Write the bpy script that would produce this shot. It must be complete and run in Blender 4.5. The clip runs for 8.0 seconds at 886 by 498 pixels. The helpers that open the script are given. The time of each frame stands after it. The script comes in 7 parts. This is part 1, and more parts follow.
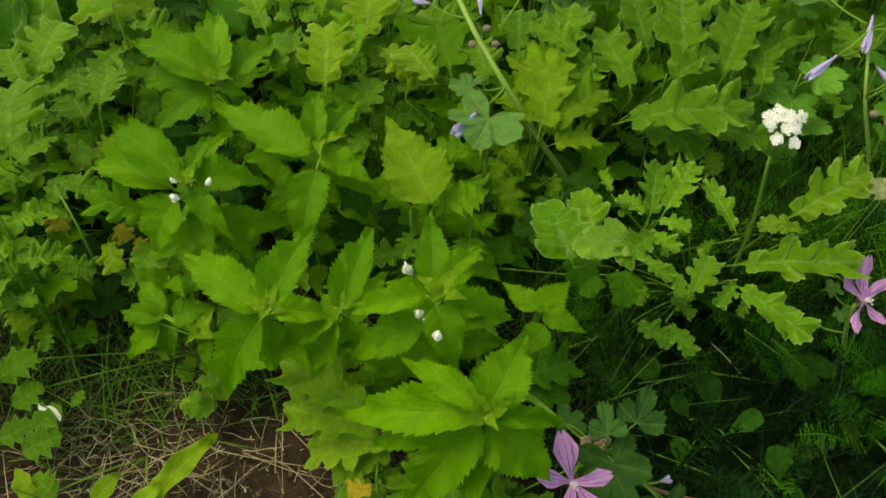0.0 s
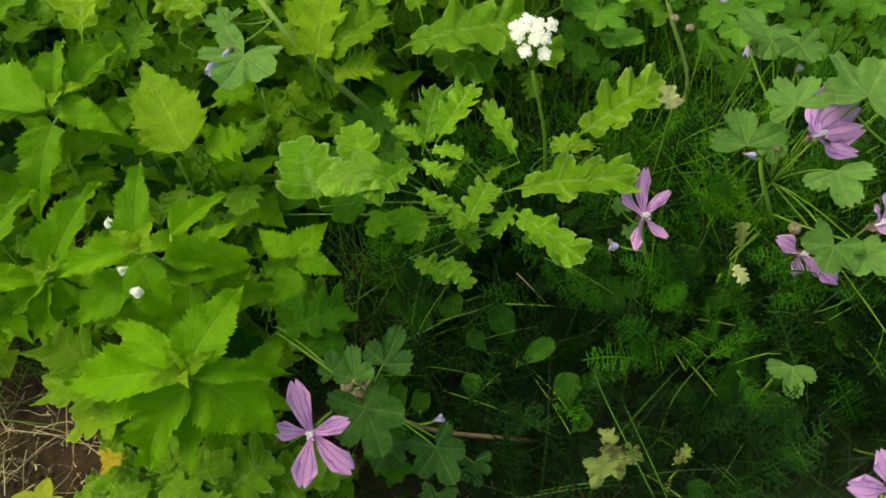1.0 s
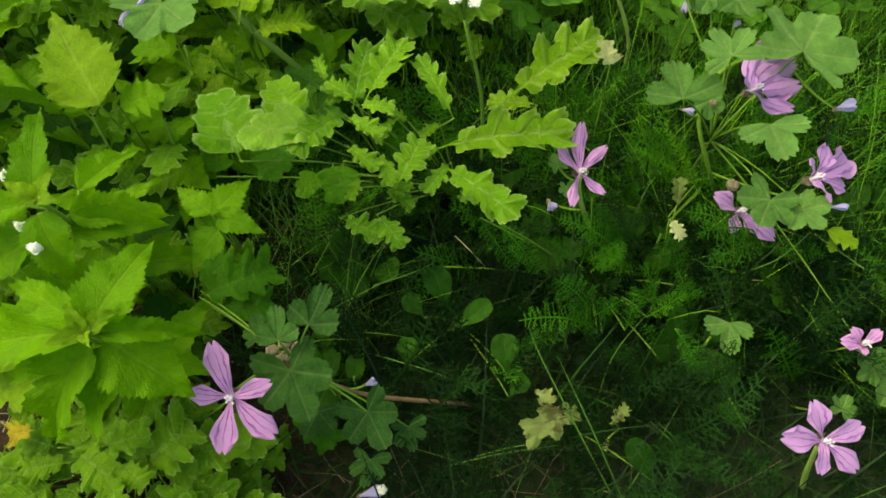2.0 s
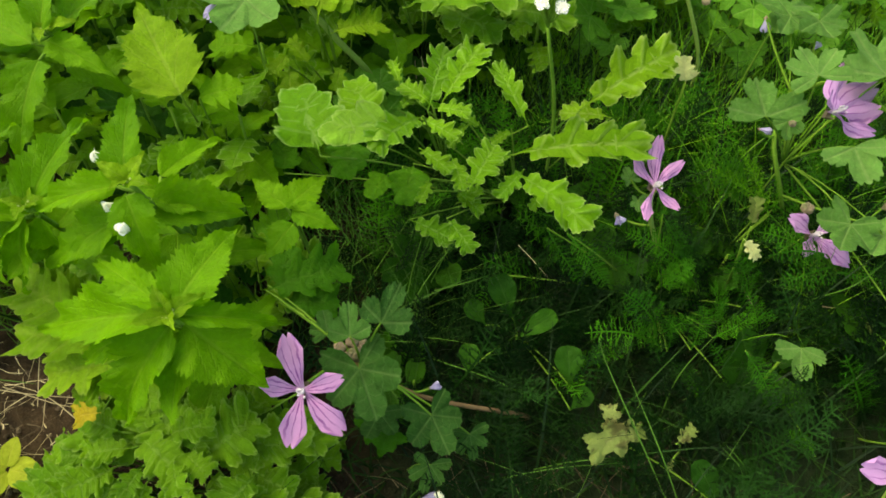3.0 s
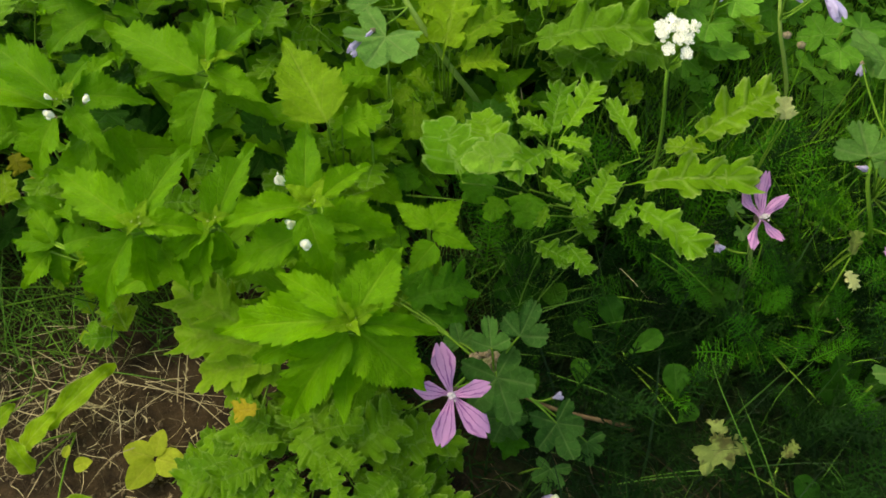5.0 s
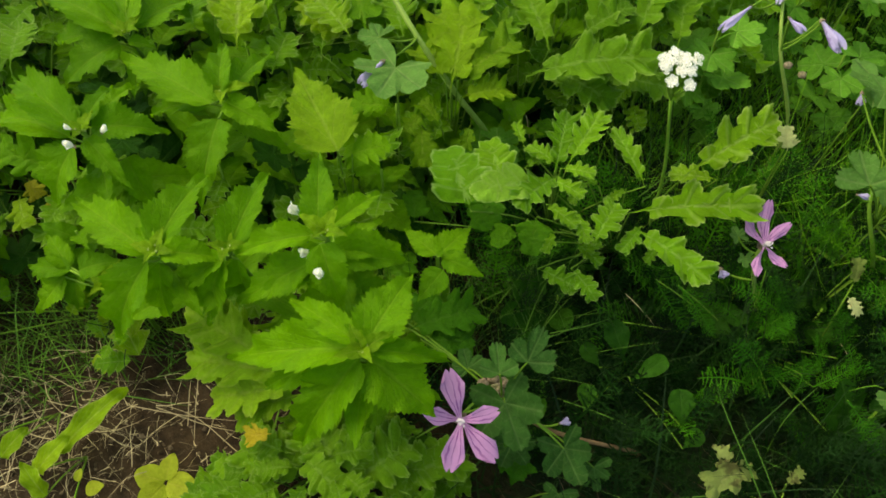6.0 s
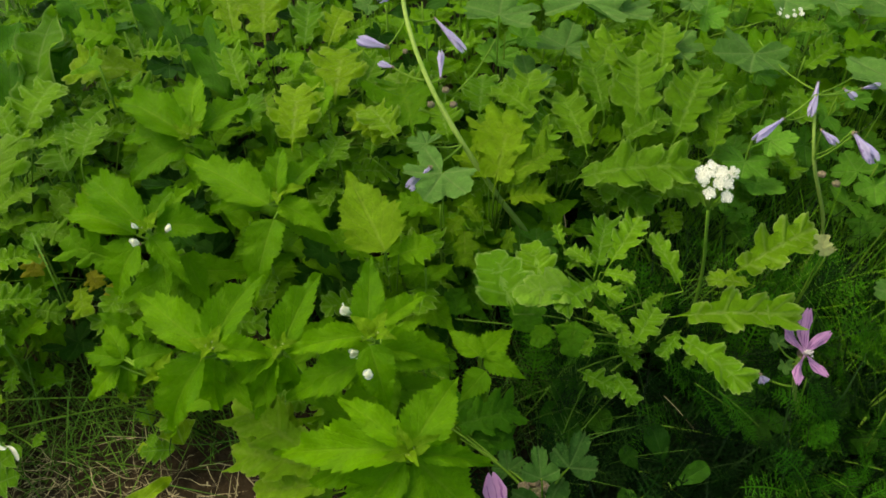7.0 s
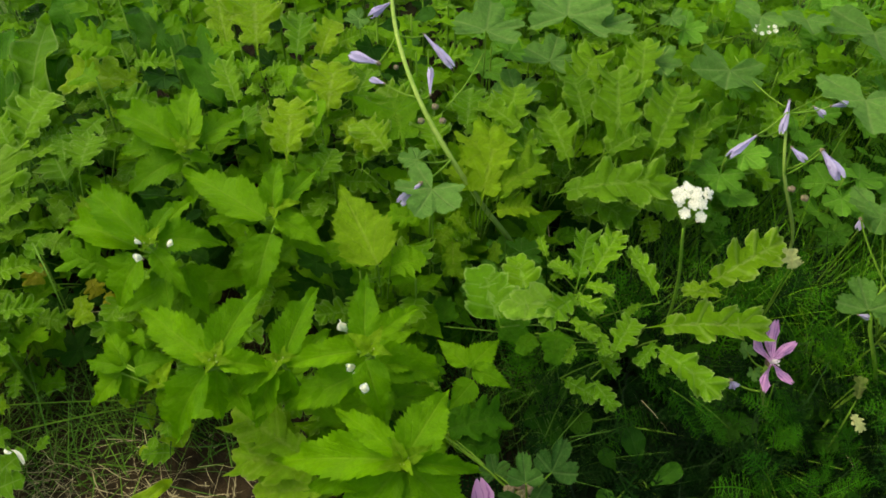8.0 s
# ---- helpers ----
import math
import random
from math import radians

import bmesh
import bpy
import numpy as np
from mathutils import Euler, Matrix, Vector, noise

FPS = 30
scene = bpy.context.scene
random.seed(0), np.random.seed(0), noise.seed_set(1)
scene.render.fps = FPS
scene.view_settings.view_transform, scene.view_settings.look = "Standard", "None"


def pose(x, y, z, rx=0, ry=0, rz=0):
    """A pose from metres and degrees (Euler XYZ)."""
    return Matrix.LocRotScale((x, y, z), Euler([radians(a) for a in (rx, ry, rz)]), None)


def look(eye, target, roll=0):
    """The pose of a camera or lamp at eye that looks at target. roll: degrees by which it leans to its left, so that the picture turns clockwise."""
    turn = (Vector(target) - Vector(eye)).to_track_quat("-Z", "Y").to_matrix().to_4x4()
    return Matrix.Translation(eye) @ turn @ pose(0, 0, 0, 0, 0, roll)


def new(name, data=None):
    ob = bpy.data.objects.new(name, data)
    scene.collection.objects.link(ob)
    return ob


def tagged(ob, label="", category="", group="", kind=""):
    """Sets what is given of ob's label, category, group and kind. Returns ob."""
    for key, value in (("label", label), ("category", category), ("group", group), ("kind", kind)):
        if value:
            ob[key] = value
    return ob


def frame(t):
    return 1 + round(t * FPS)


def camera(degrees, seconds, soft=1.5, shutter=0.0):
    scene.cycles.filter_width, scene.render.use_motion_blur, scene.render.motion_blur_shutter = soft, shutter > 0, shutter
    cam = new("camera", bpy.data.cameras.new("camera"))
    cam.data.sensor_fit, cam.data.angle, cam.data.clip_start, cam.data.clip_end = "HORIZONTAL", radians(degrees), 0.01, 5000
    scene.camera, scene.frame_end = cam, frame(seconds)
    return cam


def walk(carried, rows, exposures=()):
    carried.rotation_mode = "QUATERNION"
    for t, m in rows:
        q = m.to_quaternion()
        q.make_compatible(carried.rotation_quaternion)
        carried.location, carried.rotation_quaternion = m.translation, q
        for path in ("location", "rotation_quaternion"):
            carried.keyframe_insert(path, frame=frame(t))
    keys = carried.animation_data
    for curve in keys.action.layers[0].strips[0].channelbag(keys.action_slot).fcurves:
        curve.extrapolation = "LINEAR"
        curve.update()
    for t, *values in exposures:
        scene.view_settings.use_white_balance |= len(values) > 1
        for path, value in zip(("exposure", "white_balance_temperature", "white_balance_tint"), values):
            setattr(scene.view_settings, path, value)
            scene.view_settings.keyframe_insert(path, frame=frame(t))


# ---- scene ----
cam = camera(63.2, 8.0, soft=1.7)
PATH = [
    (0, (0.016, -0.005, 0.568), (-0.013, 1.293, -0.954), -0.7),
    (0.5, (0.086, 0.007, 0.56), (0.145, 1.249, -1.008), 1.6),
    (1, (0.167, 0.005, 0.538), (0.195, 1.189, -1.073), -3.5),
    (1.5, (0.203, -0.001, 0.521), (0.302, 1.141, -1.118), -1.0),
    (1.7, (0.194, -0.001, 0.518), (0.318, 1.14, -1.12), -0.4),
    (2.8, (0.173, -0.004, 0.499), (0.293, 1.175, -1.112), 1.6),
    (3, (0.153, -0.004, 0.503), (0.229, 1.188, -1.101), 0.8),
    (3.5, (0.116, -0.011, 0.493), (0.189, 1.142, -1.14), 2.4),
    (4, (0.093, -0.02, 0.495), (0.139, 1.139, -1.135), 1.4),
    (4.5, (0.081, -0.021, 0.519), (0.121, 1.171, -1.086), 1.1),
    (4.7, (0.081, -0.023, 0.53), (0.103, 1.19, -1.06), 0.4),
    (6, (0.077, -0.027, 0.548), (0.084, 1.246, -0.995), -0.0),
    (6.5, (0.069, -0.024, 0.568), (0.046, 1.351, -0.885), -0.6),
    (7, (0.066, -0.028, 0.571), (-0.007, 1.408, -0.82), -1.1),
    (7.5, (0.068, -0.023, 0.567), (0.007, 1.39, -0.847), -0.9),
    (8, (0.06, -0.032, 0.607), (0.038, 1.376, -0.813), 0.5),
]
EXPOSURE, KELVIN, TINT = 1.0, 7450, 0
EXPOSURES = [(0, -0.22), (0.5, -0.24), (1, 0.1), (1.5, 0.20), (3, 0.39), (3.5, 0.22), (4, 0.20), (4.5, 0.11), (6, 0.01), (6.5, -0.12), (7, -0.23), (7.5, -0.29), (8, -0.10)]
SKY, SUN, SUN_UP, SUN_TURN = 0.163, 0.75, 58.0, -72.0
walk(cam, [(t, look(eye, target, roll)) for t, eye, target, roll in PATH], exposures=[(t, EXPOSURE + stops, KELVIN, TINT) for t, stops in EXPOSURES])

# ---- light: a bright hazy sky with a soft sun ----
world = bpy.data.worlds.new("sky")
scene.world = world
world.use_nodes = True
sky = world.node_tree.nodes.new("ShaderNodeTexSky")
sky.sky_type, sky.sun_disc = "NISHITA", False
sky.sun_elevation, sky.sun_rotation, sky.dust_density = radians(SUN_UP), radians(SUN_TURN), 4.0
back = world.node_tree.nodes["Background"]
back.inputs["Strength"].default_value = SKY
world.node_tree.links.new(sky.outputs[0], back.inputs["Color"])
sun = new("sun", bpy.data.lights.new("sun", "SUN"))
sun.data.energy, sun.data.angle, sun.data.color = SUN, radians(60), (1.0, 0.95, 0.84)
sun_way = Vector((math.sin(radians(SUN_TURN)) * math.cos(radians(SUN_UP)), math.cos(radians(SUN_TURN)) * math.cos(radians(SUN_UP)), math.sin(radians(SUN_UP))))
sun.matrix_basis = look(sun_way * 6, (0, 0, 0))


# ---- materials ----
class Nodes:
    """Short calls for a node tree."""

    def __init__(self, name):
        self.mat = bpy.data.materials.new(name)
        self.mat.use_nodes = True
        self.tree = self.mat.node_tree
        self.bsdf = self.tree.nodes["Principled BSDF"]
        self.out = self.tree.nodes["Material Output"]

    def add(self, kind, **values):
        node = self.tree.nodes.new(kind)
        for key, value in values.items():
            setattr(node, key, value)
        return node

    def link(self, a, b):
        self.tree.links.new(a, b)

    def put(self, socket, value):
        if isinstance(value, bpy.types.NodeSocket):
            self.link(value, socket)
        else:
            socket.default_value = value

    def math(self, op, a, b=0.0, c=0.0):
        node = self.add("ShaderNodeMath", operation=op)
        for socket, value in zip(node.inputs, (a, b, c)):
            self.put(socket, value)
        return node.outputs[0]

    def ramp(self, value, low, high, to_low=0.0, to_high=1.0):
        node = self.add("ShaderNodeMapRange", interpolation_type="SMOOTHSTEP")
        for socket, v in zip(node.inputs, (value, low, high, to_low, to_high)):
            self.put(socket, v)
        return node.outputs[0]

    def mix(self, fac, a, b):
        node = self.add("ShaderNodeMix", data_type="RGBA")
        self.put(node.inputs[0], fac)
        self.put(node.inputs[6], a if isinstance(a, bpy.types.NodeSocket) else (*a, 1))
        self.put(node.inputs[7], b if isinstance(b, bpy.types.NodeSocket) else (*b, 1))
        return node.outputs[2]

    def noise(self, scale, detail=3.0, coords=None, rough=0.55):
        node = self.add("ShaderNodeTexNoise")
        node.inputs["Scale"].default_value, node.inputs["Detail"].default_value, node.inputs["Roughness"].default_value = scale, detail, rough
        if coords is not None:
            self.link(coords, node.inputs["Vector"])
        return node.outputs["Fac"]

    def bump(self, height, strength, distance):
        node = self.add("ShaderNodeBump")
        node.inputs["Strength"].default_value, node.inputs["Distance"].default_value = strength, distance
        self.link(height, node.inputs["Height"])
        self.link(node.outputs[0], self.bsdf.inputs["Normal"])
        return node.outputs[0]


def leaf_material(name, base, young, vein, veins=7.0, slant=0.45, rough=0.55, through_light=0.5, blotch=(0.3, 0.3, 0.03), blotch_at=0.66, vary=0.2, rim=0.0, quilted=0.9):
    n = Nodes(name)
    base, young = (base[0] * 0.85, base[1], base[2]), (young[0] * 0.85, young[1], young[2])
    uv = n.add("ShaderNodeUVMap", uv_map="uv").outputs[0]
    sep = n.add("ShaderNodeSeparateXYZ")
    n.link(uv, sep.inputs[0])
    u = n.math("ABSOLUTE", n.math("MULTIPLY_ADD", sep.outputs[0], 2.0, -1.0))
    v = sep.outputs[1]
    info = n.add("ShaderNodeObjectInfo").outputs["Random"]
    place = n.add("ShaderNodeTexCoord").outputs["Object"]
    where = n.add("ShaderNodeNewGeometry").outputs["Position"]
    mid = n.ramp(u, 0.02, 0.09, 1.0, 0.0)
    side = n.math("FRACT", n.math("MULTIPLY_ADD", v, veins, n.math("MULTIPLY", u, -slant * veins)))
    side = n.ramp(n.math("ABSOLUTE", n.math("SUBTRACT", side, 0.5)), 0.03, 0.11, 1.0, 0.0)
    lines = n.math("MAXIMUM", mid, n.math("MULTIPLY", side, 0.55))
    patch = n.noise(2.6, 4.0, place)
    fine = n.noise(420.0, 3.0, where)
    quilt = n.noise(110.0, 3.0, where, 0.6)
    wide = n.noise(9.0, 2.0, where)
    colour = n.mix(n.ramp(n.math("ADD", n.math("MULTIPLY", info, 0.6), n.math("MULTIPLY", wide, 0.5)), 0.2, 0.9), base, young)
    colour = n.mix(n.ramp(patch, 0.45, 0.75, 0.0, 0.5), colour, young)
    colour = n.mix(n.math("MULTIPLY", lines, 0.4), colour, vein)
    spots = n.ramp(n.math("ADD", patch, n.math("MULTIPLY", info, 0.12)), blotch_at, blotch_at + 0.1, 0.0, 0.8)
    colour = n.mix(spots, colour, blotch)
    if rim:
        colour = n.mix(n.ramp(u, 0.84, 1.0, 0.0, rim), colour, vein)
    tone = n.add("ShaderNodeHueSaturation")
    tone.inputs["Saturation"].default_value = 1.0
    n.link(colour, tone.inputs["Color"])
    shade = n.math("MULTIPLY_ADD", info, vary, 1.0 - vary / 2)
    n.link(n.math("MULTIPLY", shade, n.math("MULTIPLY", n.math("MULTIPLY_ADD", fine, 0.5, 0.75), n.math("MULTIPLY_ADD", quilt, quilted, 1.0 - quilted / 2))), tone.inputs["Value"])
    colour = tone.outputs[0]
    n.link(colour, n.bsdf.inputs["Base Color"])
    n.bsdf.inputs["Roughness"].default_value = rough
    n.bsdf.inputs["Specular IOR Level"].default_value = 0.08
    height = n.math("ADD", n.math("ADD", n.math("MULTIPLY", lines, -0.3), n.math("MULTIPLY", quilt, 1.2)), n.math("MULTIPLY", fine, 0.6))
    normal = n.bump(height, 0.6, 0.0022)
    glow = n.add("ShaderNodeBsdfTranslucent")
    warm = n.mix(0.5, colour, young)
    n.link(warm, glow.inputs["Color"])
    n.link(normal, glow.inputs["Normal"])
    both = n.add("ShaderNodeMixShader")
    both.inputs[0].default_value = through_light
    n.link(n.bsdf.outputs[0], both.inputs[1])
    n.link(glow.outputs[0], both.inputs[2])
    n.link(both.outputs[0], n.out.inputs["Surface"])
    return n.mat


def petal_material(name, pale, deep, heart):
    n = Nodes(name)
    uv = n.add("ShaderNodeUVMap", uv_map="uv").outputs[0]
    sep = n.add("ShaderNodeSeparateXYZ")
    n.link(uv, sep.inputs[0])
    u = n.math("MULTIPLY_ADD", sep.outputs[0], 2.0, -1.0)
    v = sep.outputs[1]
    wob = n.math("MULTIPLY", n.math("SUBTRACT", n.noise(5.0, 2.0, uv), 0.5), 0.5)
    line = n.math("ABSOLUTE", n.math("SINE", n.math("MULTIPLY", n.math("ADD", u, wob), 5.6)))
    line = n.math("MULTIPLY", n.ramp(line, 0.15, 0.5, 1.0, 0.0), n.ramp(v, 0.55, 1.0, 1.0, 0.12))
    colour = n.mix(n.noise(6.0, 3.0, uv), pale, tuple(min(1.0, c * 1.2) for c in pale))
    colour = n.mix(n.math("MULTIPLY", line, 0.75), colour, deep)
    colour = n.mix(n.ramp(v, 0.02, 0.16, 0.7, 0.0), colour, heart)
    n.link(colour, n.bsdf.inputs["Base Color"])
    n.bsdf.inputs["Roughness"].default_value = 0.6
    n.bsdf.inputs["Specular IOR Level"].default_value = 0.2
    normal = n.bump(n.math("ADD", line, n.noise(60.0, 2.0, uv)), 0.4, 0.0006)
    glow = n.add("ShaderNodeBsdfTranslucent")
    n.link(colour, glow.inputs["Color"])
    n.link(normal, glow.inputs["Normal"])
    both = n.add("ShaderNodeMixShader")
    both.inputs[0].default_value = 0.42
    n.link(n.bsdf.outputs[0], both.inputs[1])
    n.link(glow.outputs[0], both.inputs[2])
    n.link(both.outputs[0], n.out.inputs["Surface"])
    return n.mat


def plain_material(name, a, b, scale, rough=0.7, island=False, bump=0.0006):
    n = Nodes(name)
    where = n.add("ShaderNodeNewGeometry")
    place = n.add("ShaderNodeTexCoord").outputs["Object"]
    f = n.noise(scale, 4.0, place)
    f2 = n.noise(scale * 7, 3.0, place)
    mixed = n.math("ADD", n.math("MULTIPLY", f, 0.7), n.math("MULTIPLY", f2, 0.3))
    if island:
        mixed = n.math("ADD", n.math("MULTIPLY", mixed, 0.4), n.math("MULTIPLY", where.outputs["Random Per Island"], 0.6))
    n.link(n.mix(n.ramp(mixed, 0.25, 0.75), a, b), n.bsdf.inputs["Base Color"])
    n.bsdf.inputs["Roughness"].default_value = rough
    n.bsdf.inputs["Specular IOR Level"].default_value = 0.12
    n.bump(f2, 0.5, bump)
    return n.mat


def soil_material():
    n = Nodes("soil")
    place = n.add("ShaderNodeTexCoord").outputs["Object"]
    big, mid, fine = n.noise(6.0, 4.0, place), n.noise(55.0, 5.0, place, 0.65), n.noise(420.0, 4.0, place, 0.7)
    colour = n.mix(n.ramp(mid, 0.35, 0.7), (0.018, 0.011, 0.005), (0.048, 0.031, 0.014))
    colour = n.mix(n.ramp(fine, 0.55, 0.75, 0.0, 0.6), colour, (0.12, 0.088, 0.046))
    sep = n.add("ShaderNodeSeparateXYZ")
    n.link(place, sep.inputs[0])
    away = n.math("ADD", n.math("POWER", n.math("SUBTRACT", sep.outputs[0], 0.1), 2.0), n.math("POWER", n.math("SUBTRACT", sep.outputs[1], 0.45), 2.0))
    turf = n.mix(n.ramp(mid, 0.3, 0.7), (0.030, 0.075, 0.008), (0.075, 0.135, 0.020))
    turf = n.mix(n.ramp(n.noise(0.35, 4.0, place), 0.4, 0.7), turf, (0.10, 0.13, 0.035))
    colour = n.mix(n.ramp(n.math("ADD", away, n.math("MULTIPLY", big, 0.8)), 0.75, 1.5), colour, turf)
    # right-hand ground tinted near-black green: shade put into the soil colour
    right_shade = n.ramp(n.math("ADD", sep.outputs[0], n.math("MULTIPLY", big, 0.12)), 0.15, 0.22)
    colour = n.mix(n.math("MULTIPLY", right_shade, n.ramp(away, 0.5, 0.9, 0.9, 0.0)), colour, (0.010, 0.022, 0.005))
    n.link(colour, n.bsdf.inputs["Base Color"])
    n.bsdf.inputs["Roughness"].default_value = 0.95
    n.bsdf.inputs["Specular IOR Level"].default_value = 0.15
    n.bump(n.math("ADD", n.math("MULTIPLY", mid, 1.0), n.math("MULTIPLY", fine, 0.35)), 0.9, 0.006)
    return n.mat


MATS = {
    "nettle": leaf_material("nettle_leaf", (0.110, 0.250, 0.003), (0.165, 0.315, 0.005), (0.20, 0.34, 0.02), veins=6, blotch_at=0.9, quilted=0.5),
    "pale_weed": leaf_material("pale_weed_leaf", (0.185, 0.330, 0.008), (0.280, 0.410, 0.014), (0.33, 0.42, 0.06), veins=5, slant=0.0, blotch_at=0.86, rim=0.5),
    "ochre": leaf_material("ochre_leaf", (0.34, 0.29, 0.012), (0.42, 0.36, 0.02), (0.42, 0.36, 0.06), veins=5, blotch=(0.2, 0.12, 0.02), blotch_at=0.75),
    "gold": leaf_material("gold_leaf", (0.36, 0.25, 0.012), (0.46, 0.32, 0.02), (0.50, 0.36, 0.06), veins=5, blotch=(0.2, 0.11, 0.02), blotch_at=0.72),
    "rag_pale": leaf_material("pale_lobed_leaf", (0.150, 0.285, 0.006), (0.215, 0.340, 0.010), (0.36, 0.46, 0.12), veins=5, slant=0.0, blotch_at=0.80, rim=0.6),
    "fan_pale": leaf_material("pale_fan_leaf", (0.160, 0.305, 0.015), (0.230, 0.370, 0.028), (0.30, 0.42, 0.10), veins=5, slant=0.0, blotch_at=0.80, rim=0.6),
    "rag": leaf_material("lobed_leaf", (0.105, 0.240, 0.005), (0.180, 0.325, 0.009), (0.30, 0.45, 0.10), veins=5, slant=0.0, blotch_at=0.80, rim=0.7),
    "crinkle": leaf_material("crinkled_leaf", (0.092, 0.205, 0.005), (0.158, 0.280, 0.008), (0.26, 0.40, 0.07), veins=6, slant=0.0, blotch_at=0.83, rim=0.6),
    "mallow": leaf_material("mallow_leaf", (0.100, 0.205, 0.030), (0.155, 0.275, 0.048), (0.24, 0.34, 0.10), veins=5, rough=0.65, blotch_at=0.86),
    # darker copy of the mallow leaf: shade on low leaves put into colour
    "mallow_shaded": leaf_material("shaded_mallow_leaf", (0.038, 0.100, 0.014), (0.070, 0.155, 0.022), (0.14, 0.23, 0.06), veins=5, rough=0.6, blotch_at=0.9),
    "tip": leaf_material("young_nettle_leaf", (0.15, 0.27, 0.005), (0.21, 0.32, 0.008), (0.26, 0.36, 0.04), veins=5, blotch_at=0.95),
    # own dark green of dock; on low weeds it puts shade into colour
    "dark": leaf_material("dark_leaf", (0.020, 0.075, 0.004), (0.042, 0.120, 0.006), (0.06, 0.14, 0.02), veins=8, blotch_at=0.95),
    "yellow": leaf_material("yellowing_leaf", (0.190, 0.325, 0.005), (0.285, 0.395, 0.010), (0.38, 0.46, 0.10), veins=6, blotch=(0.40, 0.38, 0.03), blotch_at=0.78, rim=0.5),
    "dead": leaf_material("withered_leaf", (0.17, 0.21, 0.035), (0.30, 0.32, 0.08), (0.28, 0.28, 0.10), veins=6, blotch=(0.07, 0.05, 0.02), blotch_at=0.58),
    # yarrow darker than its own green: shade of the hollow put into colour
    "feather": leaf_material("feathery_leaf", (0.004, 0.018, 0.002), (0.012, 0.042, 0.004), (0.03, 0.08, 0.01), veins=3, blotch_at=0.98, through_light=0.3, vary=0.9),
    "comb": leaf_material("comb_leaf", (0.075, 0.225, 0.004), (0.12, 0.29, 0.006), (0.12, 0.26, 0.02), veins=3, blotch_at=0.98, through_light=0.4),
    # brighter, lit copy of the feathery yarrow colour
    "frond": leaf_material("lit_feathery_leaf", (0.022, 0.105, 0.003), (0.060, 0.200, 0.005), (0.06, 0.16, 0.01), veins=3, blotch_at=0.98, through_light=0.35),
    "seedling": leaf_material("seedling_leaf", (0.34, 0.38, 0.02), (0.42, 0.43, 0.03), (0.44, 0.44, 0.06), veins=5, blotch_at=0.95, vary=0.15),
    "petal": petal_material("mallow_petal", (0.62, 0.30, 0.55), (0.21, 0.02, 0.23), (0.72, 0.56, 0.66)),
    "violet": petal_material("violet_mallow_petal", (0.53, 0.28, 0.53), (0.22, 0.035, 0.27), (0.66, 0.54, 0.64)),
    "furled": petal_material("furled_petal", (0.50, 0.44, 0.64), (0.28, 0.19, 0.42), (0.50, 0.45, 0.52)),
    "white": petal_material("white_petal", (0.93, 0.90, 0.74), (0.90, 0.87, 0.68), (0.80, 0.82, 0.45)),
    "stem": plain_material("green_stem", (0.09, 0.20, 0.012), (0.17, 0.29, 0.03), 40.0, 0.9),
    "stem_pale": plain_material("pale_green_stem", (0.18, 0.30, 0.04), (0.29, 0.39, 0.08), 60.0, 0.55),
    "stem_brown": plain_material("brown_stem", (0.14, 0.085, 0.035), (0.22, 0.14, 0.06), 60.0),
    # near-black green: shade of the low ground is put into the blades
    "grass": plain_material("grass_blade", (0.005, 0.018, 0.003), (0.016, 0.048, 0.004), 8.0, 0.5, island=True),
    "grass_mid": plain_material("thin_grass_blade", (0.035, 0.10, 0.008), (0.075, 0.17, 0.018), 8.0, 0.5, island=True),
    "grass_bright": plain_material("bright_grass_blade", (0.055, 0.19, 0.005), (0.15, 0.34, 0.011), 8.0, 0.5, island=True),
    "straw": plain_material("dry_straw", (0.035, 0.024, 0.011), (0.46, 0.39, 0.21), 8.0, 0.75, island=True),
    "old_straw": plain_material("old_straw", (0.02, 0.014, 0.007), (0.16, 0.12, 0.06), 8.0, 0.8, island=True),
    "column": plain_material("pale_stamen", (0.62, 0.50, 0.55), (0.75, 0.68, 0.62), 300.0),
    "yolk": plain_material("floret_centre", (0.74, 0.72, 0.56), (0.82, 0.80, 0.68), 300.0),
    "calyx": plain_material("calyx", (0.14, 0.15, 0.06), (0.25, 0.17, 0.12), 200.0),
    "hood": plain_material("hooded_petal", (0.86, 0.82, 0.50), (0.94, 0.91, 0.70), 200.0),
    "mallow_green": leaf_material("green_mallow_leaf", (0.110, 0.270, 0.018), (0.180, 0.360, 0.030), (0.24, 0.40, 0.08), veins=5, rough=0.6, blotch_at=0.86),
    # leaf green darkened: shade of lower leaves put into the colour
    "shade": leaf_material("shaded_leaf", (0.075, 0.205, 0.005), (0.12, 0.27, 0.007), (0.14, 0.28, 0.02), veins=6, blotch_at=0.9),
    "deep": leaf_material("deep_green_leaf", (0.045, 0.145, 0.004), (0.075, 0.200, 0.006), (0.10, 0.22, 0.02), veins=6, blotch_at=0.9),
    "cream": leaf_material("cream_dry_leaf", (0.50, 0.46, 0.16), (0.68, 0.62, 0.26), (0.55, 0.48, 0.20), veins=5, blotch=(0.30, 0.24, 0.06), blotch_at=0.66),
    "grass_turf": plain_material("turf_blade", (0.045, 0.155, 0.006), (0.11, 0.26, 0.012), 8.0, 0.6, island=True),
    "grass_olive": plain_material("olive_grass_blade", (0.050, 0.125, 0.008), (0.12, 0.23, 0.022), 8.0, 0.6, island=True),
    "young_bud": plain_material("young_bud", (0.26, 0.35, 0.06), (0.40, 0.46, 0.14), 300.0),
    "soil": soil_material(),
}


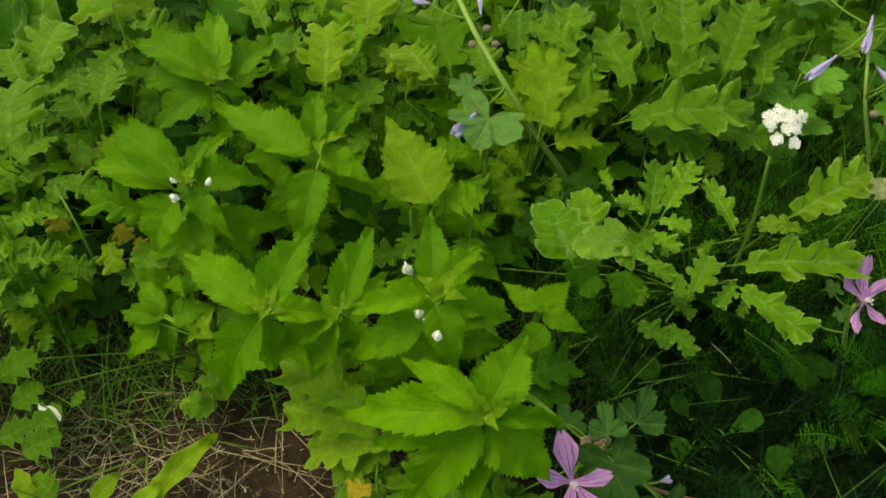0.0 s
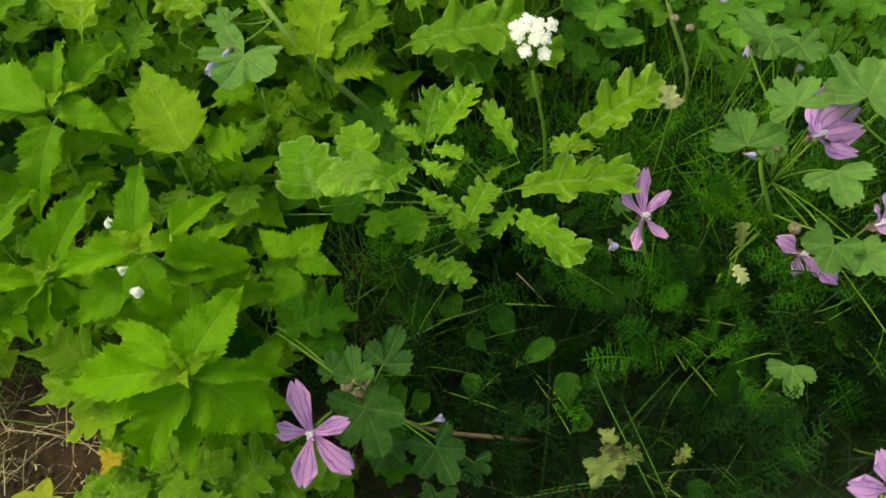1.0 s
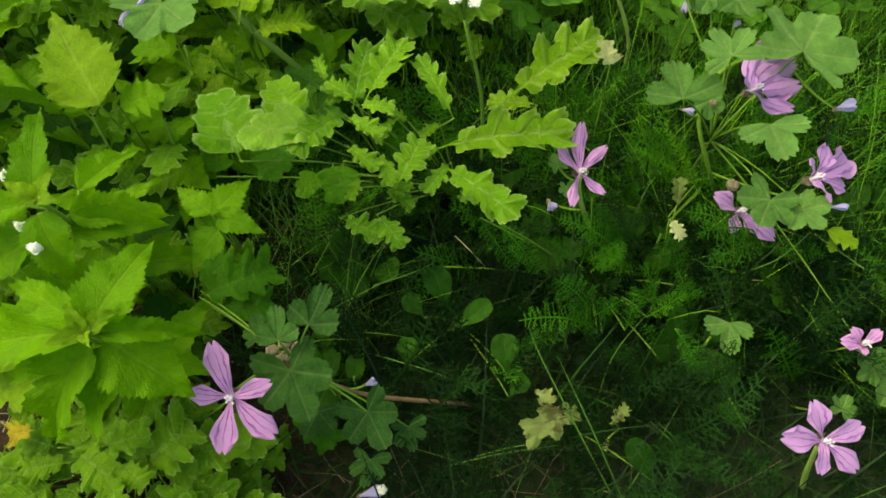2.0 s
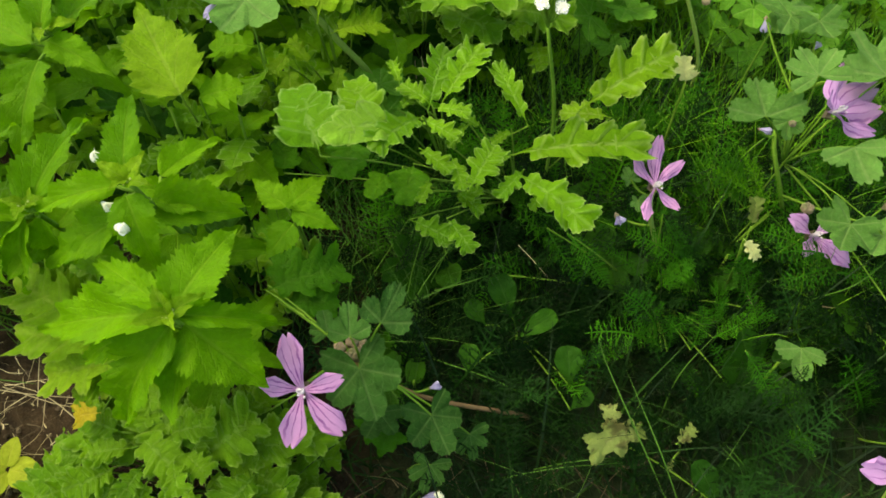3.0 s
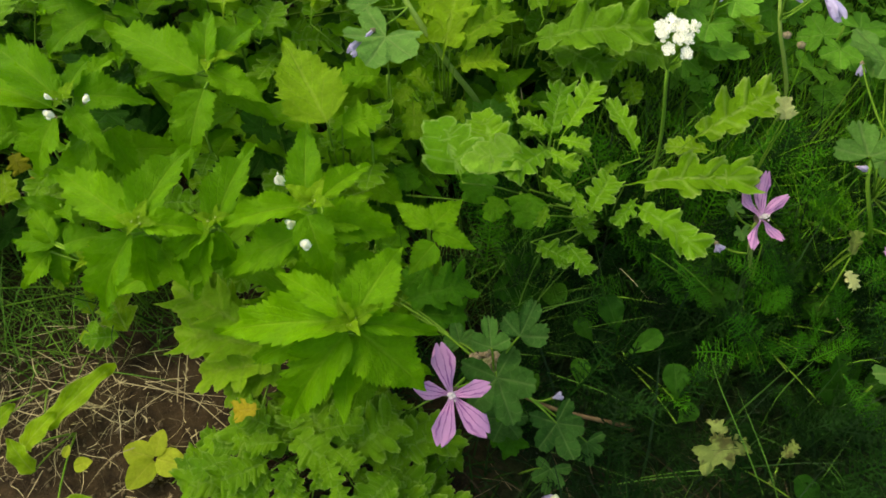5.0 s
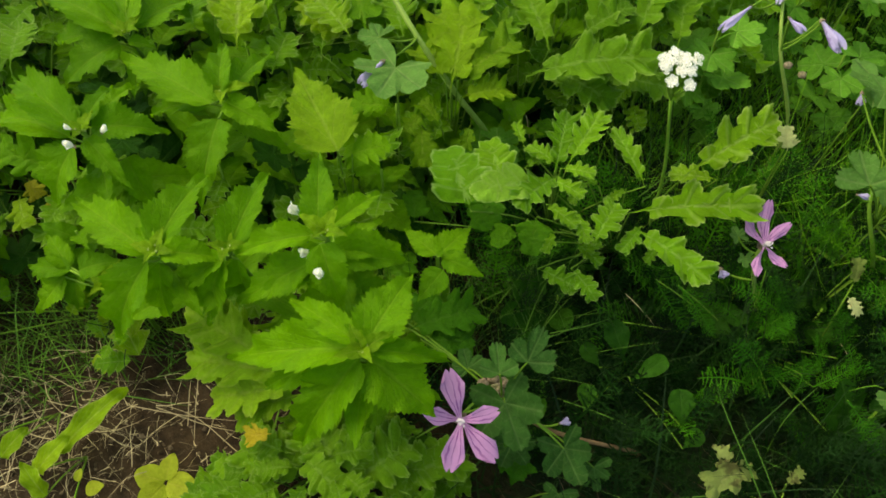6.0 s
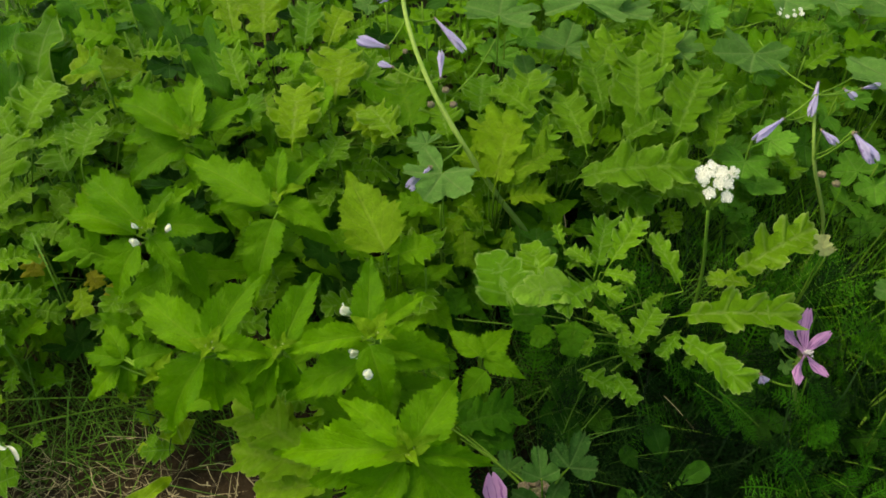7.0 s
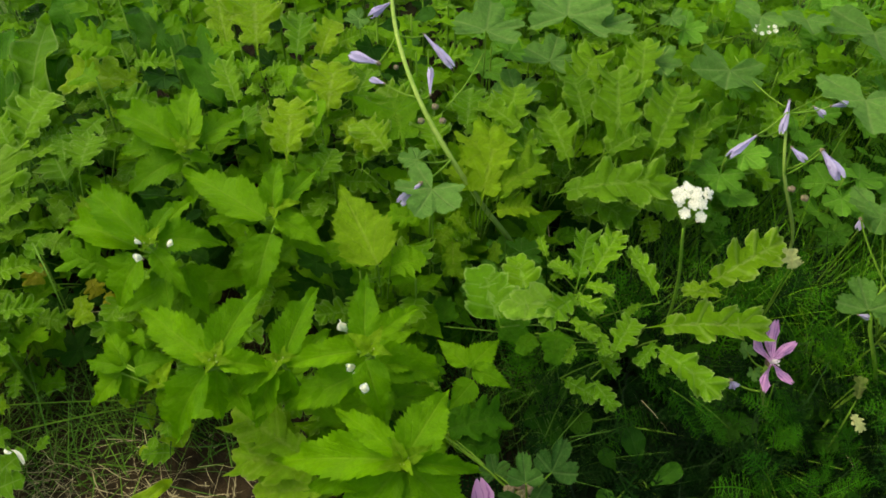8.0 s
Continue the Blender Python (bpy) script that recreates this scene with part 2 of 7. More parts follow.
# ---- leaf shapes, one unit long from stalk to tip along y ----
def smooth(a, b, x):
    x = min(1.0, max(0.0, (x - a) / (b - a)))
    return x * x * (3 - 2 * x)


def sheet(name, rows_of_points, uvs, mat):
    """A smooth-shaded mesh from a regular net of points."""
    rows, cols = len(rows_of_points), len(rows_of_points[0])
    verts = [p for row in rows_of_points for p in row]
    flat = [q for row in uvs for q in row]
    faces = [(r * cols + c, r * cols + c + 1, (r + 1) * cols + c + 1, (r + 1) * cols + c) for r in range(rows - 1) for c in range(cols - 1)]
    mesh = bpy.data.meshes.new(name)
    mesh.from_pydata(verts, [], faces)
    layer = mesh.uv_layers.new(name="uv")
    for loop in mesh.loops:
        layer.data[loop.index].uv = flat[loop.vertex_index]
    mesh.polygons.foreach_set("use_smooth", [True] * len(faces))
    mesh.materials.append(mat)
    return mesh


def tube(bm, points, r0, r1, sides=6):
    rings = []
    points = [Vector(p) for p in points]
    for i, p in enumerate(points):
        d = (points[min(i + 1, len(points) - 1)] - points[max(i - 1, 0)]).normalized()
        a = d.orthogonal().normalized()
        b = d.cross(a)
        r = r0 + (r1 - r0) * i / (len(points) - 1)
        rings.append([bm.verts.new(p + (a * math.cos(t) + b * math.sin(t)) * r) for t in (2 * math.pi * k / sides for k in range(sides))])
    for low, high in zip(rings, rings[1:]):
        best = min(range(sides), key=lambda o: (low[0].co - high[o].co).length)
        for k in range(sides):
            bm.faces.new((low[k], low[(k + 1) % sides], high[(k + 1 + best) % sides], high[(k + best) % sides])).smooth = True
    bm.faces.new(rings[-1])
    bm.faces.new(rings[0][::-1])


def blade(name, mat, width, profile, seed=0, teeth=0, tooth=0.0, lobes=0, cut=0.0, sweep=0.25, fold=0.25, arch=0.5, wave=0.0, waves=3.0, crinkle=0.0, veins=6, rows=40, cols=3, twist=0.0, notch=0.0, lobe_teeth=0, lobe_tooth=0.0, flare=0.0, lobe_cup=0.0, lobe_round=1.6):
    """A leaf on a midrib: toothed, lobed, folded, arched and wavy as asked."""
    rng = random.Random(seed)
    jag = [rng.uniform(0.6, 1.3) for _ in range(2 * (teeth + lobes) + 8)]
    off = [rng.uniform(-0.12, 0.12), rng.uniform(-0.12, 0.12)]
    ph = [rng.uniform(0, 6.28) for _ in range(4)]
    net, uvs = [], []
    for i in range(rows + 1):
        s = i / rows
        line, marks = [], []
        for j in range(-cols, cols + 1):
            u = j / cols
            k = 0 if j < 0 else 1
            w = width / 2 * max(0.004, profile(s))
            if lobes:
                p = (s + off[k] / lobes) * lobes
                c = 1 - (1 - abs(math.sin(math.pi * p))) ** lobe_round
                fade = 1 - smooth(0.82, 1.0, s)
                w *= 1 - min(0.9, cut * jag[int(p) * 2 + k]) * (1 - c) * fade
                g = (p % 1) - 0.5
                if lobe_teeth:
                    w *= 1 + lobe_tooth * math.cos(2 * math.pi * lobe_teeth * g) * c
                spread = flare * g / lobes * abs(u) ** 1.5 * fade
                lift = lobe_cup * math.cos(2 * math.pi * g) * u * u * fade * jag[int(p) * 2 + 1 - k]
            else:
                spread = lift = 0.0
            if teeth:
                p = s * teeth + off[k]
                w *= 1 + tooth * jag[(int(p) * 2 + k) % len(jag)] * ((p % 1) - 0.5) * 2
            x = u * w
            y = s + spread + sweep * abs(u) * w * (1 - 0.6 * s) + (notch * math.sin(math.pi * abs(u)) - notch * 1.3 * u ** 4) * smooth(0.6, 1.0, s)
            z = fold * abs(x) + lift
            z += crinkle * math.cos(2 * math.pi * (veins * (s - 0.3 * abs(u) * width))) * abs(u) * (1.2 - abs(u)) * (1 - s * 0.6)
            z += wave * u * u * math.sin(2 * math.pi * waves * s + ph[k]) + 0.5 * wave * u * math.sin(2 * math.pi * waves * 0.4 * s + ph[2])
            a = twist * s
            x, z = x * math.cos(a) - z * math.sin(a), x * math.sin(a) + z * math.cos(a)
            t = arch * y
            r = 1 / arch if abs(arch) > 1e-3 else 1e3
            t = y / r
            line.append((x, (r + z) * math.sin(t), (r + z) * math.cos(t) - r))
            marks.append((u * 0.5 + 0.5, s))
        net.append(line), uvs.append(marks)
    tip = net[-1][cols]
    turn = math.atan2(tip[2], tip[1])
    size = math.hypot(tip[1], tip[2])
    c, d = math.cos(-turn) / size, math.sin(-turn) / size
    net = [[(x / size, y * c - z * d, y * d + z * c) for x, y, z in line] for line in net]
    return sheet(name, net, uvs, mat)


def pinnate(name, mat, width, profile, lobes=5, seed=0, lean=60.0, neck=0.5, wide=0.62, teeth=3, tooth=0.10, tilt=0.25, curl=0.25, fold=0.2, arch=0.7, ruffle=0.05, stalk=0.12, web=0.5, rows=4, cols=15):
    """A leaf cut into round, crenate lobes on both sides of a midrib, with one lobe at the end."""
    rng = random.Random(seed)
    verts, faces, marks = [], [], []
    gap = (1 - stalk - 0.12) / lobes
    jobs = [(0, lobes, 0.0, 1.0 - 0.36 * width - 0.04, 0.36 * width + 0.04, width * 0.27)]
    for side in (-1, 1):
        for k in range(lobes):
            s = stalk + (k + 0.5 + rng.uniform(-0.12, 0.12)) * gap
            angle = lean * (1.1 - 0.55 * s) * rng.uniform(0.88, 1.12)
            jobs.append((side, k, angle, s, width / 2 * profile(s) * rng.uniform(0.85, 1.12), gap * wide * rng.uniform(0.9, 1.15)))
    for side, k, angle, s, long, half in jobs:
        a = radians(angle)
        d, e = (math.sin(a) * (side or 1), math.cos(a)), (math.cos(a) * (side or 1), -math.sin(a))
        ph, up, slope = rng.uniform(0, 6.28), rng.uniform(-0.6, 1.0), tilt * rng.uniform(0.4, 1.3) * (1 if side else 0)
        start = len(verts)
        for i in range(rows + 1):
            q = i / rows
            for j in range(cols + 1):
                b = 2 * j / cols - 1
                end = math.sqrt(1 - 0.97 * abs(b) ** 2.6) * (1 + tooth * 0.62 * (2 * abs(math.sin(math.pi * teeth * b / 2)) ** 0.7 - 1.3))
                g = q * end
                h = half * (neck + (1 - neck) * smooth(0.1, 0.75, g)) * (1 + tooth * 0.6 * math.cos(2 * math.pi * 1.5 * g + 0.6) * smooth(0.3, 0.6, g))
                x, y = d[0] * g * long + e[0] * b * h, s + d[1] * g * long + e[1] * b * h
                z = fold * abs(x) + slope * b * h + curl * up * long * g * g + ruffle * long * math.sin(2.5 * b + ph) * g * g - 0.25 * half * b * b * g
                z += 0.05 * long * math.cos(5 * b) * g * (1.1 - g)
                r = 1 / arch
                verts.append((x, (r + z) * math.sin(y / r), (r + z) * math.cos(y / r) - r))
                marks.append((0.5 + 0.5 * max(q, abs(b) * smooth(0.4, 0.75, g)), (k + 0.5 + 0.42 * b) / (lobes + 1)))
        n = cols + 1
        faces.extend((start + i * n + j, start + i * n + j + 1, start + (i + 1) * n + j + 1, start + (i + 1) * n + j) for i in range(rows) for j in range(cols))
    start = len(verts)
    for i in range(25):
        s = i / 24 * (1 - 0.30 * width)
        h = 0.010 + (web * width / 2 * profile(s) + 0.02) * smooth(stalk * 0.6, stalk + 0.6 * gap, s)
        for b in (-1, -0.5, 0, 0.5, 1):
            y = s + 0.35 * abs(b) * h
            z = fold * h * abs(b) - 0.004 + 0.012 * math.cos(2 * math.pi * (s - stalk) / gap) * abs(b) * (1 - s)
            r = 1 / arch
            verts.append((b * h, (r + z) * math.sin(y / r), (r + z) * math.cos(y / r) - r))
            marks.append((0.5 + 0.25 * b, (s - stalk) / gap / (lobes + 1)))
    faces.extend((start + i * 5 + j, start + i * 5 + j + 1, start + i * 5 + j + 6, start + i * 5 + j + 5) for i in range(24) for j in range(4))
    turn, size = math.atan2(math.cos(arch) - 1, math.sin(arch)), math.hypot(math.sin(arch), math.cos(arch) - 1) / arch
    c, d = math.cos(-turn) / size, math.sin(-turn) / size
    verts = [(x / size, y * c - z * d, y * d + z * c) for x, y, z in verts]
    mesh = bpy.data.meshes.new(name)
    mesh.from_pydata(verts, [], faces)
    layer = mesh.uv_layers.new(name="uv")
    for loop in mesh.loops:
        layer.data[loop.index].uv = marks[loop.vertex_index]
    mesh.polygons.foreach_set("use_smooth", [True] * len(faces))
    mesh.materials.append(mat)
    return mesh


def palm(name, mat, lobes=5, spread=290.0, cut=0.4, side=0.85, point=1.0, teeth=26, tooth=0.06, cup=0.12, ridge=0.06, wave=0.06, seed=0, rings=5, steps=80, stalk=False):
    """A round or hand-shaped leaf about its stalk; the middle lobe points along y."""
    rng = random.Random(seed)
    long = [rng.uniform(0.88, 1.08) for _ in range(lobes)]
    long[lobes // 2] = 1.0
    ph = rng.uniform(0, 6.28)
    net, uvs = [], []
    for i in range(rings + 1):
        q = i / rings
        line, marks = [], []
        for j in range(steps + 1):
            g = j / steps
            p = g * lobes
            k = min(lobes - 1, int(p))
            m = (p - k) * 2 - 1
            far = abs(k - (lobes - 1) / 2) / (lobes / 2)
            r = long[k] * (1 - (1 - side) * far)
            shape = (1 - abs(m) ** (2.4 / point))
            edge = r * (1 - cut + cut * shape)
            edge *= 1 + tooth * (2 * abs(math.sin(math.pi * g * teeth)) ** 0.7 - 1)
            edge *= min(1.0, 0.55 + 5 * min(g, 1 - g))
            a = radians((g - 0.5) * spread)
            rad = q * edge
            z = cup * rad * rad - ridge * (1 - abs(m)) * q * 0.7 + ridge * q * 0.35
            z += wave * q * q * math.sin(3 * a + ph) + 0.4 * wave * q * q * math.sin(11 * a + ph * 2)
            line.append((rad * math.sin(a), rad * math.cos(a), z))
            marks.append((m * q * 0.5 + 0.5, q))
        net.append(line), uvs.append(marks)
    mesh = sheet(name, net, uvs, mat)
    if stalk:
        bm = bmesh.new()
        bm.from_mesh(mesh)
        tube(bm, [(0, 0.05, 0.0), (0, -0.25, -0.05), (0, -0.55, -0.22), (0, -0.75, -0.5)], 0.028, 0.036, 4)
        bm.to_mesh(mesh)
        bm.free()
    return mesh


def plume(name, mat, pairs=15, wide=0.26, seed=0, thin=0.0115, sub=4):
    """A feathery leaf: a rib with side ribs, each fringed with narrow segments."""
    rng = random.Random(seed)
    verts, faces, marks = [], [], []
    bend = rng.uniform(-0.25, 0.25)
    sag = rng.uniform(0.2, 0.6)

    def bent(p):
        x, y, z = p
        return (x + bend * y * (1 - y), y, z + sag * y * (1 - y))

    def strip(a, b, w0, w1):
        a, b = Vector(a), Vector(b)
        d = (b - a).normalized()
        o = d.cross(Vector((rng.uniform(-0.4, 0.4), rng.uniform(-0.4, 0.4), 1))).normalized()
        k = len(verts)
        verts.extend(bent(p) for p in (a - o * w0, a + o * w0, b + o * w1, b - o * w1))
        faces.append((k, k + 1, k + 2, k + 3))
        marks.extend(((0.3, a.y), (0.7, a.y), (0.7, b.y), (0.3, b.y)))

    for i in range(6):
        strip((0, i / 6, 0), (0, (i + 1) / 6, 0), thin * (1.1 - i * 0.13), thin * (1.0 - i * 0.13))
    for i in range(pairs):
        s = 0.12 + 0.86 * i / pairs
        length = wide / 2 * math.sin(math.pi * min(1, 0.12 + 0.86 * s)) ** 0.7 * rng.uniform(0.8, 1.15)
        for k in (-1, 1):
            a = Vector((0, s, 0))
            d = Vector((k * 0.85, rng.uniform(0.3, 0.75), rng.uniform(-0.2, 0.55))).normalized()
            b = a + d * length
            strip(a, b, thin * 0.55, thin * 0.3)
            for m in range(sub):
                q = (m + 0.7) / sub
                c = a.lerp(b, q)
                for e in (-1, 1):
                    if rng.random() < 0.25:
                        continue
                    w = Vector((k * rng.uniform(0.4, 0.9), 0.8 * e + rng.uniform(0.2, 0.7), rng.uniform(-0.5, 0.9))).normalized()
                    strip(c, c + w * length * rng.uniform(0.22, 0.5) * (1.1 - 0.6 * q), thin * 0.55, thin * 0.18)
    mesh = bpy.data.meshes.new(name)
    mesh.from_pydata(verts, [], faces)
    layer = mesh.uv_layers.new(name="uv")
    for loop in mesh.loops:
        layer.data[loop.index].uv = marks[loop.vertex_index]
    mesh.materials.append(mat)
    return mesh


def lance(s):
    return math.sin(math.pi * min(1.0, (s + 0.04) / 1.04) ** 0.56) * (1 - 0.36 * s) + 0.01


def acute(s):
    return (math.sin(math.pi * min(1.0, (s + 0.05) / 1.05) ** 0.58) ** 0.9) * (1 - 0.45 * s) * 1.12 + 0.008


def egg(s):
    return math.sin(math.pi * (0.06 + 0.94 * s) ** 0.75) ** 0.7


def oak(s):
    return (0.16 + 0.84 * smooth(0.05, 0.55, s)) * math.sqrt(max(0.0, 1 - max(0.0, (s - 0.58) / 0.42) ** 2.4)) + 0.01


def oblong(s):
    return (0.10 + 0.90 * smooth(0.03, 0.42, s)) * math.sqrt(max(0.0, 1 - max(0.0, (s - 0.62) / 0.38) ** 2.6)) + 0.01


def even(s):
    return smooth(0.0, 0.15, s) * (1 - smooth(0.55, 1.0, s)) * 0.75 + 0.25 * (1 - smooth(0.9, 1.0, s))


def spatula(s):
    return (0.12 + 0.88 * smooth(0.05, 0.55, s)) * math.sqrt(max(0.0, 1 - max(0.0, (s - 0.62) / 0.38) ** 2)) + 0.01


def heart_petal(s):
    return (0.15 + 0.85 * smooth(0.0, 0.78, s)) * math.sqrt(1 - 0.8 * max(0.0, (s - 0.76) / 0.24) ** 2.2)


SHAPES = {
    "nettle": [blade("nettle_leaf", MATS["nettle"], 0.40, acute, seed=k, teeth=18, tooth=0.11, fold=0.36 + 0.07 * k, arch=0.5 + 0.18 * k, wave=0.035, crinkle=0.022, veins=6, sweep=0.4, rows=68, cols=4) for k in range(4)],
    "ovate": [blade("toothed_leaf", MATS["nettle"], 0.72, lance, seed=20 + k, teeth=14, tooth=0.12, lobes=5, cut=0.14, fold=0.16, arch=0.4, wave=0.03, crinkle=0.03, rows=44) for k in range(2)],
    "fill_nettle": [blade("small_nettle_leaf", MATS["nettle"], 0.40, acute, seed=k, teeth=12, tooth=0.11, fold=0.36 + 0.07 * k, arch=0.5 + 0.18 * k, wave=0.035, crinkle=0.0, sweep=0.4, rows=24, cols=2) for k in range(4)],
    "fill_crinkle": [pinnate("small_crinkled_leaf", MATS["nettle"], 0.70, oblong, lobes=3, seed=60 + k, lean=76, wide=0.50, neck=0.6, teeth=3, tooth=0.05, tilt=0.1, curl=0.4, fold=0.22, arch=0.8, web=0.36, ruffle=0.2, rows=2, cols=10) for k in range(4)],
    "fill_rag": [pinnate("small_lobed_leaf", MATS["rag"], 0.60, oblong, lobes=4, seed=40 + k, lean=78, wide=0.50, neck=0.65, teeth=3, tooth=0.045, tilt=0.08, curl=0.25, fold=0.15, arch=0.6, web=0.36, ruffle=0.16, rows=2, cols=10) for k in range(4)],
    "fill_curly": [pinnate("small_curled_leaf", MATS["rag"], 0.54, oblong, lobes=5, seed=70 + k, lean=78, wide=0.50, neck=0.6, teeth=3, tooth=0.05, tilt=0.1, curl=0.35, arch=0.7, web=0.34, ruffle=0.2, rows=2, cols=9) for k in range(4)],
    "rag": [pinnate("lobed_leaf", MATS["rag"], 0.60, oblong, lobes=4, seed=40 + k, lean=78, wide=0.52, neck=0.64, teeth=4, tooth=0.075, tilt=0.05, curl=0.18, fold=0.15, arch=0.6, web=0.42, ruffle=0.18, cols=24) for k in range(5)],
    "sprig": [blade("young_leaf", MATS["nettle"], 0.50, acute, seed=30 + k, teeth=10, tooth=0.13, fold=0.18, arch=0.45, wave=0.025, crinkle=0.018, veins=5, sweep=0.45, rows=60, cols=4) for k in range(3)],
    "fan": [pinnate("fan_leaf", MATS["rag"], 1.0, egg, lobes=3, seed=45 + k, lean=74, wide=0.66, neck=0.8, teeth=4, tooth=0.06, tilt=0.03, curl=0.06, fold=0.08, arch=0.6, web=0.66, ruffle=0.10, cols=25) for k in range(3)],
    "crinkle": [pinnate("crinkled_leaf", MATS["crinkle"], 0.72, oblong, lobes=3 + k % 2, seed=60 + k, lean=76, wide=0.52, neck=0.64, teeth=4, tooth=0.08, tilt=0.08, curl=0.16, fold=0.14, arch=0.7, web=0.46, ruffle=0.20, rows=3, cols=20) for k in range(5)],
    "curly": [pinnate("curled_leaf", MATS["crinkle"], 0.54, oblong, lobes=4, seed=70 + k, lean=80, wide=0.53, neck=0.64, teeth=4, tooth=0.08, tilt=0.08, curl=0.2, fold=0.1, arch=0.7, web=0.46, ruffle=0.24, rows=3, cols=16) for k in range(4)],
    "cut": [blade("cut_leaf", MATS["rag"], 0.74, egg, seed=80 + k, lobes=3 + k % 2, cut=0.55, lobe_teeth=2, lobe_tooth=0.14, flare=0.15, lobe_cup=-0.03, sweep=0.55, fold=0.14, arch=0.4, wave=0.03, waves=2.5, crinkle=0.03, veins=5, rows=28, cols=2) for k in range(4)],
    "mallow": [palm("mallow_leaf", MATS["mallow"], lobes=5, spread=315, cut=0.34, side=0.80, point=0.95, teeth=27, tooth=0.05, cup=0.14, ridge=0.07, wave=0.11, seed=90 + k) for k in range(4)],
    "mallow3": [palm("mallow_leaf", MATS["mallow"], lobes=3 + 2 * (k % 2), spread=225 + 45 * (k % 2), cut=0.50, side=0.9, point=0.8, teeth=21, tooth=0.07, cup=0.10, ridge=0.09, wave=0.08, seed=100 + k) for k in range(4)],
    "oval": [blade("oval_leaf", MATS["dark"], 0.58, spatula, seed=110 + k, fold=0.22, arch=0.5, wave=0.03, crinkle=0.016, rows=26) for k in range(3)],
    "dock": [blade("dock_leaf", MATS["rag"], 0.36, even, seed=120 + k, fold=0.3, arch=0.7, wave=0.055, waves=2.1, crinkle=0.02, rows=34) for k in range(3)],
    "seedling": [blade("seed_leaf", MATS["seedling"], 0.68, egg, seed=130, fold=0.15, arch=0.5, wave=0.015, rows=20)],
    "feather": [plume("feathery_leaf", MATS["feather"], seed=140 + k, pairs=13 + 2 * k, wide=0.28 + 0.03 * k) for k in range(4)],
    "petal": [blade("petal", MATS["petal"], 0.62, heart_petal, seed=150 + k, sweep=0.1, fold=0.16, arch=0.7, wave=0.07, waves=1.3, notch=0.10, rows=18, cols=5) for k in range(3)],
    "narrow_petal": [blade("petal", MATS["petal"], 0.40, heart_petal, seed=155 + k, sweep=0.1, fold=-0.3, arch=-0.5, wave=0.06, waves=1.3, notch=0.10, rows=18, cols=5) for k in range(2)],
    "white_petal": [blade("white_petal", MATS["white"], 0.6, spatula, seed=160, fold=0.5, arch=1.4, rows=12)],
}


def recoloured(kind, mat):
    made = []
    for mesh in SHAPES[kind]:
        mesh = mesh.copy()
        mesh.materials[0] = mat
        made.append(mesh)
    return made


SHAPES["fan_pale"] = recoloured("fan", MATS["fan_pale"])
SHAPES["fan_shaded"] = recoloured("fan", MATS["shade"])
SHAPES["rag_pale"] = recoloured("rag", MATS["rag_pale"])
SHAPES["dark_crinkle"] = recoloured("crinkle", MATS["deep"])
SHAPES["yellow_cut"] = recoloured("cut", MATS["yellow"])
SHAPES["yellow_rag"] = recoloured("rag", MATS["yellow"])
SHAPES["dead_leaf"] = recoloured("crinkle", MATS["dead"])
SHAPES["dark_dock"] = recoloured("dock", MATS["deep"])
SHAPES["cream_leaf"] = recoloured("crinkle", MATS["cream"])
SHAPES["pale_dock"] = recoloured("dock", MATS["yellow"])
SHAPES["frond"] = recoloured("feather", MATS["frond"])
# mallow shapes for low leaves, their shade put into the colour
SHAPES["old_mallow"] = recoloured("mallow", MATS["mallow_shaded"])
SHAPES["shaded_mallow3"] = recoloured("mallow3", MATS["mallow_shaded"])
SHAPES["tip"] = recoloured("fill_nettle", MATS["tip"])
SHAPES["fresh_crinkle"] = recoloured("crinkle", MATS["nettle"])
SHAPES["violet_petal"] = recoloured("petal", MATS["violet"])
SHAPES["violet_narrow"] = recoloured("narrow_petal", MATS["violet"])
SHAPES["lime_cut"] = recoloured("crinkle", MATS["tip"])
SHAPES["curly_green"] = recoloured("feather", MATS["comb"])
SHAPES["lime"] = recoloured("ovate", MATS["tip"])
SHAPES["pale_crinkle"] = recoloured("crinkle", MATS["yellow"])
SHAPES["pale_weed"] = recoloured("rag", MATS["pale_weed"])
SHAPES["ochre_crinkle"] = recoloured("crinkle", MATS["ochre"])
SHAPES["gold_cut"] = recoloured("crinkle", MATS["gold"])
SHAPES["green_cut"] = recoloured("cut", MATS["nettle"])
SHAPES["stalked_mallow"] = [palm("mallow_leaf", MATS["mallow_green"], lobes=5, spread=305, cut=0.34, side=0.85, teeth=20, tooth=0.04, cup=0.14, ridge=0.09, wave=0.07, seed=190 + k, stalk=True, rings=4, steps=60) for k in range(3)]
# low-layer copies, darkened to carry the shade in their colour
SHAPES["stalked_mallow_shaded"] = recoloured("stalked_mallow", MATS["dark"])
SHAPES["fill_nettle_shaded"] = recoloured("fill_nettle", MATS["dark"])
PART_NAMES = {"petal": "petal", "narrow_petal": "petal", "violet_petal": "petal", "violet_narrow": "petal", "white_petal": "petal"}


# ---- building plants ----
def curve(a, b, lift, steps=6):
    a, b = Vector(a), Vector(b)
    return [a.lerp(b, k / steps) + Vector((0, 0, lift * 4 * (k / steps) * (1 - k / steps))) for k in range(steps + 1)]


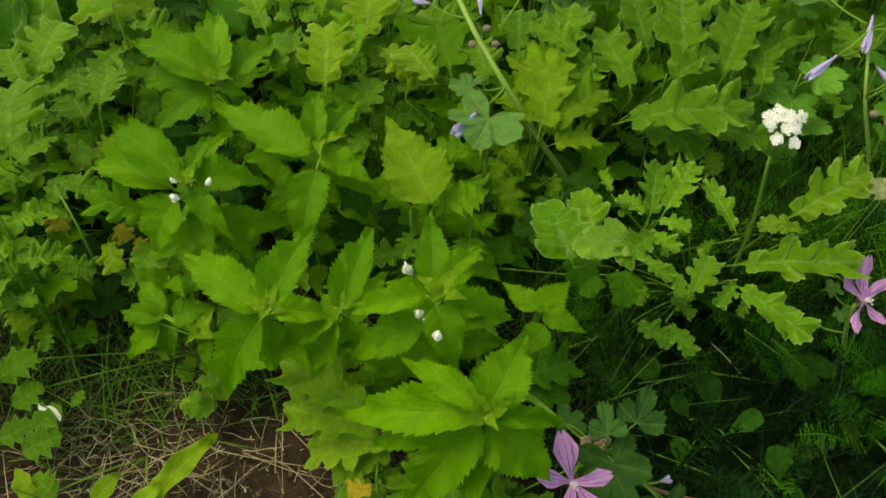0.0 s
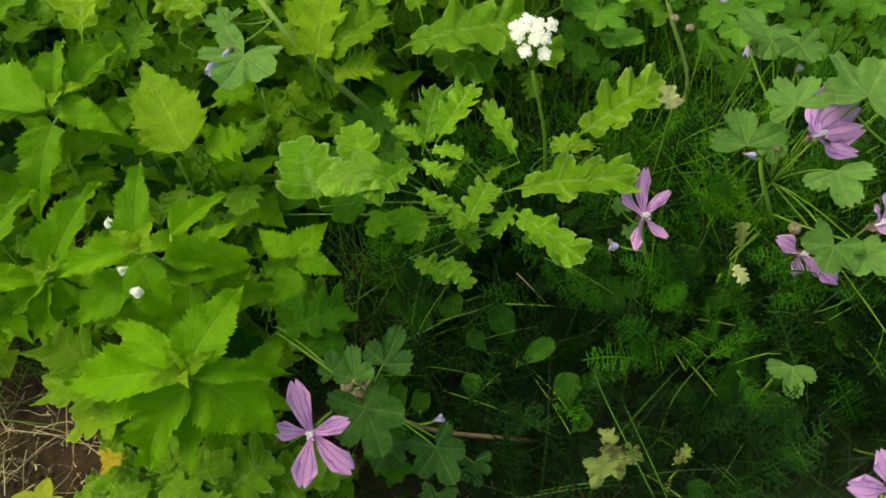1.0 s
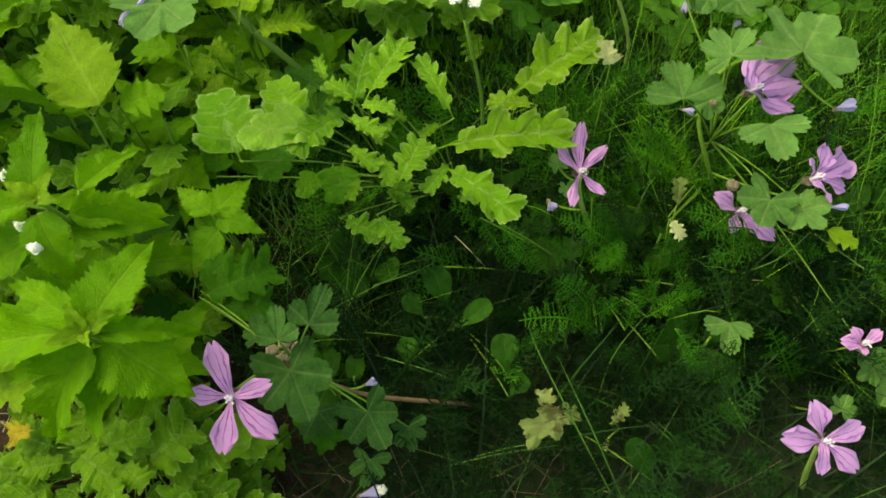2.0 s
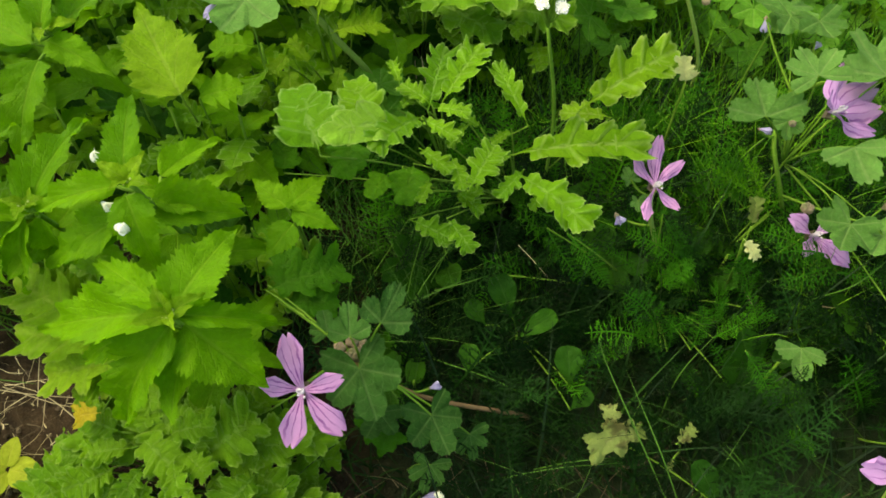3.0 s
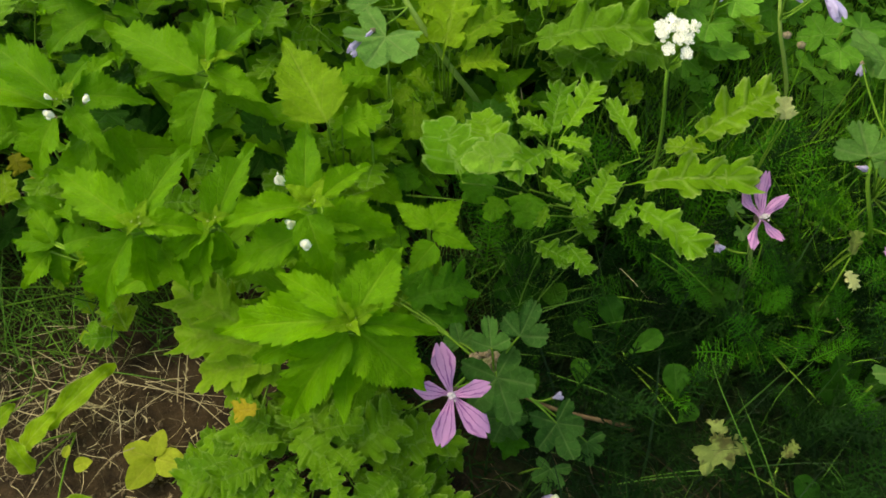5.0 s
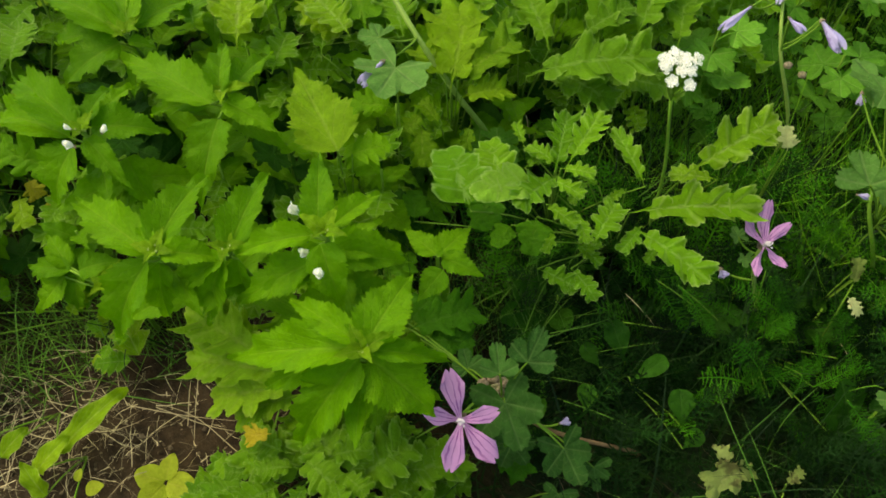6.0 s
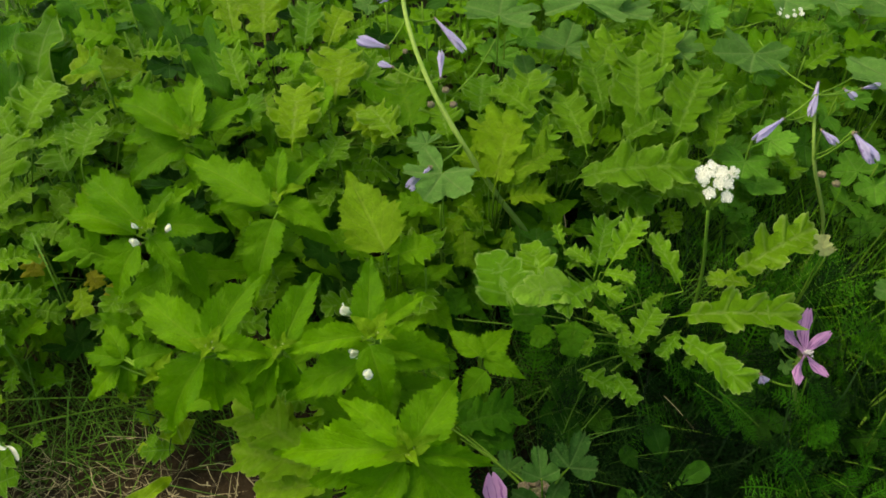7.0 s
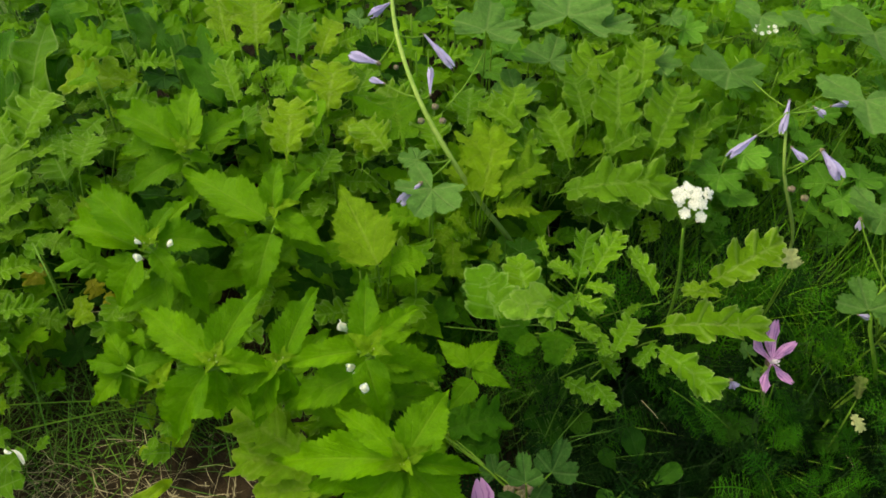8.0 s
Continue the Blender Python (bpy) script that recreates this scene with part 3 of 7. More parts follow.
def bend(points, steps=5):
    """A smooth line through the points."""
    p = [Vector(q) for q in points]
    p = [p[0] * 2 - p[1], *p, p[-1] * 2 - p[-2]]
    line = []
    for a, b, c, d in zip(p, p[1:], p[2:], p[3:]):
        for k in range(steps):
            t = k / steps
            line.append(0.5 * (2 * b + (c - a) * t + (2 * a - 5 * b + 4 * c - d) * t * t + (3 * b - a - 3 * c + d) * t ** 3))
    return [*line, p[-2]]


def part(name, bm, mat, parent, label=""):
    """Links a bmesh or a mesh as one part under a thing or a part, in world places."""
    if isinstance(bm, bmesh.types.BMesh):
        mesh = bpy.data.meshes.new(name)
        bm.to_mesh(mesh)
        bm.free()
        mesh.materials.append(mat)
    else:
        mesh = bm
    ob = new(name, mesh)
    ob.parent = parent
    ob.matrix_basis = Matrix.Translation(-world_place(parent))
    return tagged(ob, label)


def world_place(ob):
    place = Vector(ob.matrix_basis.translation)
    return place + world_place(ob.parent) if ob.parent else place


def plant(name, label, category, x, y, group=""):
    """The empty base of a plant, on the ground."""
    ob = new(name)
    ob.empty_display_size = 0.02
    ob.matrix_basis = Matrix.Translation((x, y, ground_height(x, y)))
    return tagged(ob, label, category, group)


def leaf(parent, kind, base, tip, wide=1.0, roll=0.0, name="leaf", pick=None, facing=(0, -0.3, 0.9)):
    """One leaf from its stalk end to its tip."""
    shapes = SHAPES[kind]
    mesh = shapes[(pick if pick is not None else random.randrange(97)) % len(shapes)]
    base, tip = Vector(base), Vector(tip)
    y = (tip - base)
    size = y.length
    y.normalize()
    x = y.cross(Vector(facing)).normalized()
    z = x.cross(y)
    turn = Matrix((x, y, z)).transposed().to_4x4() @ Matrix.Rotation(radians(roll), 4, "Y")
    ob = new(PART_NAMES.get(kind, name), mesh)
    ob.parent = parent
    ob.matrix_basis = Matrix.Translation(base - world_place(parent)) @ turn @ Matrix.Diagonal((size * wide, size, size, 1))
    return ob


def stalks(parent, lines, mat="stem"):
    """Stem and leaf stalks of a plant: lines of (points, radius at one end, radius at the other)."""
    for points, r0, r1 in lines:
        bm = bmesh.new()
        tube(bm, points, r0, r1)
        main = r0 > 0.0014
        part("stem" if main else "stalk", bm, MATS[mat if main else "stem"], parent)


def leaf_bases(parent):
    return [world_place(parent) + Vector(ob.matrix_basis.translation) for ob in parent.children if ob.name.split(".")[0] == "leaf"]


def petioles(parent, root, low=0.0):
    """A thin stalk from every leaf of a rosette, higher than low, to its root or branch."""
    root = Vector(root)
    for base in leaf_bases(parent):
        foot = root if base.z > low else Vector((base.x * 0.6 + root.x * 0.4, base.y * 0.6 + root.y * 0.4, 0.0))
        bm = bmesh.new()
        tube(bm, curve(base, foot, 0.006, 5), 0.0006, 0.0009, 5)
        part("stalk", bm, MATS["stem"], parent)


def stem_and_stalks(parent, root, top):
    """The square-set stem of a nettle, and a short stalk from each leaf to it."""
    root, top = Vector(root), Vector(top)
    bm = bmesh.new()
    tube(bm, bend([root, root.lerp(top, 0.5) + Vector((0.003, 0.002, 0)), top]), 0.0021, 0.0013)
    part("stem", bm, MATS["stem"], parent)
    for base in leaf_bases(parent):
        at = root.lerp(top, min(1.0, max(0.1, (base.z - 0.004) / top.z)))
        if (at - base).length > 0.003:
            bm = bmesh.new()
            tube(bm, curve(base, at, -0.001, 3), 0.0009, 0.0010, 5)
            part("stalk", bm, MATS["stem"], parent)


def whorls(parent, root, top, count=3, long=0.055, start=0.0):
    """Lower leaf pairs of a nettle, each pair across the one above."""
    root, top = Vector(root), Vector(top)
    for k in range(count):
        at = root.lerp(top, 0.84 - 0.17 * k)
        for half in (0, math.pi):
            t = start + k * math.pi / 2 + half + random.uniform(-0.3, 0.3)
            size = long * random.uniform(0.85, 1.15)
            leaf(parent, "fill_nettle", at, at + Vector((math.cos(t), math.sin(t), random.uniform(-0.45, 0.05))).normalized() * size, random.uniform(0.9, 1.15), random.uniform(-15, 15))


def crown(parent, top, start=0.0):
    """The young top of a nettle: four small pale leaves round a knot of buds."""
    top = Vector(top)
    for k in range(4):
        t = start + 0.8 + k * math.pi / 2
        size = random.uniform(0.012, 0.022)
        leaf(parent, "tip", top, top + Vector((math.cos(t), math.sin(t), random.uniform(0.1, 0.5))).normalized() * size, 1.2)
    for k in range(3):
        bm = bmesh.new()
        t = start + k * 2.1
        for turn in range(3):
            g = t + turn * 0.7
            ball(bm, top + Vector((0.0030 * math.cos(g), 0.0030 * math.sin(g), 0.0008 * turn)), 0.0008, 1.8)
        part("bud", bm, MATS["young_bud"], parent)


def dome(parent, kind, centre, across, deep, height, count, size):
    """A bushy rosette: leaves that radiate over a low mound."""
    for k in range(count):
        q, t = math.sqrt((k + 0.5) / count), k * 2.39996 + random.uniform(-0.2, 0.2)
        x, y = centre[0] + across * q * math.cos(t) * 0.7, centre[1] + deep * q * math.sin(t) * 0.7
        base = Vector((x, y, max(0.012, height * (1 - 0.75 * q * q) + random.uniform(-0.008, 0.008))))
        long = size * random.uniform(0.8, 1.25)
        leaf(parent, kind, base, base + Vector((math.cos(t), math.sin(t), random.uniform(-0.35, 0.25) - 0.2 * q)).normalized() * long, random.uniform(0.95, 1.25), random.uniform(-25, 25))


def calyx(parent, at, way, size, name="flower", label=""):
    """Five green sepals under a flower; the petals are its parts."""
    bm = bmesh.new()
    way = Vector(way).normalized()
    a = way.orthogonal().normalized()
    b = way.cross(a)
    at = Vector(at)
    low = bm.verts.new(at - way * size)
    ring = []
    for k in range(10):
        t = 2 * math.pi * k / 10
        r = size * (0.75 if k % 2 else 1.15)
        h = size * (-0.25 if k % 2 else 0.25)
        ring.append(bm.verts.new(at + (a * math.cos(t) + b * math.sin(t)) * r * 0.8 + way * h))
    for k in range(10):
        bm.faces.new((low, ring[k], ring[(k + 1) % 10]))
    return part(name, bm, MATS["calyx"], parent, label)


def ball(bm, at, r, squash=1.0):
    bmesh.ops.create_icosphere(bm, subdivisions=1, radius=r, matrix=Matrix.Translation(at) @ Matrix.Diagonal((1, 1, squash, 1)))


def column(parent, at, way, size):
    """The pale column of stamens in a mallow flower."""
    bm = bmesh.new()
    way = Vector(way).normalized()
    at = Vector(at)
    tube(bm, [at, at + way * size], size * 0.16, size * 0.12)
    rng = random.Random(3)
    for k in range(14):
        d = Vector((rng.uniform(-1, 1), rng.uniform(-1, 1), rng.uniform(-1, 1))) * size * 0.3
        ball(bm, at + way * size + d, size * 0.11)
    return part("stamen_column", bm, MATS["column"], parent, "pale stamen column")


def furled(parent, base, tip, r, label="furled violet mallow flower"):
    """A closed flower: a twisted spindle of petals over a small calyx."""
    base, tip = Vector(base), Vector(tip)
    d = tip - base
    head = calyx(parent, base, d, r * 0.9, "flower", label)
    y = d.normalized()
    a = y.orthogonal().normalized()
    b = y.cross(a)
    net, uvs = [], []
    for i in range(13):
        s = i / 12
        rad = r * (0.32 + 0.78 * smooth(0, 0.85, s)) * (1 - 0.3 * smooth(0.9, 1.0, s))
        line, marks = [], []
        for k in range(21):
            t = 2 * math.pi * k / 20
            g = rad * (1 + (0.14 + 0.28 * s * s) * math.sin(5 * t + 3 * s) + 0.1 * s * math.sin(2 * t + 1))
            end = (0.10 * math.sin(5 * t + 1.0) + 0.08 * math.sin(3 * t)) * smooth(0.6, 1, s) - 0.10 * s
            line.append(base + d * (s + end) + (a * math.cos(t + s) + b * math.sin(t + s)) * g)
            marks.append((k / 20, s))
        net.append(line), uvs.append(marks)
    part("petal", sheet("furled_petals", net, uvs, MATS["furled"]), None, head)
    return head


def open_flower(parent, at, way, tips, label, kind="petal", size=0.006, wide=1.0):
    head = calyx(parent, Vector(at) - Vector(way).normalized() * 0.002, way, size, "flower", label)
    for k, tip in enumerate(tips):
        leaf(head, kind, at, tip, wide, facing=way, pick=k)
    column(head, at, way, 0.0075)
    return head


def lip_flower(parent, at, way, size):
    """A hooded white dead-nettle flower."""
    at, way = Vector(at), Vector(way).normalized()
    head = calyx(parent, at, way, size * 0.25)
    up = Vector((0, 0, 1))
    bm = bmesh.new()
    bmesh.ops.create_icosphere(bm, subdivisions=2, radius=size * 0.36, matrix=Matrix.Translation(at + (way * 0.45 + up * 0.35) * size) @ (way + up * 0.6).to_track_quat("Z", "Y").to_matrix().to_4x4() @ Matrix.Diagonal((0.62, 0.85, 1.5, 1)))
    for face in bm.faces:
        face.smooth = True
    for vert in bm.verts:
        vert.co += Vector((noise.noise(vert.co * 400), noise.noise(vert.co * 400 + up * 3), noise.noise(vert.co * 400 + up * 7))) * size * 0.13
    part("hood", bm, MATS["hood"], head)
    leaf(head, "white_petal", at, at + (way * 0.5 + up * 0.9) * size, 0.9, facing=way)
    leaf(head, "white_petal", at, at + (way * 0.95 - up * 0.15) * size * 0.9, 1.1, facing=up)
    return head


def bud(parent, at, r):
    bm = bmesh.new()
    at = Vector(at)
    for k in range(5):
        t = 2 * math.pi * k / 5
        ball(bm, at + Vector((math.cos(t), math.sin(t), 0.2)) * r * 0.45, r * 0.62, 1.25)
    return part("bud", bm, MATS["calyx"], parent, "hairy green bud")


def long_blade(points, r=0.0005, label="long thin grass blade arching over the leaves", mat="grass_mid", name="grass_blade", category="grass"):
    """One grass blade or dry stalk that stands out: a narrow folded strip."""
    line = bend(points, 6)
    verts, faces = [], []
    for i, p in enumerate(line):
        d = (line[min(i + 1, len(line) - 1)] - line[max(i - 1, 0)]).normalized()
        side = d.cross(Vector((0, -0.5, 0.85))).normalized()
        w = r * (1 - 0.85 * (i / (len(line) - 1)) ** 2)
        verts.extend((p - side * w, p - Vector((0, 0, w * 0.5)), p + side * w))
    for i in range(len(line) - 1):
        k = 3 * i
        faces.extend(((k, k + 1, k + 4, k + 3), (k + 1, k + 2, k + 5, k + 4)))
    mesh = bpy.data.meshes.new(name)
    mesh.from_pydata(verts, [], faces)
    mesh.materials.append(MATS[mat])
    return tagged(new(name, mesh), label, category, "single blades")


def ground_height(x, y):
    return 0.010 * noise.noise(Vector((x * 5, y * 5, 0))) + 0.004 * noise.noise(Vector((x * 23, y * 23, 4)))


# ---- ground: one sheet to the horizon ----
def steps(a, b, gap):
    far = [2.5, 5, 12, 40, 150, 600]
    return [*(a - f for f in reversed(far)), *np.arange(a, b, gap).tolist(), b, *(b + f for f in far)]


xs, ys = steps(-1.0, 1.3, 0.0125), steps(-0.5, 1.7, 0.0125)
net = [[(x, y, ground_height(x, y) + 0.004 * noise.noise(Vector((x * 90, y * 90, 9)))) for x in xs] for y in ys]
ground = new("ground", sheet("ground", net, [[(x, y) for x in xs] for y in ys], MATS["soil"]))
tagged(ground, "dark crumbly garden soil under the weeds", "ground", kind="structure")

# ---- the plants that stand out ----
p = plant("dead_nettle", "tall dead nettle with broad bright toothed leaves beside the mallow flower", "nettle", 0.032, 0.250, "dead nettles")
leaf(p, "nettle", (0.031, 0.186, 0.203), (-0.057, 0.211, 0.150), 0.67)
leaf(p, "nettle", (0.032, 0.187, 0.207), (-0.017, 0.230, 0.190), 0.64)
leaf(p, "nettle", (0.036, 0.187, 0.207), (0.060, 0.236, 0.205), 1.38)
leaf(p, "nettle", (0.038, 0.182, 0.208), (0.084, 0.193, 0.176), 0.58)
leaf(p, "nettle", (0.036, 0.188, 0.190), (0.074, 0.167, 0.158), 1.77)
leaf(p, "nettle", (0.031, 0.185, 0.195), (-0.011, 0.167, 0.118), 0.88)
leaf(p, "nettle", (0.025, 0.193, 0.182), (-0.035, 0.198, 0.135), 0.83)
leaf(p, "nettle", (0.035, 0.186, 0.210), (0.023, 0.196, 0.213), 0.98)
whorls(p, (0.032, 0.250, 0), (0.034, 0.182, 0.208), 3, 0.050, 1.3)
crown(p, (0.034, 0.182, 0.208), 1.3)
stem_and_stalks(p, (0.032, 0.250, 0), (0.034, 0.182, 0.208))

p = plant("dead_nettle", "dead nettle with white hooded flowers in its leaf whorls", "nettle", 0.007, 0.323, "dead nettles")
leaf(p, "nettle", (0.005, 0.252, 0.226), (0.001, 0.310, 0.236), 0.89)
leaf(p, "nettle", (0.006, 0.246, 0.222), (0.018, 0.222, 0.190), 1.34)
leaf(p, "nettle", (0.000, 0.253, 0.222), (-0.052, 0.254, 0.200), 0.81)
leaf(p, "nettle", (-0.003, 0.245, 0.205), (-0.053, 0.239, 0.170), 1.09)
leaf(p, "nettle", (0.009, 0.263, 0.200), (0.054, 0.282, 0.168), 0.95)
leaf(p, "nettle", (0.006, 0.289, 0.190), (0.037, 0.326, 0.182), 0.87)
leaf(p, "nettle", (-0.012, 0.261, 0.195), (-0.003, 0.256, 0.160), 1.0)
whorls(p, (0.007, 0.323, 0), (0.009, 0.248, 0.232), 3, 0.055, 0.3)
crown(p, (0.009, 0.248, 0.232), 0.3)
lip_flower(p, (-0.002, 0.246, 0.213), (-0.60, -0.65, 0.45), 0.0075)
lip_flower(p, (0.008, 0.231, 0.214), (-0.20, -0.85, 0.45), 0.0085)
lip_flower(p, (-0.009, 0.270, 0.221), (-0.69, 0.10, 0.60), 0.0085)
lip_flower(p, (0.001, 0.242, 0.212), (-0.55, -0.70, 0.45), 0.0045)
stem_and_stalks(p, (0.007, 0.323, 0), (0.009, 0.248, 0.232))

p = plant("dead_nettle", "leafy dead nettle with drooping toothed leaves", "nettle", -0.097, 0.321, "dead nettles")
leaf(p, "nettle", (-0.101, 0.253, 0.205), (-0.174, 0.317, 0.185), 0.69)
leaf(p, "nettle", (-0.098, 0.256, 0.207), (-0.080, 0.327, 0.200), 0.91)
leaf(p, "nettle", (-0.095, 0.252, 0.208), (-0.055, 0.259, 0.190), 0.95)
leaf(p, "nettle", (-0.104, 0.251, 0.200), (-0.133, 0.231, 0.140), 1.09)
leaf(p, "nettle", (-0.101, 0.252, 0.208), (-0.112, 0.290, 0.205), 0.72)
leaf(p, "nettle", (-0.101, 0.258, 0.190), (-0.104, 0.246, 0.145), 1.14)
whorls(p, (-0.097, 0.321, 0), (-0.098, 0.253, 0.208), 2, 0.050, 2.1)
crown(p, (-0.098, 0.253, 0.208), 2.1)
stem_and_stalks(p, (-0.097, 0.321, 0), (-0.098, 0.253, 0.208))

p = plant("dead_nettle", "dead nettle with upswept pointed leaves among its neighbours", "nettle", -0.055, 0.323, "dead nettles")
leaf(p, "nettle", (-0.053, 0.253, 0.205), (-0.039, 0.329, 0.200), 0.75)
leaf(p, "nettle", (-0.058, 0.254, 0.198), (-0.078, 0.244, 0.140), 1.03)
leaf(p, "nettle", (-0.049, 0.253, 0.200), (-0.050, 0.259, 0.150), 0.81)
leaf(p, "nettle", (-0.057, 0.254, 0.200), (-0.098, 0.254, 0.160), 0.88)
whorls(p, (-0.055, 0.323, 0), (-0.055, 0.256, 0.207), 2, 0.050, 0.8)
crown(p, (-0.055, 0.256, 0.207), 0.8)
stem_and_stalks(p, (-0.055, 0.323, 0), (-0.055, 0.256, 0.207))

p = plant("dead_nettle", "dead nettle with small white flowers at its top", "nettle", -0.173, 0.428, "dead nettles")
leaf(p, "nettle", (-0.179, 0.363, 0.210), (-0.249, 0.430, 0.200), 0.74)
leaf(p, "nettle", (-0.174, 0.366, 0.212), (-0.168, 0.411, 0.210), 0.83)
leaf(p, "nettle", (-0.172, 0.369, 0.206), (-0.124, 0.380, 0.190), 1.36)
leaf(p, "nettle", (-0.171, 0.355, 0.208), (-0.138, 0.327, 0.185), 0.87)
leaf(p, "nettle", (-0.183, 0.356, 0.200), (-0.206, 0.340, 0.155), 1.63)
leaf(p, "nettle", (-0.188, 0.365, 0.200), (-0.273, 0.417, 0.170), 0.69)
leaf(p, "nettle", (-0.178, 0.397, 0.195), (-0.162, 0.439, 0.190), 0.88)
leaf(p, "nettle", (-0.158, 0.371, 0.175), (-0.140, 0.347, 0.140), 1.18)
whorls(p, (-0.173, 0.428, 0), (-0.173, 0.357, 0.214), 3, 0.055, 2.1)
crown(p, (-0.173, 0.357, 0.214), 2.1)
lip_flower(p, (-0.158, 0.355, 0.213), (0.80, 0.10, 0.50), 0.0060)
lip_flower(p, (-0.174, 0.343, 0.212), (-0.33, -0.84, 0.45), 0.0078)
lip_flower(p, (-0.176, 0.352, 0.219), (-0.88, -0.20, 0.45), 0.0050)
stem_and_stalks(p, (-0.173, 0.428, 0), (-0.173, 0.357, 0.214))

p = plant("dead_nettle", "bright green dead nettle with arching leaf pairs", "nettle", -0.086, 0.479, "dead nettles")
leaf(p, "nettle", (-0.093, 0.399, 0.203), (-0.186, 0.472, 0.190), 0.73)
leaf(p, "nettle", (-0.085, 0.405, 0.200), (-0.042, 0.384, 0.185), 1.11)
leaf(p, "nettle", (-0.088, 0.406, 0.205), (-0.095, 0.471, 0.205), 0.74)
leaf(p, "nettle", (-0.085, 0.412, 0.200), (-0.063, 0.487, 0.185), 0.74)
leaf(p, "nettle", (-0.086, 0.385, 0.200), (-0.095, 0.325, 0.165), 1.05)
leaf(p, "nettle", (-0.101, 0.415, 0.190), (-0.158, 0.429, 0.165), 0.9)
whorls(p, (-0.086, 0.479, 0), (-0.086, 0.411, 0.205), 3, 0.050, 2.5)
crown(p, (-0.086, 0.411, 0.205), 2.5)
stem_and_stalks(p, (-0.086, 0.479, 0), (-0.086, 0.411, 0.205))

p = plant("dead_nettle", "dead nettle standing behind the others", "nettle", -0.181, 0.557, "dead nettles")
leaf(p, "nettle", (-0.185, 0.491, 0.200), (-0.276, 0.559, 0.190), 0.75)
leaf(p, "nettle", (-0.188, 0.487, 0.195), (-0.240, 0.467, 0.165), 1.49)
leaf(p, "nettle", (-0.179, 0.483, 0.200), (-0.159, 0.486, 0.190), 1.25)
leaf(p, "nettle", (-0.181, 0.492, 0.203), (-0.208, 0.604, 0.195), 0.67)
leaf(p, "nettle", (-0.179, 0.502, 0.200), (-0.141, 0.570, 0.185), 1.12)
leaf(p, "nettle", (-0.205, 0.502, 0.190), (-0.264, 0.522, 0.170), 1.02)
whorls(p, (-0.181, 0.557, 0), (-0.181, 0.489, 0.204), 3, 0.050, 1.8)
crown(p, (-0.181, 0.489, 0.204), 1.8)
stem_and_stalks(p, (-0.181, 0.557, 0), (-0.181, 0.489, 0.204))

p = plant("dead_nettle", "small young nettle on the edge of the bare soil", "nettle", -0.177, 0.331, "dead nettles")
leaf(p, "nettle", (-0.209, 0.316, 0.108), (-0.252, 0.330, 0.095), 0.98)
leaf(p, "nettle", (-0.202, 0.316, 0.108), (-0.169, 0.323, 0.110), 1.6)
leaf(p, "nettle", (-0.209, 0.319, 0.100), (-0.210, 0.303, 0.070), 1.32)
leaf(p, "nettle", (-0.210, 0.319, 0.108), (-0.238, 0.353, 0.110), 1.02)
leaf(p, "nettle", (-0.216, 0.316, 0.100), (-0.245, 0.301, 0.070), 1.37)
whorls(p, (-0.177, 0.331, 0), (-0.177, 0.300, 0.110), 1, 0.035, 1.9)
crown(p, (-0.177, 0.300, 0.110), 1.9)
stem_and_stalks(p, (-0.177, 0.331, 0), (-0.177, 0.300, 0.110))

p = plant("nettle_seedling", "young four-leaved nettle sprig in the grass", "nettle", 0.075, 0.337)
leaf(p, "sprig", (0.074, 0.287, 0.161), (0.051, 0.310, 0.162), 1.06)
leaf(p, "sprig", (0.075, 0.286, 0.161), (0.099, 0.311, 0.163), 1.25)
leaf(p, "sprig", (0.078, 0.286, 0.160), (0.107, 0.272, 0.155), 1.07)
leaf(p, "sprig", (0.079, 0.276, 0.158), (0.061, 0.258, 0.146), 1.42)
leaf(p, "sprig", (0.076, 0.284, 0.163), (0.079, 0.290, 0.166), 1.15)
petioles(p, (0.075, 0.337, 0))

p = plant("weed_shoot", "upright shoot with a big yellow-green toothed leaf", "weed", -0.008, 0.444)
leaf(p, "lime", (-0.000, 0.374, 0.178), (-0.040, 0.455, 0.192), 0.85)
leaf(p, "green_cut", (0.010, 0.379, 0.170), (0.039, 0.388, 0.172), 1.3)
leaf(p, "green_cut", (-0.013, 0.411, 0.130), (-0.030, 0.401, 0.125), 1.0)
leaf(p, "green_cut", (0.010, 0.414, 0.120), (0.031, 0.398, 0.115), 1.0)
petioles(p, (-0.008, 0.444, 0))

p = plant("cow_parsnip", "weed with a large deeply cut yellow-green leaf", "weed", 0.089, 0.542)
leaf(p, "lime_cut", (0.086, 0.455, 0.172), (0.101, 0.524, 0.205), 0.95)
leaf(p, "lime_cut", (0.092, 0.461, 0.176), (0.144, 0.497, 0.190), 0.85)
leaf(p, "lime_cut", (0.095, 0.453, 0.165), (0.136, 0.463, 0.165), 0.9)
leaf(p, "lime_cut", (0.082, 0.466, 0.172), (0.058, 0.504, 0.180), 0.8)
leaf(p, "lime_cut", (0.088, 0.473, 0.180), (0.079, 0.535, 0.195), 0.8)
leaf(p, "lime_cut", (0.102, 0.434, 0.150), (0.098, 0.417, 0.140), 1)
leaf(p, "lime_cut", (0.061, 0.457, 0.145), (0.045, 0.437, 0.135), 1)
leaf(p, "lime_cut", (0.061, 0.447, 0.140), (0.063, 0.411, 0.125), 0.9)
leaf(p, "lime_cut", (0.077, 0.447, 0.140), (0.060, 0.467, 0.150), 0.8)
leaf(p, "rag", (0.040, 0.522, 0.180), (-0.012, 0.600, 0.195), 1.2)
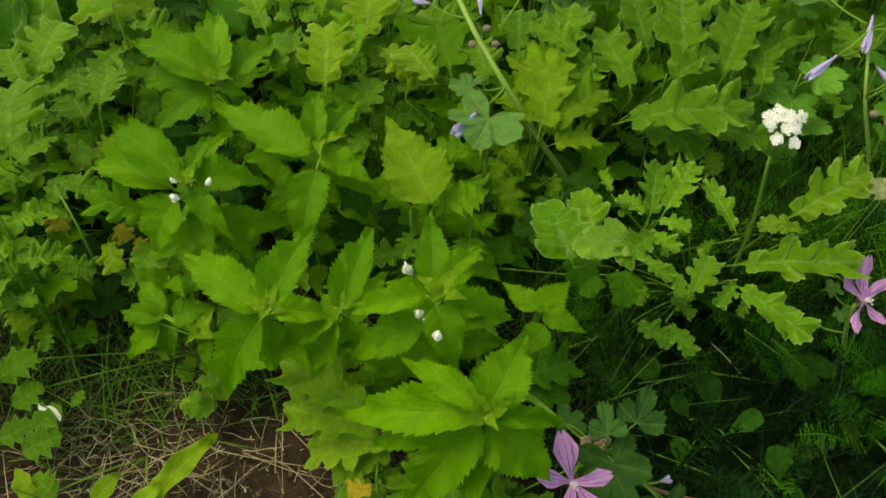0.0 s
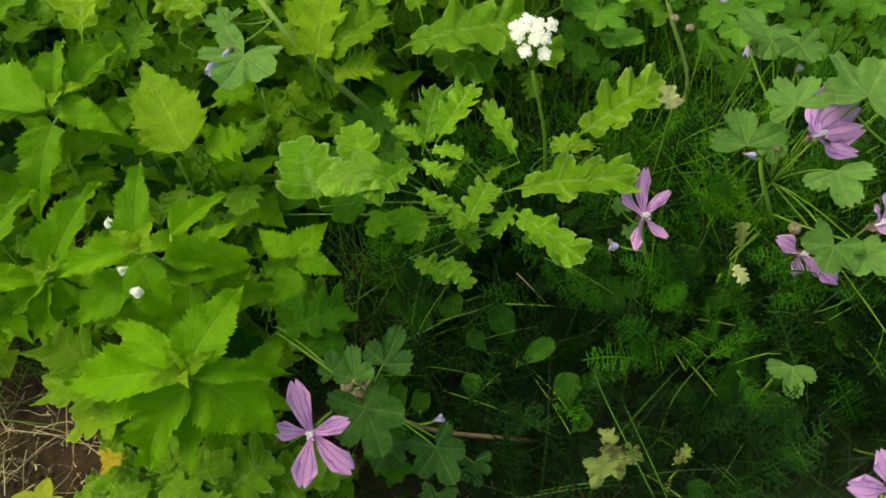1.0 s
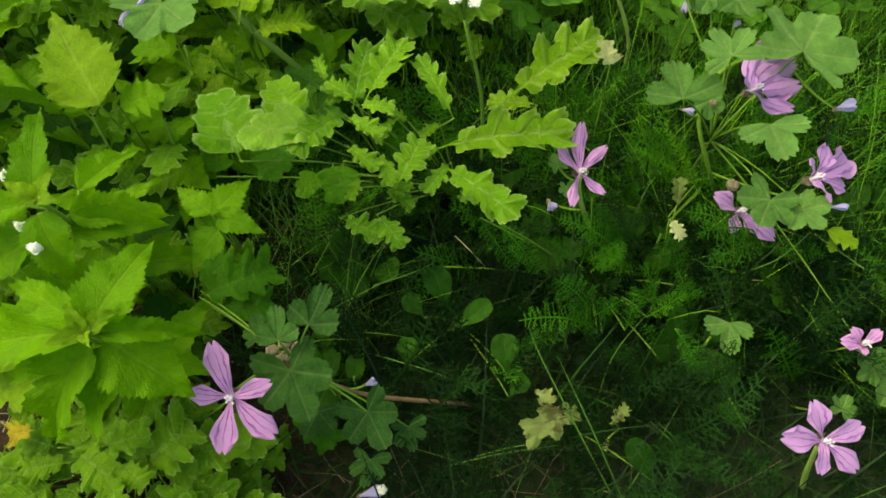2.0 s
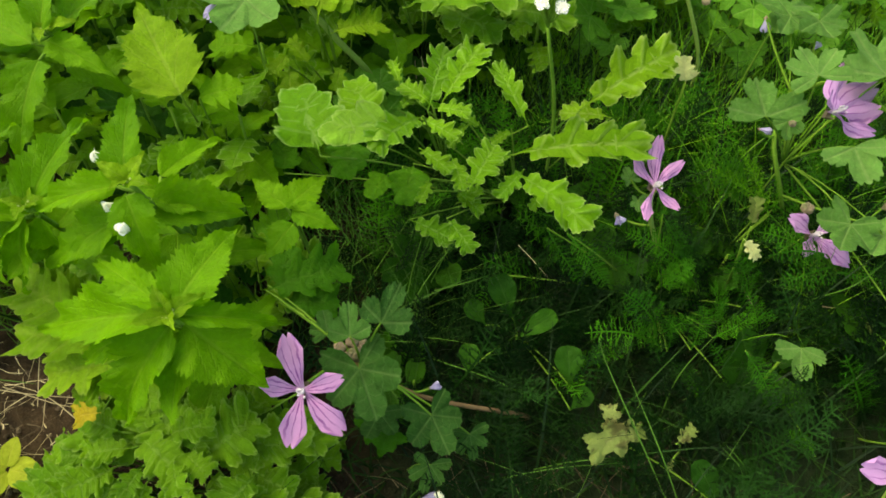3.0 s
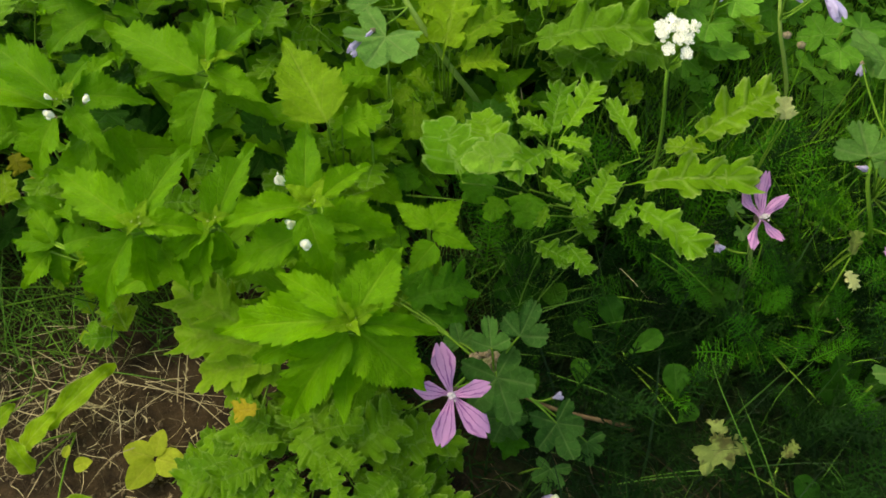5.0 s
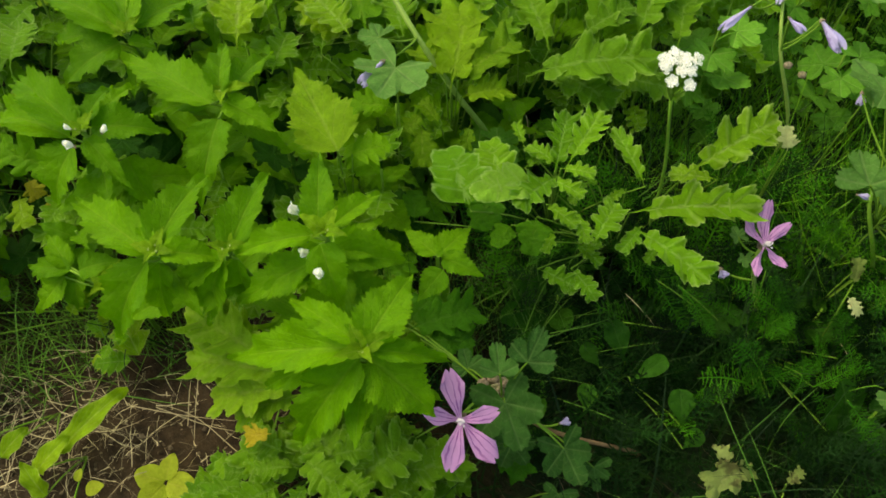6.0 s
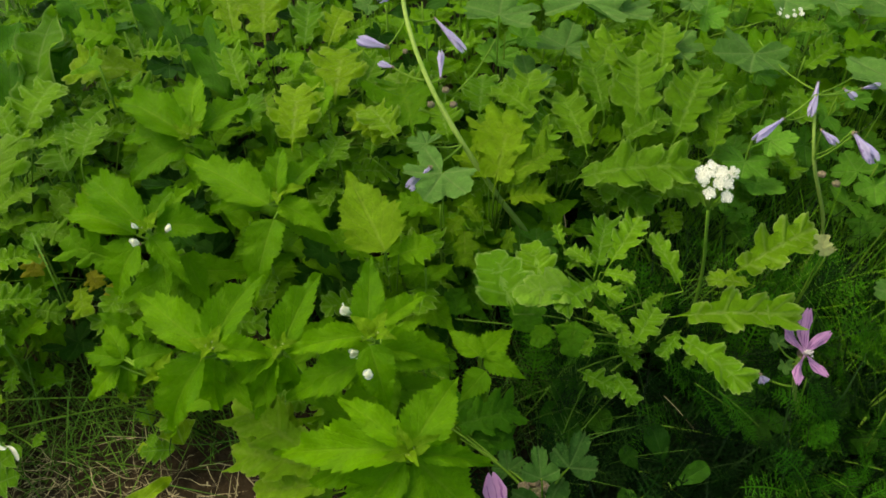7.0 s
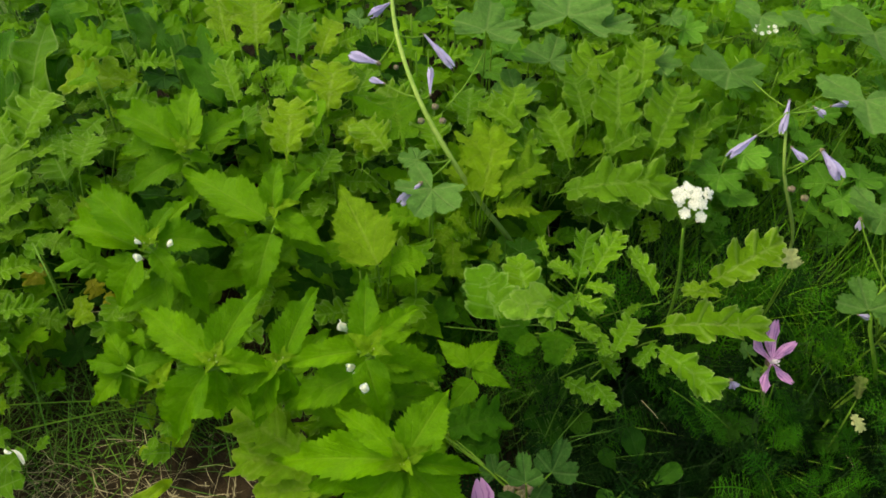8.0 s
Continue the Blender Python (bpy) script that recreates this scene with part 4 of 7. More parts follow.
leaf(p, "rag", (0.073, 0.548, 0.185), (0.077, 0.608, 0.195), 1.2)
leaf(p, "rag", (-0.027, 0.507, 0.170), (-0.021, 0.548, 0.190), 1.3)
leaf(p, "rag", (0.015, 0.530, 0.180), (-0.030, 0.550, 0.185), 1.2)
leaf(p, "rag", (0.114, 0.511, 0.170), (0.149, 0.562, 0.180), 1.2)
stalks(p, [
    (curve((0.086, 0.455, 0.172), (0.089, 0.542, 0), 0.004), 0.0006, 0.0009),
    (curve((0.092, 0.461, 0.176), (0.089, 0.542, 0), 0.004), 0.0006, 0.0009),
    (curve((0.095, 0.453, 0.165), (0.089, 0.542, 0), 0.004), 0.0006, 0.0009),
    (curve((0.082, 0.466, 0.172), (0.089, 0.542, 0), 0.004), 0.0006, 0.0009),
    (curve((0.088, 0.473, 0.180), (0.089, 0.542, 0), 0.004), 0.0006, 0.0009),
    (curve((0.102, 0.434, 0.150), (0.089, 0.542, 0), 0.004), 0.0006, 0.0009),
])
stalks(p, [
    (curve((0.061, 0.457, 0.145), (0.089, 0.542, 0), 0.004), 0.0006, 0.0009),
    (curve((0.061, 0.447, 0.140), (0.089, 0.542, 0), 0.004), 0.0006, 0.0009),
    (curve((0.077, 0.447, 0.140), (0.089, 0.542, 0), 0.004), 0.0006, 0.0009),
    (curve((0.040, 0.522, 0.180), (0.089, 0.542, 0), 0.004), 0.0006, 0.0009),
    (curve((0.073, 0.548, 0.185), (0.089, 0.542, 0), 0.004), 0.0006, 0.0009),
    (curve((-0.027, 0.507, 0.170), (0.089, 0.542, 0), 0.004), 0.0006, 0.0009),
])
stalks(p, [
    (curve((0.015, 0.530, 0.180), (0.089, 0.542, 0), 0.004), 0.0006, 0.0009),
    (curve((0.114, 0.511, 0.170), (0.089, 0.542, 0), 0.004), 0.0006, 0.0009),
])

p = plant("mallow", "tall mallow with a thick pale stem and furled violet flowers", "mallow", 0.092, 0.476, "mallows")
leaf(p, "mallow", (0.043, 0.434, 0.209), (0.030, 0.403, 0.205), 1)
leaf(p, "mallow", (0.029, 0.467, 0.214), (0.012, 0.472, 0.212), 0.8)
leaf(p, "mallow", (0.092, 0.655, 0.237), (0.097, 0.698, 0.240), 1.1)
leaf(p, "mallow", (-0.041, 0.669, 0.240), (-0.055, 0.661, 0.240), 1)
furled(p, (0.030, 0.616, 0.252), (0.058, 0.585, 0.236), 0.0033)
furled(p, (-0.013, 0.574, 0.245), (-0.041, 0.588, 0.245), 0.0043)
furled(p, (-0.005, 0.547, 0.240), (-0.019, 0.557, 0.238), 0.0025)
furled(p, (0.038, 0.537, 0.235), (0.037, 0.573, 0.242), 0.0023)
furled(p, (0.033, 0.437, 0.212), (0.016, 0.425, 0.200), 0.0038)
furled(p, (-0.007, 0.662, 0.262), (-0.026, 0.642, 0.258), 0.0035)
bud(p, (0.043, 0.522, 0.232), 0.0035)
bud(p, (0.031, 0.505, 0.228), 0.0035)
bud(p, (0.050, 0.513, 0.223), 0.0035)
bud(p, (0.004, 0.575, 0.240), 0.0028)
stalks(p, [
    (bend([(0.126, 0.499, 0.000), (0.126, 0.489, 0.080), (0.091, 0.477, 0.150), (0.059, 0.487, 0.200), (0.027, 0.533, 0.235), (0.004, 0.601, 0.260), (-0.007, 0.671, 0.285)]), 0.0029, 0.0020),
    (curve((0.089, 0.621, 0.230), (0.053, 0.531, 0.226), -0.006), 0.0007, 0.0009),
    (curve((0.043, 0.434, 0.209), (0.043, 0.464, 0.000), -0.004), 0.0007, 0.0009),
    (curve((0.029, 0.467, 0.214), (0.059, 0.487, 0.200), -0.004), 0.0007, 0.0009),
    (curve((0.092, 0.655, 0.237), (0.092, 0.685, 0.000), -0.004), 0.0007, 0.0009),
    (curve((-0.041, 0.669, 0.240), (-0.041, 0.699, 0.000), -0.004), 0.0007, 0.0009),
], "stem_pale")
stalks(p, [
    (curve((0.030, 0.616, 0.252), (0.004, 0.601, 0.260), -0.003), 0.0008, 0.0010),
    (curve((-0.013, 0.574, 0.245), (0.004, 0.601, 0.260), -0.003), 0.0008, 0.0010),
    (curve((-0.005, 0.547, 0.240), (0.027, 0.533, 0.235), -0.003), 0.0008, 0.0010),
    (curve((0.038, 0.537, 0.235), (0.027, 0.533, 0.235), -0.003), 0.0008, 0.0010),
    (curve((0.033, 0.437, 0.212), (0.059, 0.487, 0.200), -0.003), 0.0008, 0.0010),
    (curve((-0.007, 0.662, 0.262), (-0.007, 0.671, 0.285), -0.003), 0.0008, 0.0010),
], "stem_pale")

p = plant("mallow", "mallow with slender furled violet flowers on a straight stem", "mallow", 0.416, 0.510, "mallows")
leaf(p, "mallow", (0.350, 0.642, 0.203), (0.333, 0.600, 0.200), 1)
leaf(p, "mallow", (0.477, 0.598, 0.198), (0.465, 0.546, 0.195), 1.1)
leaf(p, "mallow", (0.529, 0.717, 0.208), (0.515, 0.661, 0.205), 1.1)
leaf(p, "mallow", (0.443, 0.461, 0.173), (0.429, 0.434, 0.170), 1)
leaf(p, "mallow", (0.404, 0.733, 0.218), (0.391, 0.698, 0.215), 1)
furled(p, (0.386, 0.570, 0.214), (0.373, 0.536, 0.200), 0.0030)
furled(p, (0.347, 0.531, 0.200), (0.319, 0.511, 0.190), 0.0030)
furled(p, (0.406, 0.515, 0.195), (0.417, 0.488, 0.185), 0.0048)
furled(p, (0.375, 0.513, 0.200), (0.385, 0.500, 0.195), 0.0028)
furled(p, (0.431, 0.575, 0.205), (0.450, 0.581, 0.205), 0.0025)
furled(p, (0.414, 0.573, 0.205), (0.424, 0.566, 0.200), 0.0025)
bud(p, (0.381, 0.495, 0.165), 0.0038)
bud(p, (0.393, 0.488, 0.160), 0.0038)
stalks(p, [
    (bend([(0.416, 0.520, 0.000), (0.416, 0.510, 0.080), (0.381, 0.516, 0.165), (0.380, 0.555, 0.210)]), 0.0021, 0.0014),
    (curve((0.361, 0.667, 0.205), (0.386, 0.572, 0.205), -0.006), 0.0007, 0.0009),
    (curve((0.347, 0.533, 0.200), (0.386, 0.560, 0.190), -0.006), 0.0007, 0.0009),
    (curve((0.408, 0.522, 0.195), (0.385, 0.525, 0.165), -0.006), 0.0007, 0.0009),
    (curve((0.495, 0.657, 0.200), (0.384, 0.562, 0.205), -0.006), 0.0007, 0.0009),
    (curve((0.350, 0.642, 0.203), (0.350, 0.672, 0.000), -0.004), 0.0007, 0.0009),
], "stem_pale")
stalks(p, [
    (curve((0.477, 0.598, 0.198), (0.477, 0.628, 0.000), -0.004), 0.0007, 0.0009),
    (curve((0.529, 0.717, 0.208), (0.529, 0.747, 0.000), -0.004), 0.0007, 0.0009),
    (curve((0.443, 0.461, 0.173), (0.443, 0.491, 0.000), -0.004), 0.0007, 0.0009),
    (curve((0.404, 0.733, 0.218), (0.404, 0.763, 0.000), -0.004), 0.0007, 0.0009),
    (curve((0.386, 0.570, 0.214), (0.380, 0.555, 0.210), -0.003), 0.0008, 0.0010),
    (curve((0.347, 0.531, 0.200), (0.380, 0.555, 0.210), -0.003), 0.0008, 0.0010),
], "stem_pale")
stalks(p, [
    (curve((0.406, 0.515, 0.195), (0.381, 0.516, 0.165), -0.003), 0.0008, 0.0010),
    (curve((0.375, 0.513, 0.200), (0.381, 0.516, 0.165), -0.003), 0.0008, 0.0010),
    (curve((0.431, 0.575, 0.205), (0.380, 0.555, 0.210), -0.003), 0.0008, 0.0010),
    (curve((0.414, 0.573, 0.205), (0.380, 0.555, 0.210), -0.003), 0.0008, 0.0010),
], "stem_pale")

p = plant("mallow", "low mallow with a veined pink-purple flower over a nettle", "mallow", 0.117, 0.202, "mallows")
leaf(p, "shaded_mallow3", (0.132, 0.208, 0.150), (0.143, 0.229, 0.156), 0.68, pick=0)
leaf(p, "shaded_mallow3", (0.114, 0.202, 0.146), (0.113, 0.222, 0.150), 0.7, pick=2)
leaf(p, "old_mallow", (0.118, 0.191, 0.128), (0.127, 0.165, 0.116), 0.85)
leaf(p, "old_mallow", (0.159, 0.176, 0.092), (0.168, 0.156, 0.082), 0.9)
leaf(p, "shaded_mallow3", (0.157, 0.157, 0.060), (0.152, 0.142, 0.055), 0.8)
leaf(p, "shaded_mallow3", (0.183, 0.174, 0.065), (0.185, 0.162, 0.055), 0.8)
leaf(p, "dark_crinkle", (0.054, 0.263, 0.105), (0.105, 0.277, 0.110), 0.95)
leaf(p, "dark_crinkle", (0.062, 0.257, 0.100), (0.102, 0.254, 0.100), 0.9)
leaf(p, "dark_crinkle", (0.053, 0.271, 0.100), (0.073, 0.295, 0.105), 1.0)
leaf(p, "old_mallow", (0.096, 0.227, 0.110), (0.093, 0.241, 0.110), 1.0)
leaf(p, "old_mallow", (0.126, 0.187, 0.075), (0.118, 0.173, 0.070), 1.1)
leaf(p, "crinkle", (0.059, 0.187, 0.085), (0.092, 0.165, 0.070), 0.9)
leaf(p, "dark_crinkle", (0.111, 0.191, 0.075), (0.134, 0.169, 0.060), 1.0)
open_flower(p, (0.089, 0.172, 0.143), (0, -0.62, 0.78), [(0.082, 0.193, 0.163), (0.068, 0.173, 0.150), (0.110, 0.173, 0.152), (0.082, 0.147, 0.130), (0.109, 0.153, 0.131)], "veined pink-purple mallow flower", wide=0.8)
furled(p, (0.159, 0.196, 0.088), (0.165, 0.196, 0.092), 0.0023)
bud(p, (0.112, 0.216, 0.115), 0.0045)
bud(p, (0.105, 0.210, 0.118), 0.0042)
bud(p, (0.114, 0.207, 0.116), 0.0045)
bud(p, (0.119, 0.214, 0.112), 0.0045)
bud(p, (0.109, 0.204, 0.117), 0.0038)
bud(p, (0.117, 0.206, 0.113), 0.0035)
stalks(p, [
    (bend([(0.225, 0.210, 0.000), (0.225, 0.200, 0.030), (0.173, 0.193, 0.070), (0.145, 0.196, 0.085), (0.117, 0.202, 0.110), (0.106, 0.210, 0.118)]), 0.0018, 0.0014),
    (curve((0.090, 0.177, 0.140), (0.106, 0.207, 0.112), 0.0), 0.0009, 0.0011),
    (curve((0.159, 0.196, 0.088), (0.145, 0.196, 0.085), -0.003), 0.0008, 0.0010),
], "stem_brown")
petioles(p, (0.118, 0.204, 0.105), 0.06)

p = plant("mallow", "mallow with a pink-purple flower by feathery leaves", "mallow", 0.355, 0.324, "mallows")
leaf(p, "mallow", (0.306, 0.331, 0.127), (0.303, 0.339, 0.130), 0.9)
leaf(p, "mallow", (0.311, 0.319, 0.117), (0.311, 0.313, 0.112), 0.9)
open_flower(p, (0.315, 0.311, 0.141), (0.1, -0.55, 0.8), [(0.318, 0.333, 0.163), (0.302, 0.324, 0.154), (0.334, 0.323, 0.150), (0.330, 0.299, 0.132), (0.307, 0.291, 0.132)], "veined pink-purple mallow flower", "narrow_petal", wide=0.92)
furled(p, (0.305, 0.332, 0.085), (0.309, 0.328, 0.080), 0.0035)
stalks(p, [
    (bend([(0.355, 0.334, 0.000), (0.355, 0.324, 0.020), (0.329, 0.321, 0.085), (0.320, 0.320, 0.120), (0.325, 0.321, 0.130)]), 0.0022, 0.0016),
    (curve((0.306, 0.331, 0.127), (0.320, 0.320, 0.120), -0.004), 0.0007, 0.0009),
    (curve((0.311, 0.319, 0.117), (0.320, 0.320, 0.120), -0.004), 0.0007, 0.0009),
    (curve((0.322, 0.322, 0.134), (0.325, 0.321, 0.130), 0.0), 0.0007, 0.0009),
    (curve((0.305, 0.332, 0.085), (0.329, 0.321, 0.085), -0.003), 0.0008, 0.0010),
], "stem_pale")

p = plant("mallow", "mallow with grey-green lobed leaves and half-open pink flowers", "mallow", 0.439, 0.351, "mallows")
leaf(p, "mallow3", (0.384, 0.334, 0.180), (0.383, 0.360, 0.188), 1.05, pick=0)
leaf(p, "mallow", (0.493, 0.384, 0.168), (0.518, 0.415, 0.171), 1.1)
leaf(p, "mallow3", (0.416, 0.349, 0.200), (0.411, 0.372, 0.203), 1.0, pick=1)
leaf(p, "mallow3", (0.444, 0.318, 0.165), (0.448, 0.294, 0.157), 1.15, pick=2)
leaf(p, "mallow", (0.461, 0.271, 0.130), (0.469, 0.254, 0.128), 1.1)
leaf(p, "mallow", (0.438, 0.276, 0.137), (0.424, 0.258, 0.132), 1.05)
leaf(p, "mallow", (0.439, 0.442, 0.178), (0.427, 0.425, 0.176), 1.0)
leaf(p, "mallow", (0.457, 0.433, 0.180), (0.458, 0.411, 0.178), 1.0)
leaf(p, "mallow", (0.420, 0.360, 0.150), (0.417, 0.349, 0.142), 0.9)
leaf(p, "mallow", (0.502, 0.179, 0.065), (0.493, 0.189, 0.067), 1.3)
open_flower(p, (0.442, 0.351, 0.165), (0.55, -0.3, 0.75), [(0.466, 0.392, 0.172), (0.495, 0.391, 0.150), (0.494, 0.375, 0.144), (0.479, 0.351, 0.145), (0.439, 0.359, 0.178)], "veined pink-purple mallow flower", "violet_narrow", wide=0.85)
open_flower(p, (0.470, 0.288, 0.140), (0.5, -0.3, 0.75), [(0.490, 0.312, 0.144), (0.513, 0.312, 0.128), (0.499, 0.288, 0.128), (0.478, 0.271, 0.136), (0.469, 0.296, 0.151)], "veined pink-purple mallow flower", "violet_petal", wide=0.75)
open_flower(p, (0.438, 0.299, 0.095), (0.2, -0.5, 0.8), [(0.419, 0.304, 0.110), (0.427, 0.283, 0.095), (0.447, 0.284, 0.090), (0.449, 0.303, 0.102), (0.462, 0.281, 0.085)], "veined pink-purple mallow flower", "violet_petal", wide=0.9)
furled(p, (0.422, 0.444, 0.175), (0.424, 0.441, 0.165), 0.0028)
furled(p, (0.458, 0.425, 0.160), (0.462, 0.427, 0.165), 0.0020)
furled(p, (0.404, 0.363, 0.140), (0.412, 0.360, 0.140), 0.0020)
furled(p, (0.485, 0.274, 0.125), (0.497, 0.273, 0.125), 0.0020)
furled(p, (0.525, 0.360, 0.130), (0.538, 0.360, 0.135), 0.0041)
bud(p, (0.422, 0.357, 0.150), 0.0028)
bud(p, (0.437, 0.316, 0.105), 0.0049)
stalks(p, [
    (bend([(0.464, 0.375, 0.000), (0.464, 0.365, 0.030), (0.439, 0.351, 0.080), (0.423, 0.370, 0.125), (0.445, 0.401, 0.135), (0.474, 0.411, 0.140), (0.497, 0.390, 0.145)]), 0.0019, 0.0015),
    (curve((0.438, 0.354, 0.160), (0.438, 0.384, 0.000), 0.0), 0.0007, 0.0009),
    (curve((0.466, 0.290, 0.134), (0.466, 0.320, 0.000), 0.0), 0.0007, 0.0009),
    (curve((0.437, 0.303, 0.089), (0.437, 0.333, 0.000), 0.0), 0.0007, 0.0009),
])
stalks(p, [
    (curve((0.422, 0.444, 0.175), (0.445, 0.401, 0.135), -0.003), 0.0008, 0.0010),
    (curve((0.458, 0.425, 0.160), (0.474, 0.411, 0.140), -0.003), 0.0008, 0.0010),
    (curve((0.404, 0.363, 0.140), (0.423, 0.370, 0.125), -0.003), 0.0008, 0.0010),
    (curve((0.485, 0.274, 0.125), (0.439, 0.351, 0.080), -0.003), 0.0008, 0.0010),
    (curve((0.525, 0.360, 0.130), (0.497, 0.390, 0.145), -0.003), 0.0008, 0.0010),
], "stem_pale")
petioles(p, (0.445, 0.375, 0.09), 0.05)

p = plant("mallow", "mallow with a wide-open veined pink-purple flower near the ground", "mallow", 0.449, 0.120, "mallows")
leaf(p, "mallow", (0.469, 0.154, 0.061), (0.477, 0.163, 0.062), 0.9)
leaf(p, "mallow", (0.515, 0.172, 0.058), (0.501, 0.157, 0.055), 1.2)
open_flower(p, (0.425, 0.124, 0.100), (0.05, -0.5, 0.85), [(0.420, 0.141, 0.116), (0.447, 0.128, 0.107), (0.440, 0.107, 0.095), (0.418, 0.107, 0.097), (0.400, 0.126, 0.108)], "veined pink-purple mallow flower", "violet_petal", wide=0.95)
open_flower(p, (0.487, 0.188, 0.085), (0, -0.3, 0.9), [(0.471, 0.189, 0.092), (0.498, 0.193, 0.093), (0.483, 0.180, 0.089), (0.480, 0.196, 0.094)], "veined pink-purple mallow flower", wide=1)
stalks(p, [
    (bend([(0.449, 0.120, 0.010), (0.436, 0.121, 0.050), (0.426, 0.124, 0.092)]), 0.0022, 0.0016),
    (curve((0.469, 0.154, 0.061), (0.469, 0.184, 0.000), -0.004), 0.0007, 0.0009),
    (curve((0.515, 0.172, 0.058), (0.515, 0.202, 0.000), -0.004), 0.0007, 0.0009),
    (curve((0.425, 0.128, 0.094), (0.426, 0.124, 0.092), 0.0), 0.0007, 0.0009),
    (curve((0.487, 0.191, 0.078), (0.487, 0.221, 0.000), 0.0), 0.0007, 0.0009),
], "stem_pale")

p = plant("mallow", "small three-lobed mallow leaf low in the grass", "mallow", 0.452, 0.239, "mallows")
leaf(p, "mallow3", (0.411, 0.220, 0.074), (0.405, 0.199, 0.070), 0.85, pick=0)
petioles(p, (0.440, 0.239, 0))

p = plant("ragwort", "rosette of crisp oak-lobed yellow-green leaves", "ragwort", 0.185, 0.477, "lobed weeds")
leaf(p, "fan", (0.098, 0.303, 0.188), (0.081, 0.357, 0.196), 0.82)
leaf(p, "fan", (0.123, 0.361, 0.160), (0.115, 0.398, 0.168), 0.86)
leaf(p, "fan_pale", (0.145, 0.331, 0.188), (0.099, 0.312, 0.195), 0.66)
leaf(p, "fan_shaded", (0.114, 0.352, 0.155), (0.106, 0.321, 0.148), 0.96)
leaf(p, "rag", (0.161, 0.342, 0.182), (0.127, 0.305, 0.190), 0.81)
leaf(p, "rag", (0.165, 0.370, 0.160), (0.180, 0.428, 0.168), 0.75)
leaf(p, "rag", (0.174, 0.371, 0.165), (0.206, 0.424, 0.172), 0.74)
leaf(p, "rag", (0.168, 0.379, 0.158), (0.147, 0.399, 0.160), 0.94)
leaf(p, "rag", (0.169, 0.369, 0.164), (0.194, 0.360, 0.166), 0.9)
leaf(p, "rag", (0.160, 0.363, 0.160), (0.184, 0.344, 0.158), 0.83)
leaf(p, "rag", (0.235, 0.363, 0.150), (0.214, 0.409, 0.168), 0.58)
leaf(p, "rag", (0.158, 0.350, 0.145), (0.179, 0.328, 0.142), 0.86)
leaf(p, "rag", (0.190, 0.315, 0.138), (0.211, 0.348, 0.148), 1.01)
leaf(p, "rag", (0.180, 0.346, 0.140), (0.187, 0.318, 0.135), 0.83)
petioles(p, (0.185, 0.450, 0))

p = plant("ragwort", "lobed weed with long pale leaves spreading over the grass", "ragwort", 0.245, 0.420, "lobed weeds")
leaf(p, "fan_shaded", (0.154, 0.359, 0.120), (0.146, 0.324, 0.115), 0.84)
leaf(p, "fan_shaded", (0.055, 0.377, 0.095), (0.055, 0.409, 0.100), 0.83)
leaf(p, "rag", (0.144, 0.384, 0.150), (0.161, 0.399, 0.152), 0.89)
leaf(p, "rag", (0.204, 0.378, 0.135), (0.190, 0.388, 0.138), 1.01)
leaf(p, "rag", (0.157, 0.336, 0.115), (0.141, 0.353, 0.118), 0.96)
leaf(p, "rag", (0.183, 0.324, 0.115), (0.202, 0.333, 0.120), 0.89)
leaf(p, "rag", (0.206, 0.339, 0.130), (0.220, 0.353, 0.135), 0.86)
leaf(p, "fan_shaded", (0.135, 0.361, 0.108), (0.120, 0.341, 0.105), 0.86)
leaf(p, "rag", (0.146, 0.415, 0.145), (0.140, 0.438, 0.150), 0.8)
leaf(p, "rag", (0.227, 0.380, 0.130), (0.211, 0.368, 0.128), 0.81)
leaf(p, "rag", (0.247, 0.332, 0.118), (0.235, 0.318, 0.112), 0.88)
leaf(p, "rag", (0.229, 0.331, 0.140), (0.209, 0.307, 0.138), 0.75)
leaf(p, "rag", (0.223, 0.328, 0.140), (0.267, 0.277, 0.140), 0.74)
leaf(p, "rag_pale", (0.220, 0.339, 0.147), (0.312, 0.331, 0.160), 0.66)
leaf(p, "rag_pale", (0.278, 0.389, 0.140), (0.355, 0.429, 0.160), 0.77)
leaf(p, "rag_pale", (0.301, 0.385, 0.135), (0.265, 0.396, 0.130), 0.84)
leaf(p, "rag", (0.150, 0.305, 0.122), (0.179, 0.288, 0.118), 0.95)
leaf(p, "rag", (0.175, 0.305, 0.122), (0.191, 0.278, 0.118), 0.94)
leaf(p, "rag", (0.182, 0.332, 0.120), (0.201, 0.318, 0.110), 0.92)
leaf(p, "rag", (0.166, 0.339, 0.125), (0.157, 0.323, 0.118), 0.86)
leaf(p, "rag", (0.194, 0.380, 0.140), (0.179, 0.359, 0.135), 0.7)
petioles(p, (0.245, 0.420, 0))

p = plant("chrysanthemum_weed", "weed with long crinkled leaves curling at the edge", "weed", 0.167, 0.619)
leaf(p, "curly", (0.150, 0.469, 0.175), (0.260, 0.468, 0.192), 0.85)
leaf(p, "curly", (0.174, 0.513, 0.170), (0.151, 0.594, 0.185), 0.9)
leaf(p, "curly", (0.217, 0.514, 0.170), (0.230, 0.640, 0.205), 0.75)
leaf(p, "curly", (0.251, 0.524, 0.170), (0.297, 0.626, 0.195), 0.8)
leaf(p, "curly", (0.193, 0.554, 0.180), (0.182, 0.636, 0.200), 0.8)
leaf(p, "curly", (0.274, 0.549, 0.165), (0.344, 0.598, 0.180), 0.7)
leaf(p, "curly", (0.249, 0.600, 0.190), (0.267, 0.691, 0.210), 0.8)
